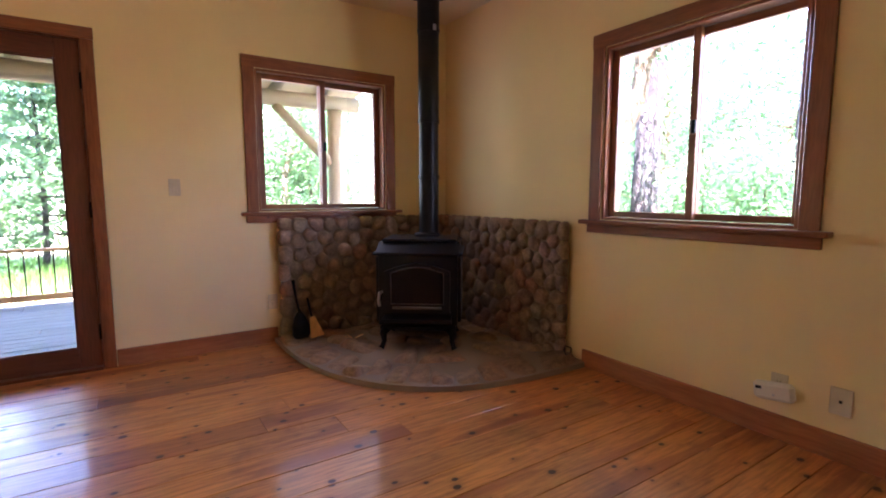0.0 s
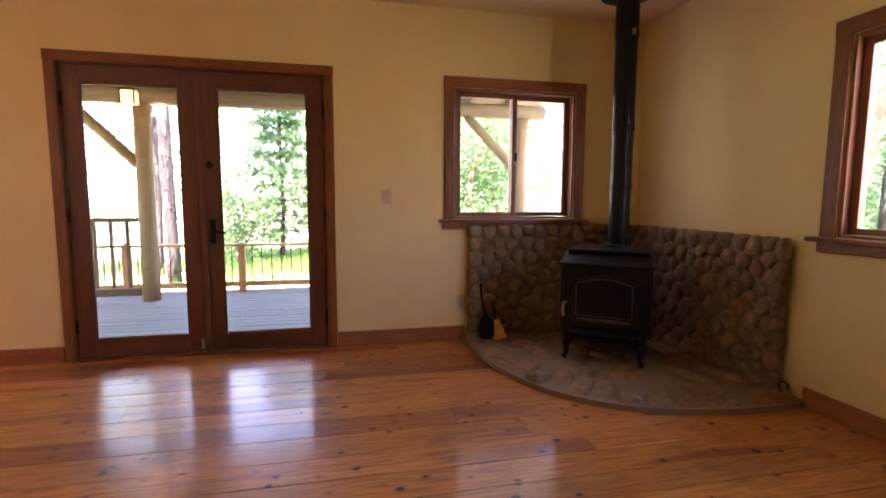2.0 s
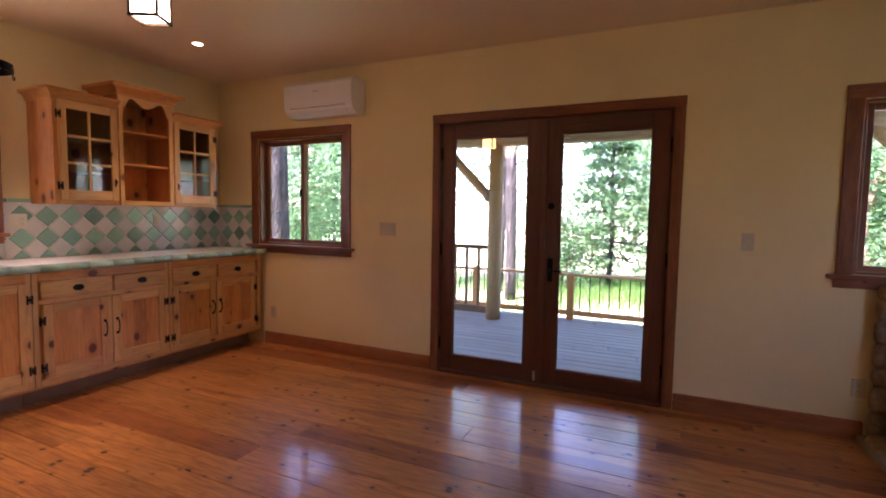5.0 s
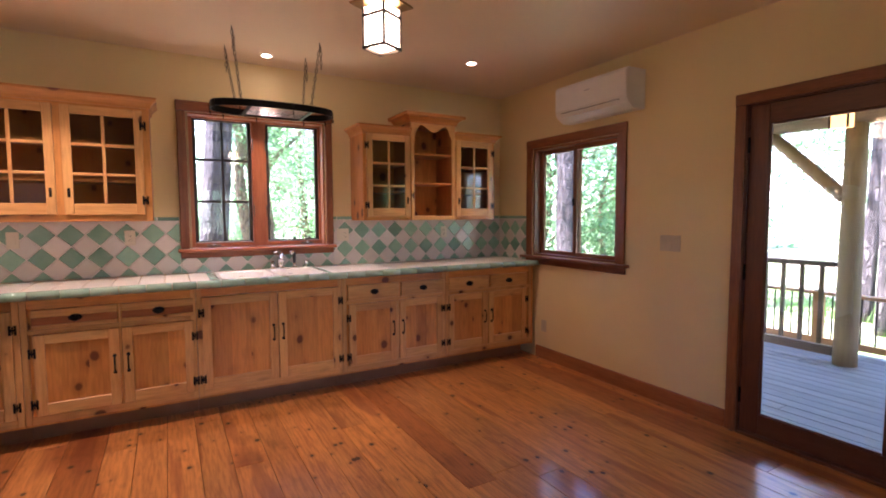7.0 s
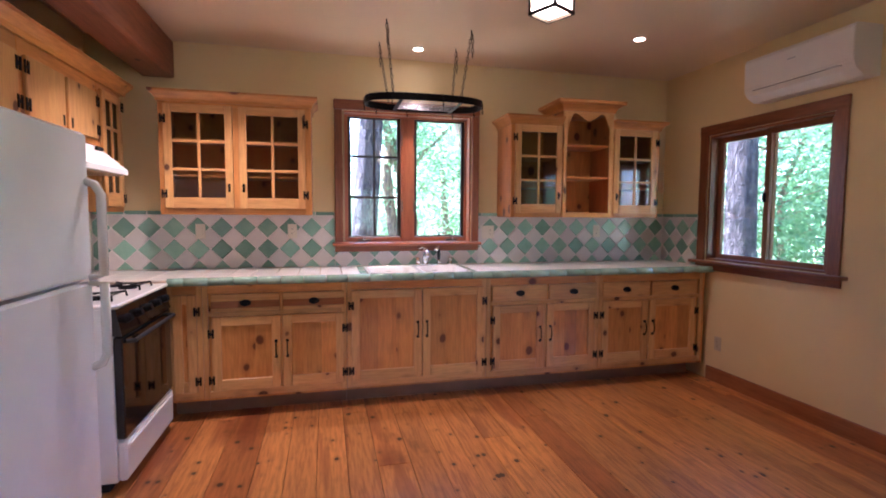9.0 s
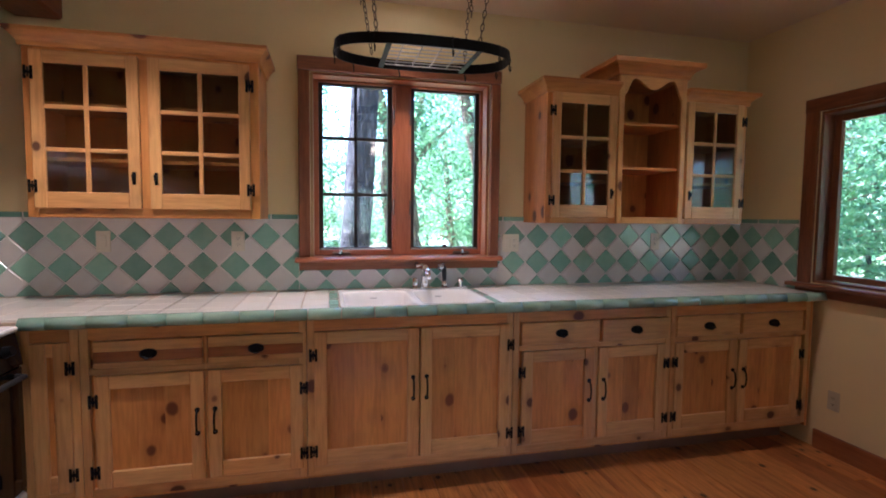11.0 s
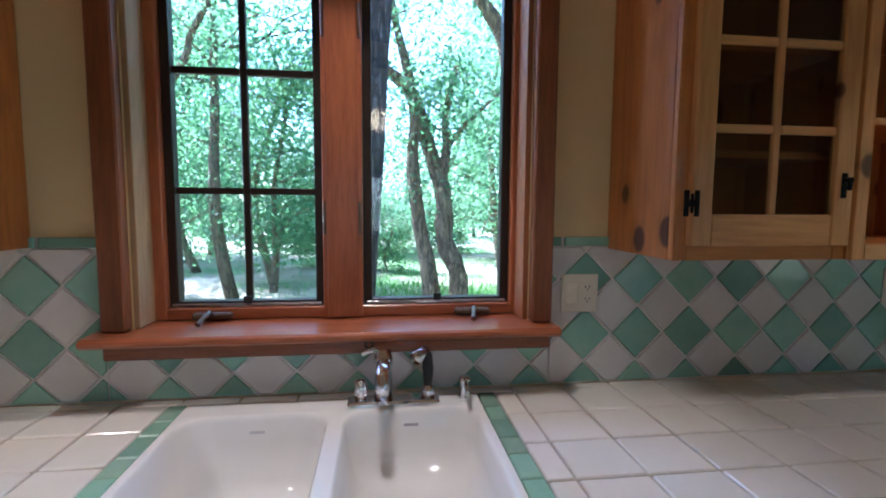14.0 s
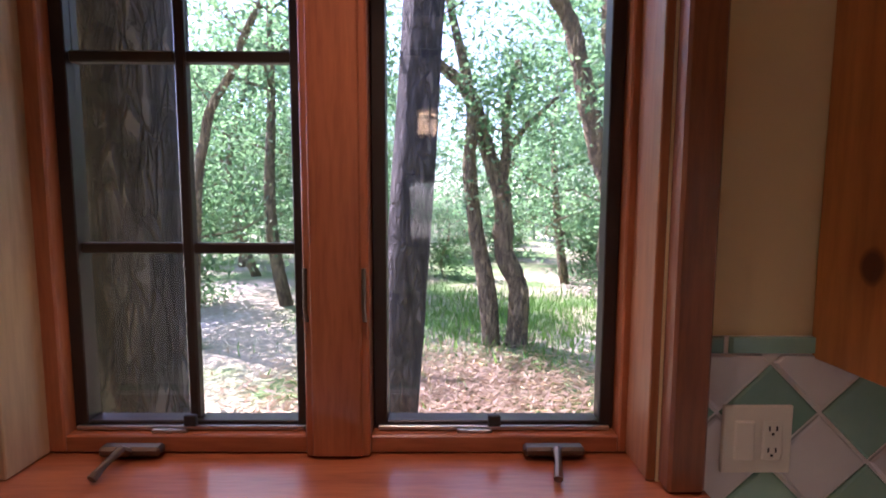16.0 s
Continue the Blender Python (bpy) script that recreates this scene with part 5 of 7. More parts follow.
def plate(name, axis, face, u, z, w, h, label, category, parts, material):
    """A wall plate; parts: rockers or sockets on it."""
    at = [0, 0, z]
    at[axis], at[1 - axis] = face[0], u
    p = thing(name, at, label, category)
    s = 1 if face[1] > 0 else -1
    part("cover_plate", along(axis, (face[0], face[0] + s * 0.006), u - w / 2, u + w / 2, z - h / 2, z + h / 2, 0.002), material, p)
    for kind, du in parts:
        if kind == "jack":
            part("jack", along(axis, (face[0] + s * 0.006, face[0] + s * 0.012), u - 0.006, u + 0.006, z - 0.006, z + 0.006, 0.002), DARK, p)
        elif kind == "rocker":
            part("rocker", along(axis, (face[0] + s * 0.006, face[0] + s * 0.011), u + du - 0.016, u + du + 0.016, z - 0.033, z + 0.033, 0.002), material, p)
        else:
            so = part("socket", along(axis, (face[0] + s * 0.006, face[0] + s * 0.009), u + du - 0.016, u + du + 0.016, z - 0.034, z + 0.034, 0.002), material, p)
            for dz in (-0.018, 0.018):
                for dv in (-0.006, 0.006):
                    part("slot", along(axis, (face[0] + s * 0.0091, face[0] + s * 0.0098), u + du + dv - 0.0012, u + du + dv + 0.0012, z + dz - 0.002, z + dz + 0.006, 0), DARK, so)
                part("slot", along(axis, (face[0] + s * 0.0091, face[0] + s * 0.0098), u + du - 0.002, u + du + 0.002, z + dz - 0.009, z + dz - 0.005, 0), DARK, so)


plate("light_switch", 1, (0.0, -1), 4.845, 1.196, 0.072, 0.116, "ivory rocker light switch plate", "switch", [("rocker", 0)], IVORY)
plate("light_switch", 1, (0.0, -1), 2.098, 1.208, 0.165, 0.116, "wide ivory three-gang switch plate", "switch", [("rocker", -0.046), ("rocker", 0), ("rocker", 0.046)], IVORY)
plate("wall_socket", 1, (0.0, -1), 0.745, 0.327, 0.07, 0.115, "ivory wall socket low on the plaster", "socket", [("socket", 0)], IVORY)
plate("wall_socket", 1, (0.0, -1), 5.47, 0.32, 0.07, 0.115, "ivory wall socket beside the stone surround", "socket", [("socket", 0)], IVORY)
plate("cable_plate", 0, (XE, -1), -3.087, 0.262, 0.08, 0.12, "ivory cable outlet plate low on the plaster wall", "outlet", [("jack", 0)], IVORY)
plate("wall_socket", 0, (XE, -1), -2.852, 0.255, 0.07, 0.115, "ivory wall socket behind a plug-in alarm", "socket", [("socket", 0)], IVORY)
plate("wall_socket", 0, (0.012, 1), -1.793, 1.243, 0.114, 0.114, "white switch and socket plate on the tiles", "socket", [("rocker", -0.023), ("socket", 0.023)], PLATEW)
plate("wall_socket", 0, (0.012, 1), -0.722, 1.25, 0.07, 0.114, "white wall socket on the tiles", "socket", [("socket", 0)], PLATEW)
plate("wall_socket", 0, (0.012, 1), -3.443, 1.256, 0.07, 0.114, "white wall socket on the tiles", "socket", [("socket", 0)], PLATEW)
plate("wall_socket", 0, (0.012, 1), -4.12, 1.256, 0.07, 0.114, "white switch plate on the tiles", "switch", [("rocker", 0)], PLATEW)

# ---- stove corner ----
def voronoi_cells(pts, x0, x1, y0, y1):
    """The cells of points in a rectangle, each cut from it by its neighbours."""
    out = []
    for i, p in enumerate(pts):
        poly = [Vector((x0, y0)), Vector((x1, y0)), Vector((x1, y1)), Vector((x0, y1))]
        for j, q in enumerate(pts):
            if i == j or (p - q).length > 0.7:
                continue
            m_, d = (p + q) / 2, q - p
            nxt = []
            for k, a in enumerate(poly):
                b = poly[(k + 1) % len(poly)]
                sa, sb = (a - m_).dot(d), (b - m_).dot(d)
                if sa <= 0:
                    nxt.append(a)
                if sa * sb < 0:
                    nxt.append(a + (b - a) * (sa / (sa - sb)))
            poly = nxt
        out.append(poly)
    return out


def scatter(rng, x0, x1, y0, y1, gap, tries=4000):
    pts = []
    for _ in range(tries):
        p = Vector((rng.uniform(x0, x1), rng.uniform(y0, y1)))
        g = gap * rng.uniform(0.62, 1.5)
        if all((p - q).length > g for q in pts):
            pts.append(p)
    for _ in range(2):
        cells = voronoi_cells(pts, x0, x1, y0, y1)
        pts = [sum(c, Vector((0, 0))) / len(c) for c in cells]
    return pts


def smooth_outline(poly, n, shrink):
    """Rounds a cell's corners and pulls it in from its joints."""
    c = sum(poly, Vector((0, 0))) / len(poly)
    L = [(poly[(k + 1) % len(poly)] - poly[k]).length for k in range(len(poly))]
    tot, pts = sum(L), []
    for i in range(n):
        d, k = tot * i / n, 0
        while d > L[k] and k < len(L) - 1:
            d -= L[k]
            k += 1
        pts.append(poly[k].lerp(poly[(k + 1) % len(poly)], d / max(L[k], 1e-6)))
    for _ in range(2):
        pts = [(pts[k - 1] + pts[k] * 2 + pts[(k + 1) % n]) / 4 for k in range(n)]
    return c, [p + (c - p).normalized() * shrink for p in pts]


def stone_mesh(poly, depth, place, rng, n=14, shrink=0.007, flat=0.0):
    """One cobble: an outline that swells out of the mortar. place(u, v, h) sets it in the room."""
    c, ring = smooth_outline(poly, n, shrink)
    bm = bmesh.new()
    tilt = Vector((rng.uniform(-0.25, 0.25), rng.uniform(-0.25, 0.25)))
    rows = []
    for s, h in ((1.0, -0.012), (0.97, depth * 0.35), (0.86, depth * 0.72), (0.6 + flat * 0.2, depth * 0.95)):
        rows.append([bm.verts.new(place(*(c + (p - c) * s), h + (p - c).dot(tilt) * s * min(1, max(h, 0) / depth) + (rng.uniform(-0.002, 0.002) if h > 0 else 0))) for p in ring])
    top = bm.verts.new(place(*c, depth * 1.03))
    for a, b in zip(rows, rows[1:]):
        for k in range(n):
            bm.faces.new((a[k], a[(k + 1) % n], b[(k + 1) % n], b[k]))
    for k in range(n):
        bm.faces.new((rows[-1][k], rows[-1][(k + 1) % n], top))
    bmesh.ops.recalc_face_normals(bm, faces=bm.faces)
    return bm


def stone_surround():
    s = thing("stone_surround", (6.3, -0.05, 0), "low wall of rounded brown river stones behind the stove", "stone wall", kind="structure")
    H = 0.97
    rng = random.Random(11)
    part("mortar_bed", box((5.535, -0.060, 0.0), (XE - 0.002, -0.001, H - 0.020), 0.008), MORTAR, s)
    part("mortar_bed", box((XE - 0.060, -1.540, 0.0), (XE - 0.001, -0.061, H - 0.020), 0.008), MORTAR, s)
    for (a, b), put in (((5.51, XE - 0.05), lambda u, v, h: (u, -0.05 - h, v)), ((-1.575, -0.05), lambda u, v, h: (XE - 0.05 - h, u, v))):
        pts = scatter(rng, a, b, 0.03, H, 0.125)
        for cell in voronoi_cells(pts, a, b, 0.03, H):
            if len(cell) > 2:
                part("stone", stone_mesh(cell, rng.uniform(0.026, 0.048), put, rng, 18, 0.001, 0.6), STONE, s, smooth=True)


stone_surround()


def hearth_edge(t):
    """The hearth's rim from the north wall (t = 0) to the east wall (t = 1)."""
    e = 2 / 3
    a = t * math.pi / 2
    return Vector((XE - 1.61 * math.cos(a) ** e, -1.72 * math.sin(a) ** e))


def hearth():
    h = thing("hearth", (6.4, -0.8, 0), "quarter-round raised hearth of mortared brown flagstones", "hearth", kind="structure")
    n = 40
    rim = [hearth_edge(k / n) for k in range(n + 1)]
    poly = [(p.x, p.y) for p in rim] + [(XE - 0.003, -0.003)]
    part("mortar_bed", prism(poly, 0.0, 0.036, 2), HEARTHM, h, "grey-tan mortar bed of the hearth")
    rng = random.Random(5)
    pts = [p for p in scatter(rng, 5.4, XE, -1.75, -0.02, 0.25)]
    put = lambda u, v, z: (u, v, 0.030 + z)

    def inside(p, f=0.96):
        d = Vector((XE - p.x, -p.y))
        return (abs(d.x) / (1.61 * f)) ** 3 + (abs(d.y) / (1.72 * f)) ** 3 < 1

    # rim stones follow the curve, the field is irregular
    m_ = 13
    for k in range(m_):
        a0, a1 = (k + 0.03) / m_, (k + 0.97) / m_
        o = [hearth_edge(a0 + (a1 - a0) * j / 5) for j in range(6)]
        cen = Vector((XE, 0))
        i_ = [cen + (p - cen) * 0.83 for p in reversed(o)]
        o = [cen + (p - cen) * 0.992 for p in o]
        part("flagstone", stone_mesh(o + i_, rng.uniform(0.016, 0.024), put, rng, 24, 0.001, 1.0), FLAG, h, smooth=True)
    field = [p for p in pts if inside(p, 0.74)]
    for cell in voronoi_cells(field, 5.4, XE, -1.75, -0.02):
        cut = []
        for p in cell:
            d = p - Vector((XE, 0))
            f = ((abs(d.x) / (1.61 * 0.815)) ** 3 + (abs(d.y) / (1.72 * 0.815)) ** 3) ** (1 / 3)
            cut.append(Vector((XE, 0)) + d / f if f > 1 else p)
        if len(cut) > 2:
            part("flagstone", stone_mesh(cut, rng.uniform(0.014, 0.021), put, rng, 22, 0.002, 1.0), FLAG, h, smooth=True)


hearth()


def wood_stove():
    at = (6.416, -0.68, 0.048)
    s = thing("wood_stove", at, "black cast-iron wood stove with an arched glass door", "stove", rz=-36.9)
    s.scale = (1.03, 1.04, 1.03)
    P = lambda nm, bm, m_=STOVEM, par=s, lab="", sm=False: part(nm, bm, m_, par, lab, sm, local=True)
    w, d = 0.275, 0.25
    P("firebox", box((-w, -d, 0.16), (w, d, 0.655), 0.008))
    P("lower_top", box((-0.31, -0.285, 0.655), (0.31, 0.27, 0.675), 0.008))
    P("sloping_front", prism([(-0.28, 0.675), (0.27, 0.675), (0.27, 0.735), (-0.14, 0.735)], -0.285, 0.285, 0))
    P("top_plate", box((-0.265, -0.16, 0.736), (0.265, 0.275, 0.756), 0.007))
    P("flue_collar", lathe([(0.098, 0), (0.098, 0.02), (0.082, 0.03)], (0.03, 0.12, 0.756)))
    P("base_pan", box((-0.265, -0.255, 0.125), (0.265, 0.245, 0.16), 0.008))
    P("ash_lip", prism([(-0.355, 0.205), (-0.25, 0.185), (-0.25, 0.235), (-0.35, 0.225)], -0.235, 0.235, 0), lab="black ash shelf")
    # arched door frame
    n = 14
    arch = [(-0.225, 0.255), (0.225, 0.255), (0.225, 0.545)] + [(0.225 - 0.45 * k / n, 0.545 + 0.055 * math.sin(math.pi * k / n)) for k in range(1, n)] + [(-0.225, 0.545)]
    door = P("door", prism(arch, -d - 0.035, -d + 0.001, 1))
    ins = [(x * 0.78, 0.325 + (z - 0.255) * 0.72) for x, z in arch]
    P("glass", prism(ins, -d - 0.039, -d - 0.034, 1), STOVEGLASS, door, "smoked arched stove glass")
    P("glass_trim", tube([(x * 0.80, -d - 0.038, 0.320 + (z - 0.255) * 0.74) for x, z in arch], 0.005, 6, closed=True), DARKSTEEL, door, "worn steel trim round the glass")
    P("air_bar", box((-0.17, -d - 0.052, 0.285), (0.17, -d - 0.036, 0.305), 0.004), DARKSTEEL, door)
    P("door_handle", tube([(-0.245, -d - 0.02, 0.40), (-0.255, -d - 0.06, 0.40), (-0.26, -d - 0.065, 0.35), (-0.255, -d - 0.06, 0.31)], 0.011, 8), STEEL, door, "coiled steel door handle")
    P("side_shield", box((w, -0.22, 0.18), (w + 0.022, 0.24, 0.64), 0.006))
    P("side_shield", box((-w - 0.022, -0.22, 0.18), (-w, 0.24, 0.64), 0.006))
    for sx in (-1, 1):
        for y in (-0.235, 0.205):
            pts = [(sx * 0.225, y, 0.135), (sx * 0.245, y - 0.012, 0.10), (sx * 0.238, y - 0.012, 0.05), (sx * 0.25, y - 0.02, 0.015), (sx * 0.258, y - 0.026, 0.0)]
            P("leg", tube(pts, 0.02, 8, radii=[0.036, 0.028, 0.018, 0.017, 0.024]), sm=True)
    # flue
    c, sn = math.cos(radians(-36.9)), math.sin(radians(-36.9))
    px, py = at[0] - sn * 0.12 + 0.036, at[1] + c * 0.12 - 0.027
    f = thing("stove_pipe", (px, py, 0.80), "black steel stove pipe rising to the ceiling", "stove pipe")
    z0, z1 = at[2] + 0.80, 1.72
    part("pipe_section", rod((px, py, z0), (px, py, z1), 0.075, n=32), PIPEM, f, smooth=False)
    part("pipe_section", rod((px, py, z1 - 0.02), (px, py, 2.40), 0.078, n=32), PIPEM, f)
    part("pipe_section", rod((px, py, 2.34), (px, py, ZC), 0.082, n=32), PIPEM, f)
    for z in (1.28, 1.70, 2.36):
        part("pipe_band", lathe([(0.0795, -0.016), (0.0825, -0.008), (0.0825, 0.008), (0.0795, 0.016)] if z < 2 else [(0.082, -0.016), (0.085, -0.008), (0.085, 0.008), (0.082, 0.016)], (px, py, z), 32), PIPEM, f)
    part("clamp", box((px - 0.012, py - 0.095, 2.345), (px + 0.012, py - 0.082, 2.385), 0.002), STEEL, f, "bright steel clamp")
    part("ceiling_support", lathe([(0.10, -0.07), (0.10, -0.045), (0.19, -0.04), (0.19, 0.0)], (px, py, ZC), 36), PIPEM, f, "round black ceiling support")


wood_stove()


def fire_tools():
    b = thing("hearth_brush", (5.735, -0.20, 0.05), "straw hearth brush leaning on the stones", "brush")
    B = Vector((5.745, -0.22, 0.05))
    bm = prism([(-0.055, 0.0), (0.055, 0.0), (0.018, 0.16), (-0.018, 0.16)], -0.014, 0.014, 1)
    bmesh.ops.transform(bm, matrix=Matrix.Translation(B) @ pose(0, 0, 0, -14, -12, -12), verts=bm.verts)
    part("bristles", bm, PALE[2], b, "tan straw bristles")
    part("brush_handle", rod(B + Vector((-0.03, 0.04, 0.155)), B + Vector((-0.05, 0.075, 0.30)), 0.009), IRON, b)
    s = thing("ash_shovel", (5.62, -0.19, 0.05), "black iron ash shovel standing on the hearth", "shovel")
    A = Vector((5.625, -0.21, 0.055))
    bm = bmesh.new()
    n = 12
    rows = []
    for h, w, dep in ((0.0, 0.05, 0.02), (0.03, 0.07, 0.045), (0.10, 0.066, 0.05), (0.16, 0.045, 0.035), (0.20, 0.018, 0.015)):
        rows.append([bm.verts.new(A + Vector((w * math.cos(2 * math.pi * k / n), dep * math.sin(2 * math.pi * k / n) + h * 0.18, h))) for k in range(n)])
    for p, q in zip(rows, rows[1:]):
        for k in range(n):
            bm.faces.new((p[k], p[(k + 1) % n], q[(k + 1) % n], q[k]))
    bm.faces.new(rows[0][::-1])
    bm.faces.new(rows[-1])
    part("scoop", bm, IRON, s, smooth=True)
    part("shovel_handle", tube([A + Vector((0, 0.03, 0.19)), A + Vector((-0.02, 0.055, 0.30)), A + Vector((-0.03, 0.08, 0.44))], 0.010, 8, radii=[0.012, 0.008, 0.014]), IRON, s)
    k = thing("kindling", (5.90, -0.36, 0.05), "few pale kindling splinters on the hearth", "kindling")
    rng = random.Random(3)
    for i in range(5):
        a = Vector((5.885 + 0.02 * i, -0.36 - 0.02 * i, 0.058))
        part("splinter", rod(a, a + Vector((rng.uniform(-0.05, 0.09), rng.uniform(-0.05, 0.05), rng.uniform(0.0, 0.035))), 0.006, 0.003, 5), PALE[0] if i else PLATEW, k)
    c = thing("cable_end", (7.0, -1.53, 0.055), "loose black cable end beside the stones", "cable")
    part("cable_sheath", tube([(7.08, -1.585, 0.02), (7.06, -1.60, 0.10), (7.02, -1.585, 0.118), (6.98, -1.61, 0.10), (6.95, -1.66, 0.085)], 0.005, 6), RUBBER, c)
    d = thing("plug_in_alarm", (XE - 0.03, -2.85, 0.25), "white plug-in gas alarm in the wall socket", "alarm")
    m_ = pose(XE - 0.032, -2.845, 0.232, -8, 0, 0)
    bm = box((-0.022, -0.085, -0.042), (0.022, 0.085, 0.042), 0.014)
    bmesh.ops.transform(bm, matrix=m_, verts=bm.verts)
    part("alarm_case", bm, PLATEW, d)
    bm = box((-0.0235, 0.045, 0.008), (-0.0215, 0.07, 0.022))
    bmesh.ops.transform(bm, matrix=m_, verts=bm.verts)
    part("display", bm, DARK, d)
    bm = rod((-0.0245, -0.005, -0.012), (-0.0215, -0.005, -0.012), 0.006, n=10)
    bmesh.ops.transform(bm, matrix=m_, verts=bm.verts)
    part("test_button", bm, STEEL, d)


fire_tools()

# ---- outside: deck and porch ----
GZ = -0.55
DZ = -0.10
struct("facade_north", box((-T, T + 0.003, ZC + 0.2), (XE + T, T + 0.05, 2.96)), OUTWALL, "brown board gable over the porch")


def deck():
    d = thing("deck", (3.5, 1.8, DZ), "grey weathered plank deck outside the french doors", "deck", kind="structure")
    part("joists", box((-0.3, T + 0.02, GZ), (8.6, 3.25, DZ - 0.04)), WEATHER[0], d, "dark joists below the planks")
    y, k = T + 0.02, 0
    rng = random.Random(8)
    while y < 3.25:
        cut = rng.uniform(1.5, 5.5)
        for a, b in ((-0.3, cut - 0.002), (cut + 0.002, 8.6)):
            part("deck_board", box((a, y, DZ - 0.038), (b, y + 0.135, DZ + rng.uniform(-0.001, 0.001)), 0.004), DECKW, d)
        y += 0.141


deck()


def log(a, b, r, seed=0, n=14):
    """A peeled pole, slightly crooked."""
    rng = random.Random(seed)
    a, b = Vector(a), Vector(b)
    m_ = 9
    pts = [a.lerp(b, k / (m_ - 1)) + Vector((rng.uniform(-1, 1), rng.uniform(-1, 1), rng.uniform(-1, 1))) * r * (0.03 if 0 < k < m_ - 1 else 0) for k in range(m_)]
    return tube(pts, r, n, radii=[r * (1.06 - 0.1 * k / m_ + rng.uniform(-0.025, 0.025)) for k in range(m_)])


def porch():
    p = thing("porch_roof", (3.5, 2.7, 2.3), "log porch roof on peeled posts with diagonal braces", "porch", kind="structure")
    for k, (x, br) in enumerate(((2.19, -1), (7.02, -1))):
        part("log_post", log((x, 2.69, DZ), (x, 2.69, 2.30), 0.095 if k != 1 else 0.105, k), LOGW, p, smooth=True)
        part("brace", log((x + br * 0.07, 2.69, 1.58), (x + br * 0.80, 2.69, 2.31), 0.062, k + 10), LOGW, p, smooth=True)
    part("log_beam", log((-0.25, 2.69, 2.39), (7.35, 2.69, 2.39), 0.10, 5), LOGX, p, smooth=True)
    x, k = -0.15, 0
    while x < 7.3:
        part("rafter", log((x, 0.25, 2.83), (x, 3.35, 2.46), 0.062, 20 + k), LOGX, p, smooth=True)
        x += 0.64
        k += 1
    for j in range(14):
        y0 = 0.22 + j * 0.232
        z0, z1 = 2.905 - (y0 - 0.22) * 0.12, 2.905 - (y0 + 0.228 - 0.22) * 0.12
        part("roof_board", prism([(y0, z0), (y0 + 0.228, z1), (y0 + 0.228, z1 + 0.02), (y0, z0 + 0.02)], -0.3, 7.45, 0), LOGX, p)
    part("roofing", prism([(0.2, 2.93), (3.5, 2.535), (3.5, 2.57), (0.2, 2.965)], -0.35, 7.5, 0), OUTWALL, p)


porch()


def porch_rail():
    r = thing("porch_railing", (0.6, 2.69, DZ), "dark weathered wooden railing with square balusters", "railing")
    part("top_rail", box((-0.28, 2.63, 0.88), (2.085, 2.75, 0.93), 0.006), WEATHER[0], r)
    part("bottom_rail", box((-0.28, 2.66, -0.03), (2.085, 2.72, 0.06), 0.005), WEATHER[0], r)
    for k in range(13):
        x = -0.2 + k * 0.18
        part("baluster", box((x - 0.018, 2.67, 0.07), (x + 0.018, 2.71, 0.88), 0.003), WEATHER[2], r)
    c = thing("deck_railing", (3.2, 3.15, DZ), "new reddish cedar railing with thin dark balusters", "railing")
    posts = ((-0.25, 3.17), (0.75, 3.17), (1.75, 3.17), (3.17, 3.17), (4.60, 3.17), (6.0, 3.17), (7.4, 3.17))
    for x, y in posts:
        ps = part("post", box((x - 0.045, y - 0.045, GZ), (x + 0.045, y + 0.045, 0.52), 0.005), CEDAR[2], c)
        part("post_cap", box((x - 0.035, y - 0.035, 0.552), (x + 0.035, y + 0.035, 0.58), 0.012), STEEL, ps, "small blue-grey post light")
    for (xa, y), (xb, _) in zip(posts, posts[1:]):
        part("top_rail", box((xa - 0.0, y - 0.06, 0.521), (xb - 0.002, y + 0.06, 0.552), 0.004), CEDAR[0], c)
        part("bottom_rail", box((xa + 0.046, y - 0.02, -0.04), (xb - 0.046, y + 0.02, 0.03), 0.004), CEDAR[0], c)
        n = 11
        for k in range(1, n):
            x = xa + (xb - xa) * k / n
            part("baluster", rod((x, y, 0.03), (x, y, 0.521), 0.008, n=6), IRON, c)
    L = thing("porch_lamp", (2.2, 2.3, 2.24), "square amber glass porch lamp under the rafters, lit", "lamp")
    part("lamp_glass", box((2.14, 2.24, 2.22), (2.28, 2.38, 2.36), 0.006), glowing("amber_glass", (1.0, 0.55, 0.16), 0.22), L, "glowing amber glass")
    part("lamp_cap", box((2.12, 2.22, 2.361), (2.30, 2.40, 2.385), 0.005), BRONZE, L)
    part("lamp_stem", rod((2.21, 2.31, 2.385), (2.21, 2.31, 2.66), 0.012), BRONZE, L)
    for x in (2.14, 2.28):
        for y in (2.24, 2.38):
            part("lamp_bar", box((x - 0.008, y - 0.008, 2.21), (x + 0.008, y + 0.008, 2.361)), BRONZE, L)


porch_rail()

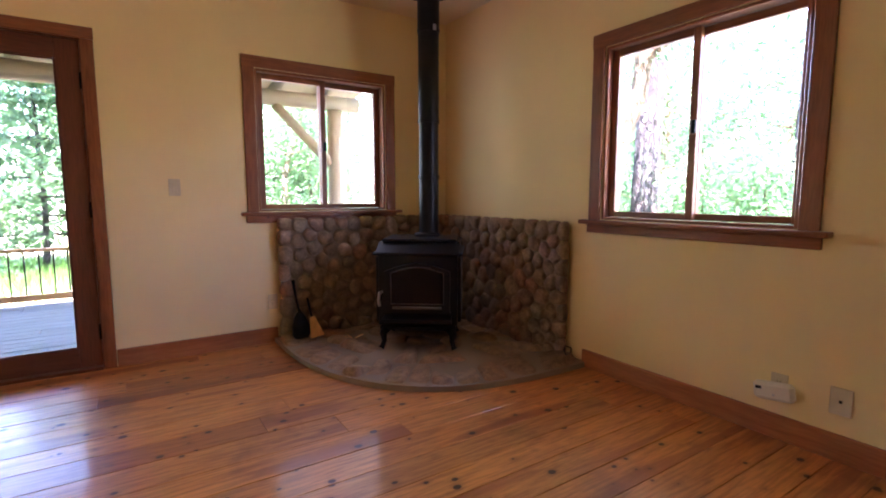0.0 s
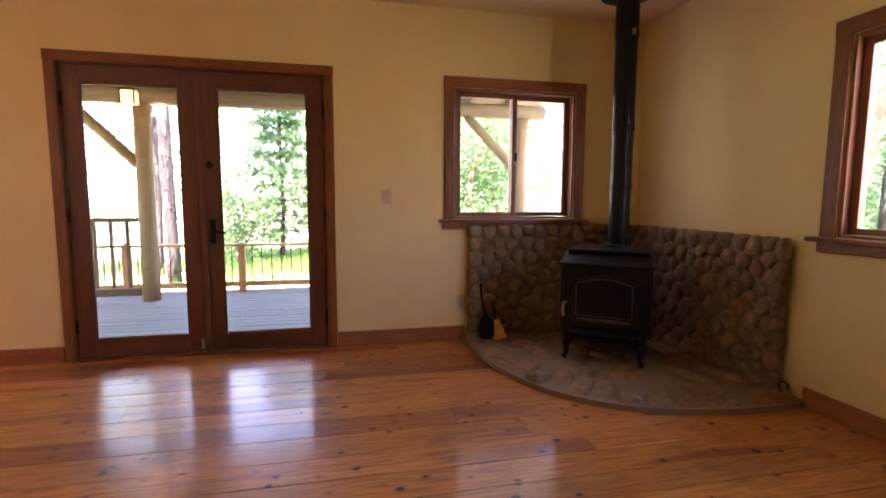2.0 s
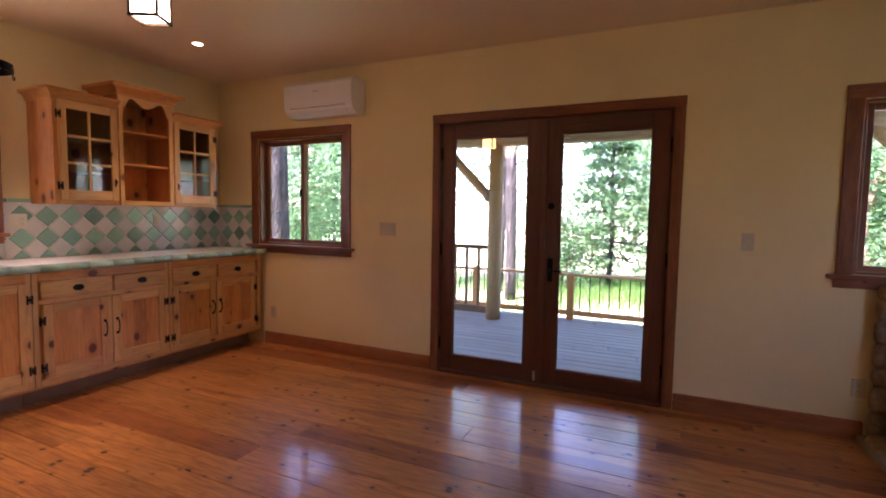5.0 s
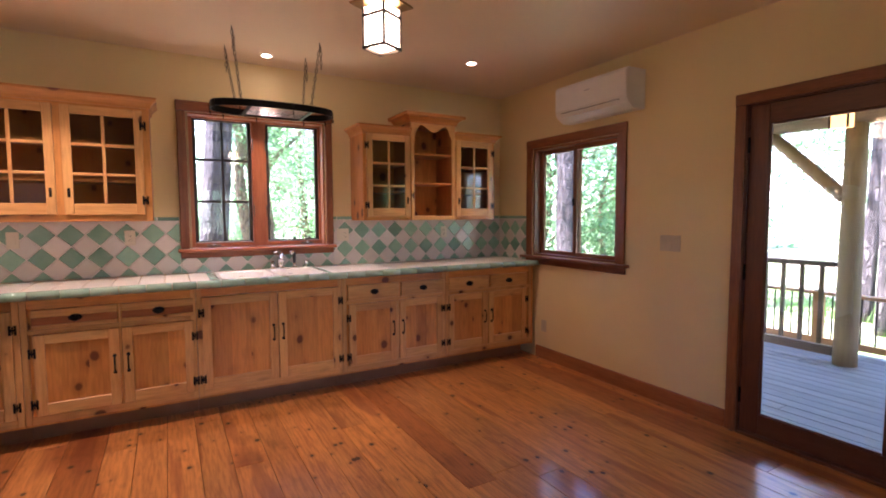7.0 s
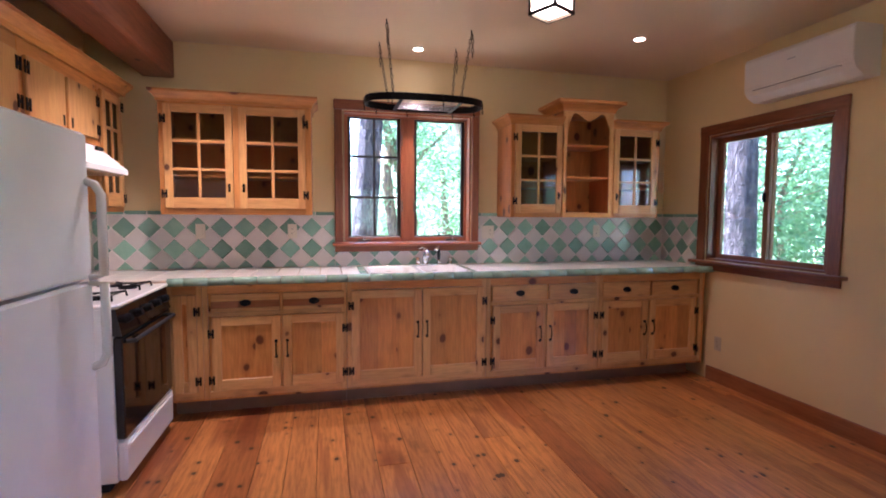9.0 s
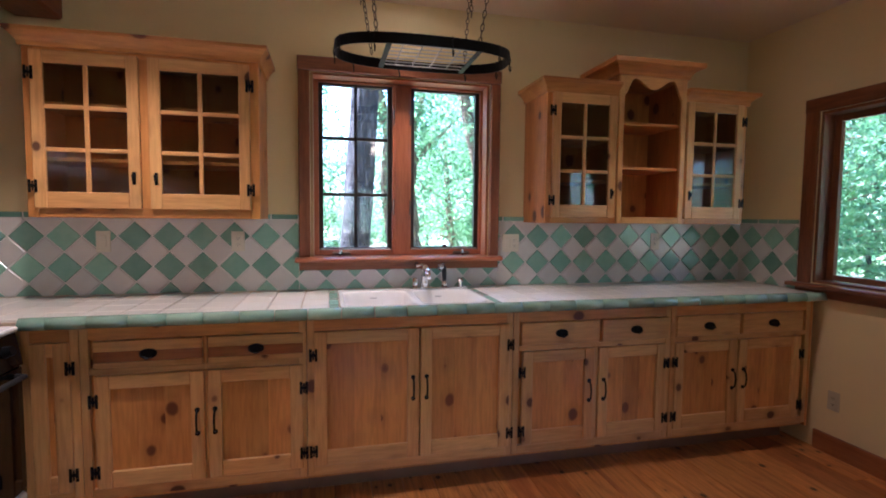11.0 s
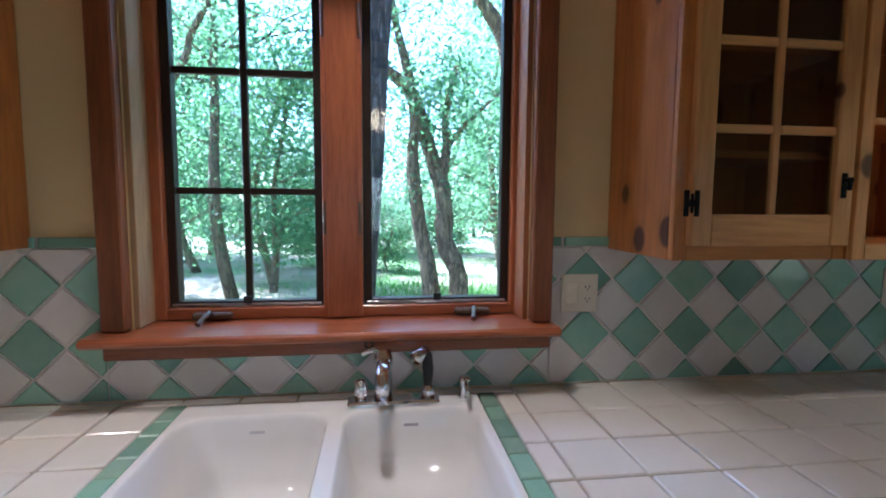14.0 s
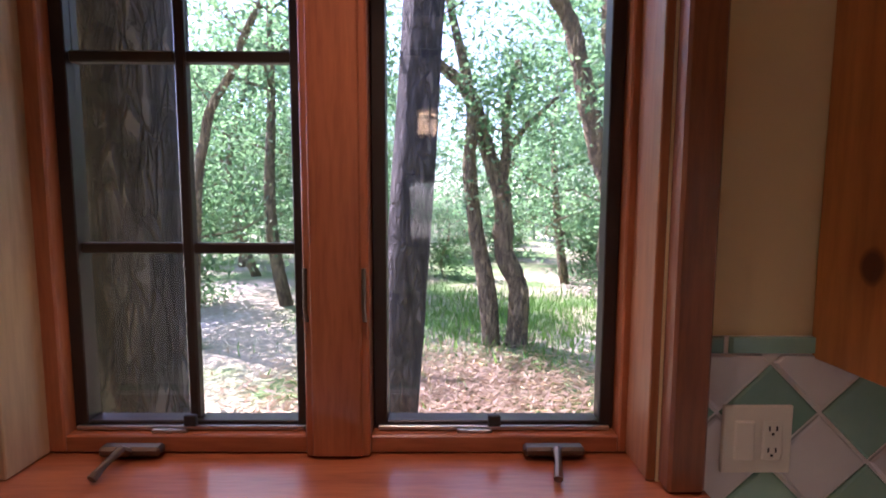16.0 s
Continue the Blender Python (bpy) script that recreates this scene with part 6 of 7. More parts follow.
# ---- outside: ground and trees ----
def ground():
    n = 90
    bm = bmesh.new()
    g = []
    span = [(-1 if i < n / 2 else 1) * abs((i - n / 2) / (n / 2)) ** 2.2 * 260 for i in range(n + 1)]
    for i in range(n + 1):
        row = []
        for j in range(n + 1):
            x, y = span[i] + 3, span[j]
            far = max(0.0, math.hypot(x - 3, y + 2) - 9)
            z = GZ + 0.10 * noise.noise(Vector((x * 0.35, y * 0.35, 0))) * min(1, far / 3 + 0.35) + min(far, 60) * 0.012 + 1.6 * noise.noise(Vector((x * 0.03, y * 0.03, 4))) * min(1, far / 20)
            if -0.3 < x < 7.5 and -7.3 < y < 0.4:
                z = GZ
            row.append(bm.verts.new((x, y, z)))
        g.append(row)
    for i in range(n):
        for j in range(n):
            bm.faces.new((g[i][j], g[i + 1][j], g[i + 1][j + 1], g[i][j + 1]))
    return struct("ground", bm, GROUND, "forest floor of leaf litter and grass", smooth=True)


def ground_z(x, y):
    far = max(0.0, math.hypot(x - 3, y + 2) - 9)
    return GZ + min(far, 60) * 0.012 + 1.6 * noise.noise(Vector((x * 0.03, y * 0.03, 4))) * min(1, far / 20)


ground()


def leaves(name, spots, count, size, spread, material, parent, seed, droop=0.4):
    """Many small leaves in loose tufts round the given spots."""
    rs = np.random.RandomState(seed)
    spots = np.array([tuple(s) for s in spots])
    at = spots[rs.randint(len(spots), size=count)] + rs.normal(size=(count, 3)) * spread * np.array([1, 1, 0.6])
    nrm = rs.normal(size=(count, 3)) + np.array([0, 0, 1.2])
    nrm /= np.linalg.norm(nrm, axis=1)[:, None]
    u = np.cross(nrm, rs.normal(size=(count, 3)))
    u /= np.linalg.norm(u, axis=1)[:, None] + 1e-9
    v = np.cross(nrm, u)
    s = size * rs.uniform(0.6, 1.5, size=(count, 1))
    vs = np.stack([at - u * s, at - v * s * 0.45 + nrm * s * 0.1, at + u * s, at + v * s * 0.45 + nrm * s * 0.1], 1).reshape(-1, 3)
    me = bpy.data.meshes.new(name)
    me.from_pydata(vs.tolist(), [], np.arange(count * 4).reshape(-1, 4).tolist())
    me.materials.append(material)
    ob = new(name, me)
    if parent is not None:
        ob.parent = parent
    return ob


def limb(a, b, r0, r1, rng, wob=0.12, n=7, k=8):
    a, b = Vector(a), Vector(b)
    L = (b - a).length
    sway = [Vector((rng.uniform(-1, 1), rng.uniform(-1, 1), rng.uniform(-0.3, 0.3))) * wob * L * f for f in (0.35, 0.22, 0.14)]
    pts = []
    for i in range(n):
        s = i / (n - 1)
        pts.append(a.lerp(b, s) + sum((w * math.sin(math.pi * (k + 1) * s) for k, w in enumerate(sway)), Vector((0, 0, 0))))
    return pts, tube(pts, r0, k, radii=[r0 + (r1 - r0) * i / (n - 1) for i in range(n)])


def broadleaf(at, h, r, seed, label, material=None, lean=(0, 0), crown_low=0.35, count=6000, leaf=0.055, spread=0.5, forks=9):
    rng = random.Random(seed)
    t = thing("tree", at, label, "tree", "trees round the house")
    material = material or BARKM
    top = Vector((lean[0], lean[1], h * 0.85))
    pts, bm = limb((0, 0, -0.15), top, r * 1.15, r * 0.25, rng, 0.22, 12, 12)
    part("trunk", bm, material, t, smooth=True, local=True)
    spots = []
    for k in range(forks):
        f = crown_low + (1 - crown_low) * (k + rng.random()) / forks
        a = pts[min(int(f * 11), 10)]
        ang = rng.uniform(0, 2 * math.pi)
        L = h * rng.uniform(0.18, 0.34) * (1.15 - 0.5 * f)
        b = a + Vector((math.cos(ang) * L, math.sin(ang) * L, L * rng.uniform(0.1, 0.6)))
        lp, lb = limb(a, b, r * 0.36 * (1.1 - 0.6 * f), 0.012, rng, 0.3, 6, 6)
        part("limb", lb, material, t, smooth=True, local=True)
        spots += [lp[i] for i in (2, 3, 4, 5)]
        for _ in range(2):
            c = lp[rng.randint(2, 4)]
            e = c + Vector((rng.uniform(-1, 1), rng.uniform(-1, 1), rng.uniform(-0.2, 0.6))) * L * 0.45
            tp, tb = limb(c, e, 0.02, 0.006, rng, 0.3, 4, 5)
            part("twig", tb, material, t, smooth=True, local=True)
            spots += [tp[2], tp[3]]
    leaves("crown", spots, count, leaf, spread, LEAFA, t, seed)
    return t


def conifer(at, h, r, seed, label, low=0.15, count=4200, reach=0.3):
    rng = random.Random(seed)
    t = thing("conifer", at, label, "tree", "trees round the house")
    pts, bm = limb((0, 0, -0.15), (rng.uniform(-0.3, 0.3), rng.uniform(-0.3, 0.3), h), r, 0.02, rng, 0.03, 12, 12)
    part("trunk", bm, BARKD, t, smooth=True, local=True)
    spots = []
    tiers = int(h * 2.2)
    wood_bm = bmesh.new()
    for k in range(tiers):
        f = low + (1 - low) * k / tiers
        ang0 = rng.uniform(0, 6.28)
        for q in range(4):
            ang = ang0 + q * 1.57 + rng.uniform(-0.4, 0.4)
            L = h * reach * (1.05 - f) * rng.uniform(0.6, 1.1) + 0.15
            a = Vector((0, 0, h * f))
            b = a + Vector((math.cos(ang) * L, math.sin(ang) * L, -0.12 * L))
            tube([a, a.lerp(b, 0.5) + Vector((0, 0, 0.05 * L)), b], 0.02, 5, wood_bm, radii=[0.03, 0.018, 0.006])
            spots += [a.lerp(b, s) for s in (0.35, 0.55, 0.7, 0.85, 1.0)]
    part("boughs", wood_bm, BARKD, t, local=True)
    leaves("crown", spots, count, 0.085, 0.16, LEAFB, t, seed)
    return t


def bare_trunk(at, h, r, seed, label, lean, material=None, sway=0.03, limbs=3):
    """A tall trunk whose crown is above the view, with a few limbs."""
    rng = random.Random(seed)
    t = thing("tree", at, label, "tree", "trees round the house")
    pts, bm = limb((0, 0, -0.2), (lean[0], lean[1], h), r * 1.12, r * 0.7, rng, sway, 16, 28)
    for v in bm.verts:
        axis_pt = min(pts, key=lambda p: abs(p.z - v.co.z))
        v.co += Vector((v.co.x - axis_pt.x, v.co.y - axis_pt.y, 0)).normalized() * 0.022 * noise.noise(Vector((v.co.x * 14, v.co.y * 14, v.co.z * 1.5 + seed)))
    part("trunk", bm, material or BARKD, t, smooth=True, local=True)
    spots = []
    for k in range(limbs):
        a = pts[rng.randint(8, 15)]
        ang = rng.uniform(0, 6.28)
        b = a + Vector((math.cos(ang), math.sin(ang), 0.25)) * rng.uniform(1.5, 3.0)
        lp, lb = limb(a, b, 0.06, 0.012, rng, 0.25, 6, 6)
        part("limb", lb, material or BARKD, t, smooth=True, local=True)
        spots += lp[2:]
    top = Vector((lean[0], lean[1], h))
    spots += [top + Vector((rng.uniform(-2.5, 2.5), rng.uniform(-2.5, 2.5), rng.uniform(-1.5, 2.0))) for _ in range(14)]
    leaves("crown", spots, 3800, 0.08, 0.45, LEAFB if material is None else LEAFA, t, seed)
    return t


gz = lambda x, y: (x, y, ground_z(x, y))
bare_trunk(gz(-1.32, -3.70), 9.0, 0.235, 1, "thick dark furrowed trunk close outside the kitchen window", (-0.15, -0.1), None, 0.008)
bare_trunk(gz(-3.5, -2.74), 10.0, 0.185, 2, "dark furrowed trunk leaning outside the kitchen window", (-0.2, 0.62), None, 0.01)
bare_trunk(gz(-3.0, 4.0), 11.0, 0.24, 3, "dark furrowed trunk beyond the corner window", (-0.3, 0.1))
bare_trunk(gz(1.21, 6.72), 11.0, 0.115, 4, "dark conifer trunk beyond the deck", (0.2, 0.3))
bare_trunk(gz(0.66, 7.6), 11.0, 0.10, 5, "slim dark conifer trunk beyond the deck", (-0.2, 0.3))
bare_trunk(gz(4.5, 8.6), 11.0, 0.15, 6, "dark trunk beyond the cedar railing", (0.9, 0.3))
bare_trunk(gz(12.0, 1.24), 11.0, 0.20, 7, "grey-brown trunk beyond the wide window", (0.2, 0.1))
bare_trunk(gz(13.8, -0.15), 11.0, 0.19, 8, "grey-brown leaning trunk beyond the wide window", (1.2, -0.5))
def crooked(at, stems, seed, label, tufts, count):
    """A twisted tree: each stem is (points from the root up, radius at the foot, radius at the tip)."""
    rng = random.Random(seed)
    t = thing("tree", at, label, "tree", "trees round the house")
    spots = []
    for name, points, r0, r1 in stems:
        way = [Vector(p) for p in points]
        fine = []
        for k in range(len(way) - 1):
            p0, p1, p2, p3 = way[max(k - 1, 0)], way[k], way[k + 1], way[min(k + 2, len(way) - 1)]
            for q in range(5):
                s = q / 5
                fine.append(0.5 * (2 * p1 + (p2 - p0) * s + (2 * p0 - 5 * p1 + 4 * p2 - p3) * s * s + (3 * p1 - p0 - 3 * p2 + p3) * s ** 3))
        fine.append(way[-1])
        n = len(fine)
        radii = [(r0 + (r1 - r0) * k / (n - 1)) * (1 + 0.28 * max(0, noise.noise(Vector((seed, k * 0.45, r0 * 9))))) for k in range(n)]
        bm = tube(fine, r0, 16, radii=radii)
        for v in bm.verts:
            v.co += Vector((1, 1, 0.4)) * 0.022 * noise.noise(v.co * 7)
        part(name, bm, BARKM, t, smooth=True, local=True)
        for k in range(3):
            a = fine[rng.randint(n // 2, n - 1)]
            e = a + Vector((rng.uniform(-0.8, 0.8), rng.uniform(-1.2, 1.2), rng.uniform(0.0, 0.9)))
            tp, tb = limb(a, e, r1 * 0.3, 0.006, rng, 0.3, 6, 5)
            part("twig", tb, BARKM, t, smooth=True, local=True)
            spots += tp[2:]
    spots += [Vector(p) for p in tufts]
    leaves("crown", spots, count, 0.045, 0.42, LEAFA, t, seed)
    return t


crooked((-6.6, -1.45, ground_z(-6.6, -1.45)), (("trunk", ((0, -0.02, -0.3), (0, -0.12, 0.8), (0, -0.3, 1.75), (0.1, -0.42, 2.75), (0.1, -0.38, 3.55), (0, -0.6, 4.6), (-0.3, -0.9, 6.0)), 0.14, 0.06),), 21, "slim crooked mossy tree in the clearing",
        ((0, -0.4, 2.4), (0.2, -0.9, 2.2), (0, -0.6, 5.0), (0.2, -1.2, 4.6), (0, -0.2, 6.0)), 2600)
crooked((-6.6, -1.15, ground_z(-6.6, -1.15)), (("trunk", ((0, 0.02, -0.3), (0, 0.06, 0.85), (0, -0.17, 1.45), (0, -0.21, 2.25), (-0.1, -0.47, 3.1), (-0.1, -0.66, 3.75), (0, -0.95, 4.05), (0.1, -1.25, 4.35), (0, -1.6, 5.4)), 0.17, 0.06),
                                                 ("limb", ((0, -0.24, 2.4), (0, -0.15, 3.0), (-0.1, -0.16, 3.5), (0, 0.0, 4.3)), 0.09, 0.05), ("limb", ((0, -0.15, 2.95), (0, 0.09, 3.3), (0, 0.36, 3.55), (-0.1, 0.8, 4.0)), 0.05, 0.02)), 22, "slim crooked mossy tree beside its twin",
        ((0.1, -0.2, 2.3), (0, 0.6, 4.0), (0, -0.2, 4.6), (0.1, -1.4, 5.2), (-0.2, 0.2, 5.6)), 3000)
crooked((-5.1, -0.2, ground_z(-5.1, -0.2)), (("trunk", ((0, 0.06, -0.3), (0, 0.02, 1.1), (0, -0.05, 1.55), (0, -0.02, 2.25), (0, -0.2, 2.8), (0, -0.32, 3.25), (0, -0.44, 3.75), (0, -0.57, 4.25), (0, -0.75, 4.6), (0, -1.0, 4.9), (0.1, -1.5, 5.8)), 0.145, 0.07),
                                                 ("limb", ((0, -0.02, 2.4), (0, 0.04, 3.3), (0, -0.12, 4.2), (0, -0.06, 4.9), (0.1, 0.1, 6.2)), 0.125, 0.06)), 23, "knotted mossy tree with a twisted pale trunk",
        ((0, -0.9, 5.2), (0, 0.3, 5.6), (0.2, -0.4, 6.2), (-0.3, 0.8, 5.0)), 2400)
crooked((-6.5, -6.1, ground_z(-6.5, -6.1)), (("trunk", ((0, 0.0, -0.3), (0, 0.1, 1.5), (0, 0.2, 2.6), (0, 0.32, 3.15), (0, 0.44, 3.6), (0, 0.82, 4.2), (0, 0.94, 4.6), (0, 1.4, 5.4)), 0.09, 0.04),), 24, "thin bent tree at the edge of the clearing",
        ((0, 0.8, 4.8), (0, 0.2, 5.2), (0.2, 1.4, 5.0)), 1800)
crooked((10.0, 0.35, ground_z(10.0, 0.35)), (("trunk", ((0, 0.3, -0.3), (0, 0.15, 0.9), (0, -0.02, 2.2), (0, -0.26, 2.85), (0, -0.34, 3.3), (0.1, -0.24, 3.8), (0.1, -0.1, 4.6), (0, -0.2, 6.0)), 0.125, 0.075),
                                                ("limb", ((0, -0.36, 3.35), (0, -0.56, 3.48), (0, -0.84, 3.62), (0, -1.1, 3.8), (0.1, -1.4, 4.05), (0.2, -1.9, 4.5)), 0.075, 0.04)), 25, "pale sunlit mossy tree with a crooked limb",
        ((0.3, -1.3, 3.75), (0.3, -1.5, 3.5), (0.2, -1.3, 3.3), (0.5, -0.7, 3.7), (0.5, -0.8, 4.0), (0.4, -1.6, 4.3), (0.6, -0.6, 4.5), (0.3, -1.2, 5.0)), 5500)
protoA = broadleaf(gz(-11.0, -5.0), 7.0, 0.10, 31, "leafy broadleaf tree at the edge of the clearing", crown_low=0.16, count=10000, leaf=0.06, spread=0.62, forks=13)
protoB = broadleaf(gz(-12.5, 1.2), 8.5, 0.12, 32, "leafy broadleaf tree at the edge of the clearing", crown_low=0.2, count=10000, leaf=0.06, spread=0.7, forks=13)
protoC = conifer(gz(3.0, 9.5), 5.2, 0.075, 33, "young green conifer beyond the deck")
protoS = broadleaf(gz(-9.5, -7.5), 3.0, 0.04, 34, "low leafy shrub in the clearing", crown_low=0.05, count=4500, leaf=0.06, spread=0.35, forks=10)


def forest():
    rng = random.Random(77)
    spots = []
    for (ang0, ang1, r0, r1, n) in ((150, 212, 12, 34, 30), (60, 125, 16, 40, 13), (-25, 45, 15, 40, 12), (125, 152, 11.5, 36, 13)):
        for _ in range(n):
            for _try in range(30):
                a, r = radians(rng.uniform(ang0, ang1)), r0 + (r1 - r0) * rng.random() ** 1.3
                x, y = 2.5 + r * math.cos(a), -2.0 + r * math.sin(a)
                if all(math.hypot(x - p, y - q) > 2.1 for p, q in spots):
                    spots.append((x, y))
                    break
            else:
                continue
            k = rng.random()
            src = protoA if k < 0.34 else protoB if k < 0.62 else protoC if k < 0.80 else protoS
            s = rng.uniform(0.8, 1.35)
            x, y, z = gz(x, y)
            ob = copy_thing(src, pose(x, y, z, 0, 0, rng.uniform(0, 360)))
            ob.scale = (s, s, s * rng.uniform(0.9, 1.15))


forest()
for src, x, y, s in ((protoA, 7.6, 6.6, 0.8), (protoA, 6.4, 9.8, 1.0), (protoC, 8.9, 10.6, 1.1), (protoA, 16.5, 0.6, 1.0),
                     (protoB, 14.5, 2.9, 0.9), (protoA, 8.8, 8.2, 0.7), (protoS, 11.4, -0.9, 0.8), (protoS, 12.6, 0.5, 0.9), (protoS, 11.2, 2.2, 0.9), (protoB, 18.0, 3.4, 1.0), (protoS, 2.2, 8.6, 0.7), (protoC, 5.6, 13.0, 1.2)):
    ob = copy_thing(src, pose(*gz(x, y), 0, 0, x * 77 % 360))
    ob.scale = (s, s, s)

broadleaf(gz(-9.6, -5.6), 10.5, 0.13, 41, "tall leafy tree whose high crown shades the clearing", crown_low=0.55, count=5200, leaf=0.075, spread=0.7, forks=15)


def undergrowth():
    """Low shrubs that close the far side of the clearing."""
    rng = random.Random(19)
    for k in range(8):
        a, r = radians(rng.uniform(152, 206)), rng.uniform(15.0, 24.0)
        x, y = 2.5 + r * math.cos(a), -2.0 + r * math.sin(a)
        ob = copy_thing(protoS, pose(*gz(x, y), 0, 0, rng.uniform(0, 360)))
        f = rng.uniform(0.55, 1.15)
        ob.scale = (f * 1.3, f * 1.3, f)


undergrowth()


def far_woods():
    """The closed wall of leaves beyond the single trees."""
    rs = np.random.RandomState(12)
    n = 2600
    ang = np.radians(rs.uniform(-40, 225, n))
    r = rs.uniform(36, 62, n)
    x, y = 2.5 + r * np.cos(ang), -2 + r * np.sin(ang)
    z = np.array([ground_z(a, b) for a, b in zip(x, y)]) + rs.uniform(0, 1, n) ** 1.3 * 9
    ob = leaves("far_woods", np.stack([x, y, z], 1), 42000, 0.22, 0.9, LEAFA, None, 13)
    tagged(ob, "distant woods of pale green leaves", "woods", kind="stuff")


far_woods()


def clutter():
    """Grass tufts and litter in the clearing seen through the kitchen and door windows."""
    rs = np.random.RandomState(9)
    for nm, cx, cy, sx, sy, n, mt, lab, size in (("grass", -8.5, -1.0, 3.2, 3.2, 9000, GRASS, "tufts of green grass in the clearing", 0.07), ("grass", 3.5, 8.5, 4.0, 2.4, 14000, GRASS, "bright green grass beyond the deck", 0.09),
                                                 ("grass", 12.0, -1.5, 3.0, 3.5, 8000, GRASS, "green undergrowth beyond the wide window", 0.1), ("leaf_litter", -4.6, -2.2, 1.6, 2.2, 9000, LITTER, "dry brown leaf litter below the window", 0.05)):
        x, y = rs.normal(cx, sx * 0.5, n), rs.normal(cy, sy * 0.5, n)
        base = np.stack([x, y, [ground_z(a, b) for a, b in zip(x, y)]], 1)
        if mt is GRASS:
            d = rs.normal(size=(n, 3)) * 0.4 + np.array([0, 0, 1.0])
            h = size * rs.uniform(0.8, 2.6, size=(n, 1))
            w = rs.normal(size=(n, 3)) * np.array([1, 1, 0]) * 0.008
            vs = np.stack([base - w + [0, 0, -0.03], base + w + [0, 0, -0.03], base + d * h], 1).reshape(-1, 3)
            fs = np.arange(n * 3).reshape(-1, 3)
        else:
            u = rs.normal(size=(n, 3)) * np.array([1, 1, 0.25])
            u /= np.linalg.norm(u, axis=1)[:, None]
            v = np.cross(u, rs.normal(size=(n, 3)) * 0.3 + np.array([0, 0, 1]))
            s = size * rs.uniform(0.6, 2.2, size=(n, 1))
            c = base + np.array([0, 0, 0.04]) + rs.uniform(-0.02, 0.03, size=(n, 1)) * np.array([0, 0, 1])
            vs = np.stack([c - u * s, c - v * s * 0.2, c + u * s, c + v * s * 0.2], 1).reshape(-1, 3)
            fs = np.arange(n * 4).reshape(-1, 4)
        me = bpy.data.meshes.new(nm)
        me.from_pydata(vs.tolist(), [], fs.tolist())
        me.materials.append(mt)
        tagged(new(nm, me), lab, nm.replace("_", " "), kind="stuff")


clutter()

# ---- planks of the floor ----
def planks():
    rng = random.Random(2)
    y = 0.0
    while y > YS:
        w = rng.choice((0.165, 0.185, 0.185, 0.21))
        lo = max(y - w, YS)
        x = rng.uniform(-3.2, -0.4)
        while x < XE:
            L = rng.uniform(1.1, 4.4)
            a, b = max(x, 0.0), min(x + L, XE)
            if b - a > 0.05 and y - lo > 0.02:
                part("plank", box((a + 0.0006, lo + 0.0013, -0.022), (b - 0.0006, y - 0.0013, rng.uniform(-0.0005, 0.0005)), 0.0016), FLOORW, floor_base)
            x += L
        y = lo


planks()


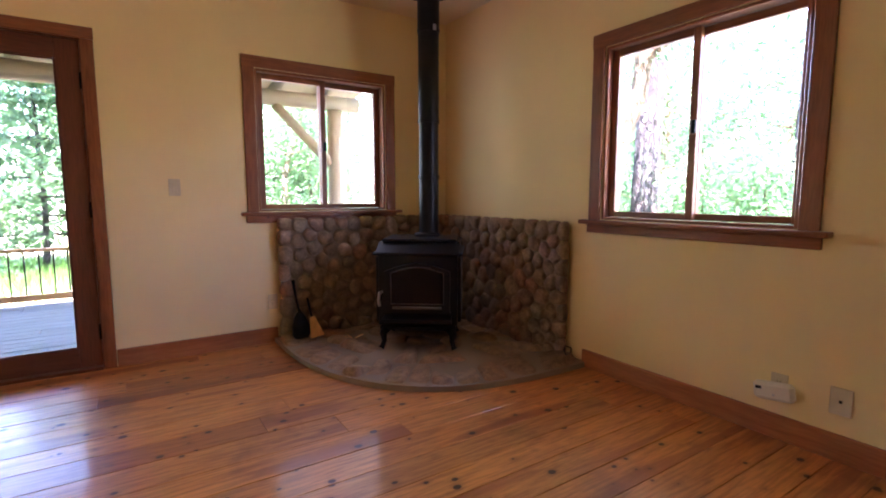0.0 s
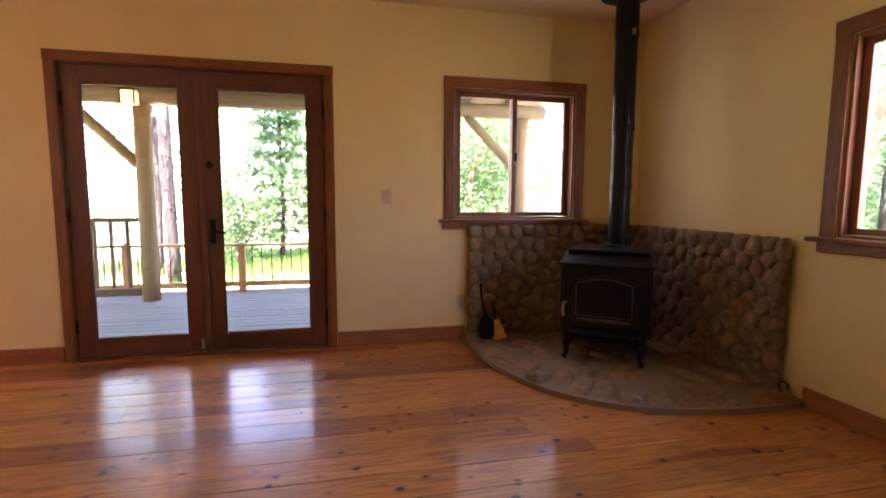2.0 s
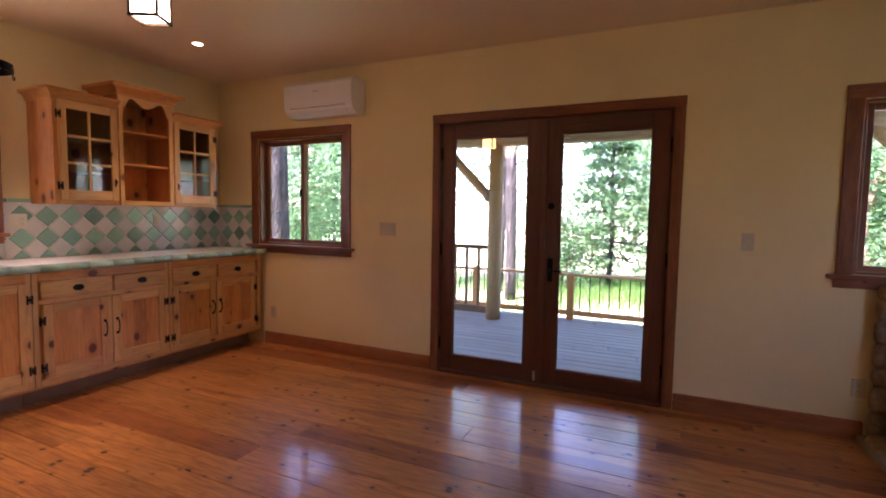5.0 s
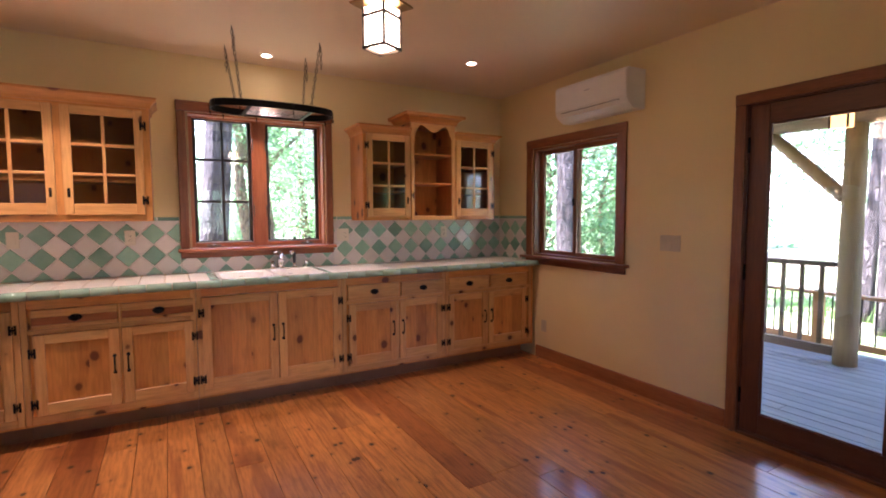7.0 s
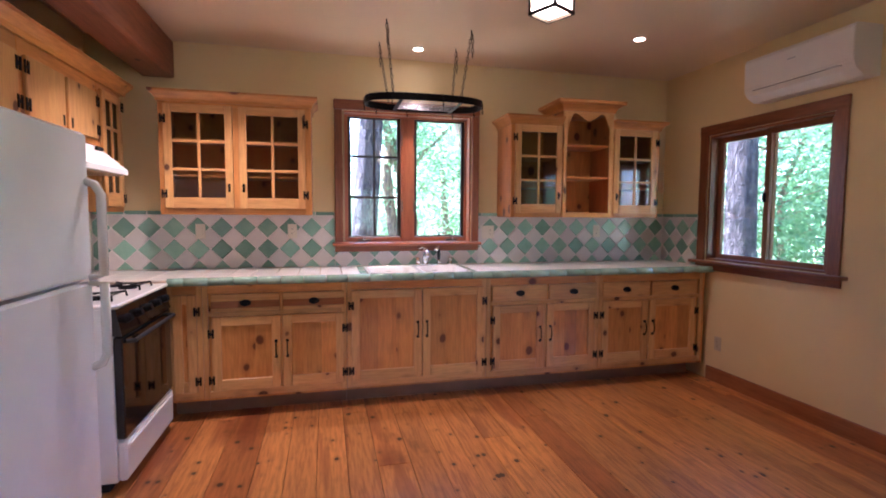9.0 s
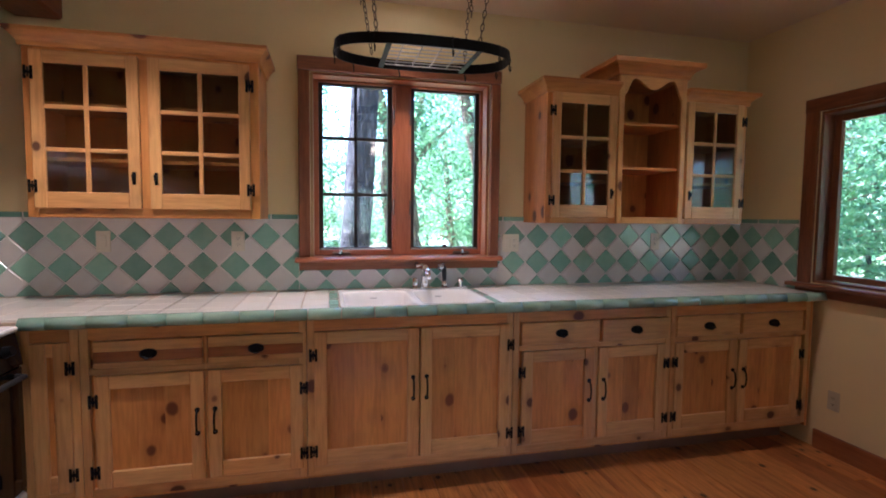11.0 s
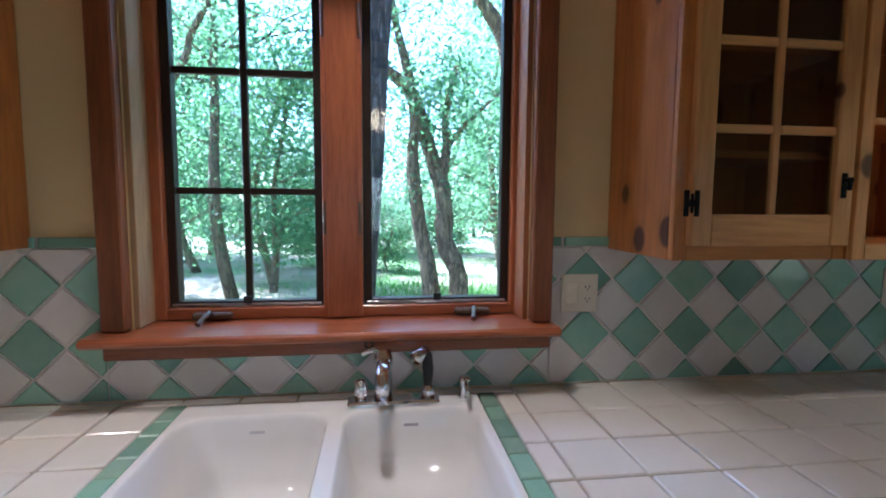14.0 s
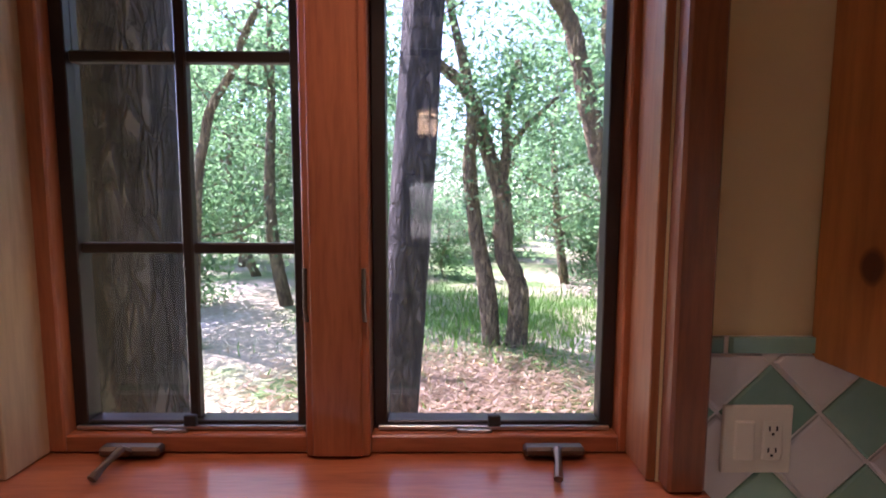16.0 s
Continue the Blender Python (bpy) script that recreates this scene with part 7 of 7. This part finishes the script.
# ---- glazed tiles behind the counter ----
def splash():
    s = thing("backsplash", (0.0, -2.4, CT), "green and white diamond tile backsplash above the counter", "tiles", kind="structure")
    top, border = 1.381, 1.411
    P, V = 0.169, 0.168
    y_ref, z_ref = -1.603, 1.285
    part("grout_bed", box((0.001, -4.858, CT), (0.007, S_Y[0] - 0.068, border)), GROUTW, s)
    part("grout_bed", box((0.001, S_Y[1] + 0.064, CT), (0.007, -0.001, border)), GROUTW, s)
    part("grout_bed", box((0.001, S_Y[0] - 0.067, CT), (0.007, S_Y[1] + 0.063, 1.13)), GROUTW, s)
    part("grout_bed", box((0.008, -0.007, CT), (0.470, -0.001, border)), GROUTW, s)
    part("grout_bed", box((0.0, -4.858, CT), (1.80, -4.853, border)), GROUTW, s)

    def clip(poly, lo_u, hi_u, lo_z, hi_z):
        for axis, lim, sign in ((0, lo_u, 1), (0, hi_u, -1), (1, lo_z, 1), (1, hi_z, -1)):
            out = []
            for k, a in enumerate(poly):
                b = poly[(k + 1) % len(poly)]
                da, db = sign * (a[axis] - lim), sign * (b[axis] - lim)
                if da >= 0:
                    out.append(a)
                if da * db < 0:
                    f = da / (da - db)
                    out.append((a[0] + (b[0] - a[0]) * f, a[1] + (b[1] - a[1]) * f))
            poly = out
            if len(poly) < 3:
                return []
        return poly

    def tile(poly, to3, material):
        cx, cz = sum(p[0] for p in poly) / len(poly), sum(p[1] for p in poly) / len(poly)
        n = len(poly)
        bm = bmesh.new()
        rows = []
        for inset, h in ((0.0, 0.0), (0.0, 0.0035), (0.0045, 0.0062)):
            ring = []
            for u, z in poly:
                d = math.hypot(u - cx, z - cz) or 1
                f = 1 - inset / d
                ring.append(bm.verts.new(to3(cx + (u - cx) * f, cz + (z - cz) * f, h)))
            rows.append(ring)
        for a, b in zip(rows, rows[1:]):
            for k in range(n):
                bm.faces.new((a[k], a[(k + 1) % n], b[(k + 1) % n], b[k]))
        bm.faces.new(rows[-1])
        bmesh.ops.recalc_face_normals(bm, faces=bm.faces)
        part("tile", bm, material, s)

    def field(regions, to3, ref):
        for lo_u, hi_u, lo_z, hi_z in regions:
            i0, i1 = int((lo_u - ref) / P) - 2, int((hi_u - ref) / P) + 2
            for i in range(i0, i1 + 1):
                for j in range(-3, 3):
                    for half, m_ in ((0.0, TILEG), (0.5, TILEW)):
                        cu, cz = ref + (i + half) * P, z_ref + (j + half) * V
                        a, b = P / 2 - 0.0045, V / 2 - 0.0045
                        poly = clip([(cu - a, cz), (cu, cz - b), (cu + a, cz), (cu, cz + b)], lo_u, hi_u, lo_z, hi_z)
                        if len(poly) > 2 and (max(p[0] for p in poly) - min(p[0] for p in poly)) > 0.02 and (max(p[1] for p in poly) - min(p[1] for p in poly)) > 0.012:
                            tile(poly, to3, m_)
            if hi_z > 1.3:
                u = hi_u
                while u > lo_u + 0.03:
                    tile([(max(u - 0.15, lo_u) + 0.003, top + 0.003), (u - 0.003, top + 0.003), (u - 0.003, border), (max(u - 0.15, lo_u) + 0.003, border)], to3, TILEG)
                    u -= 0.153

    west = lambda u, z, h: (0.0065 + h, u, z)
    field([(-4.85, S_Y[0] - 0.07, CT + 0.004, top), (S_Y[1] + 0.066, -0.012, CT + 0.004, top), (S_Y[0] - 0.066, S_Y[1] + 0.062, CT + 0.004, 1.083)], west, y_ref)
    field([(0.014, 0.468, CT + 0.004, top)], lambda u, z, h: (u, -0.0065 - h, z), 0.287)


splash()
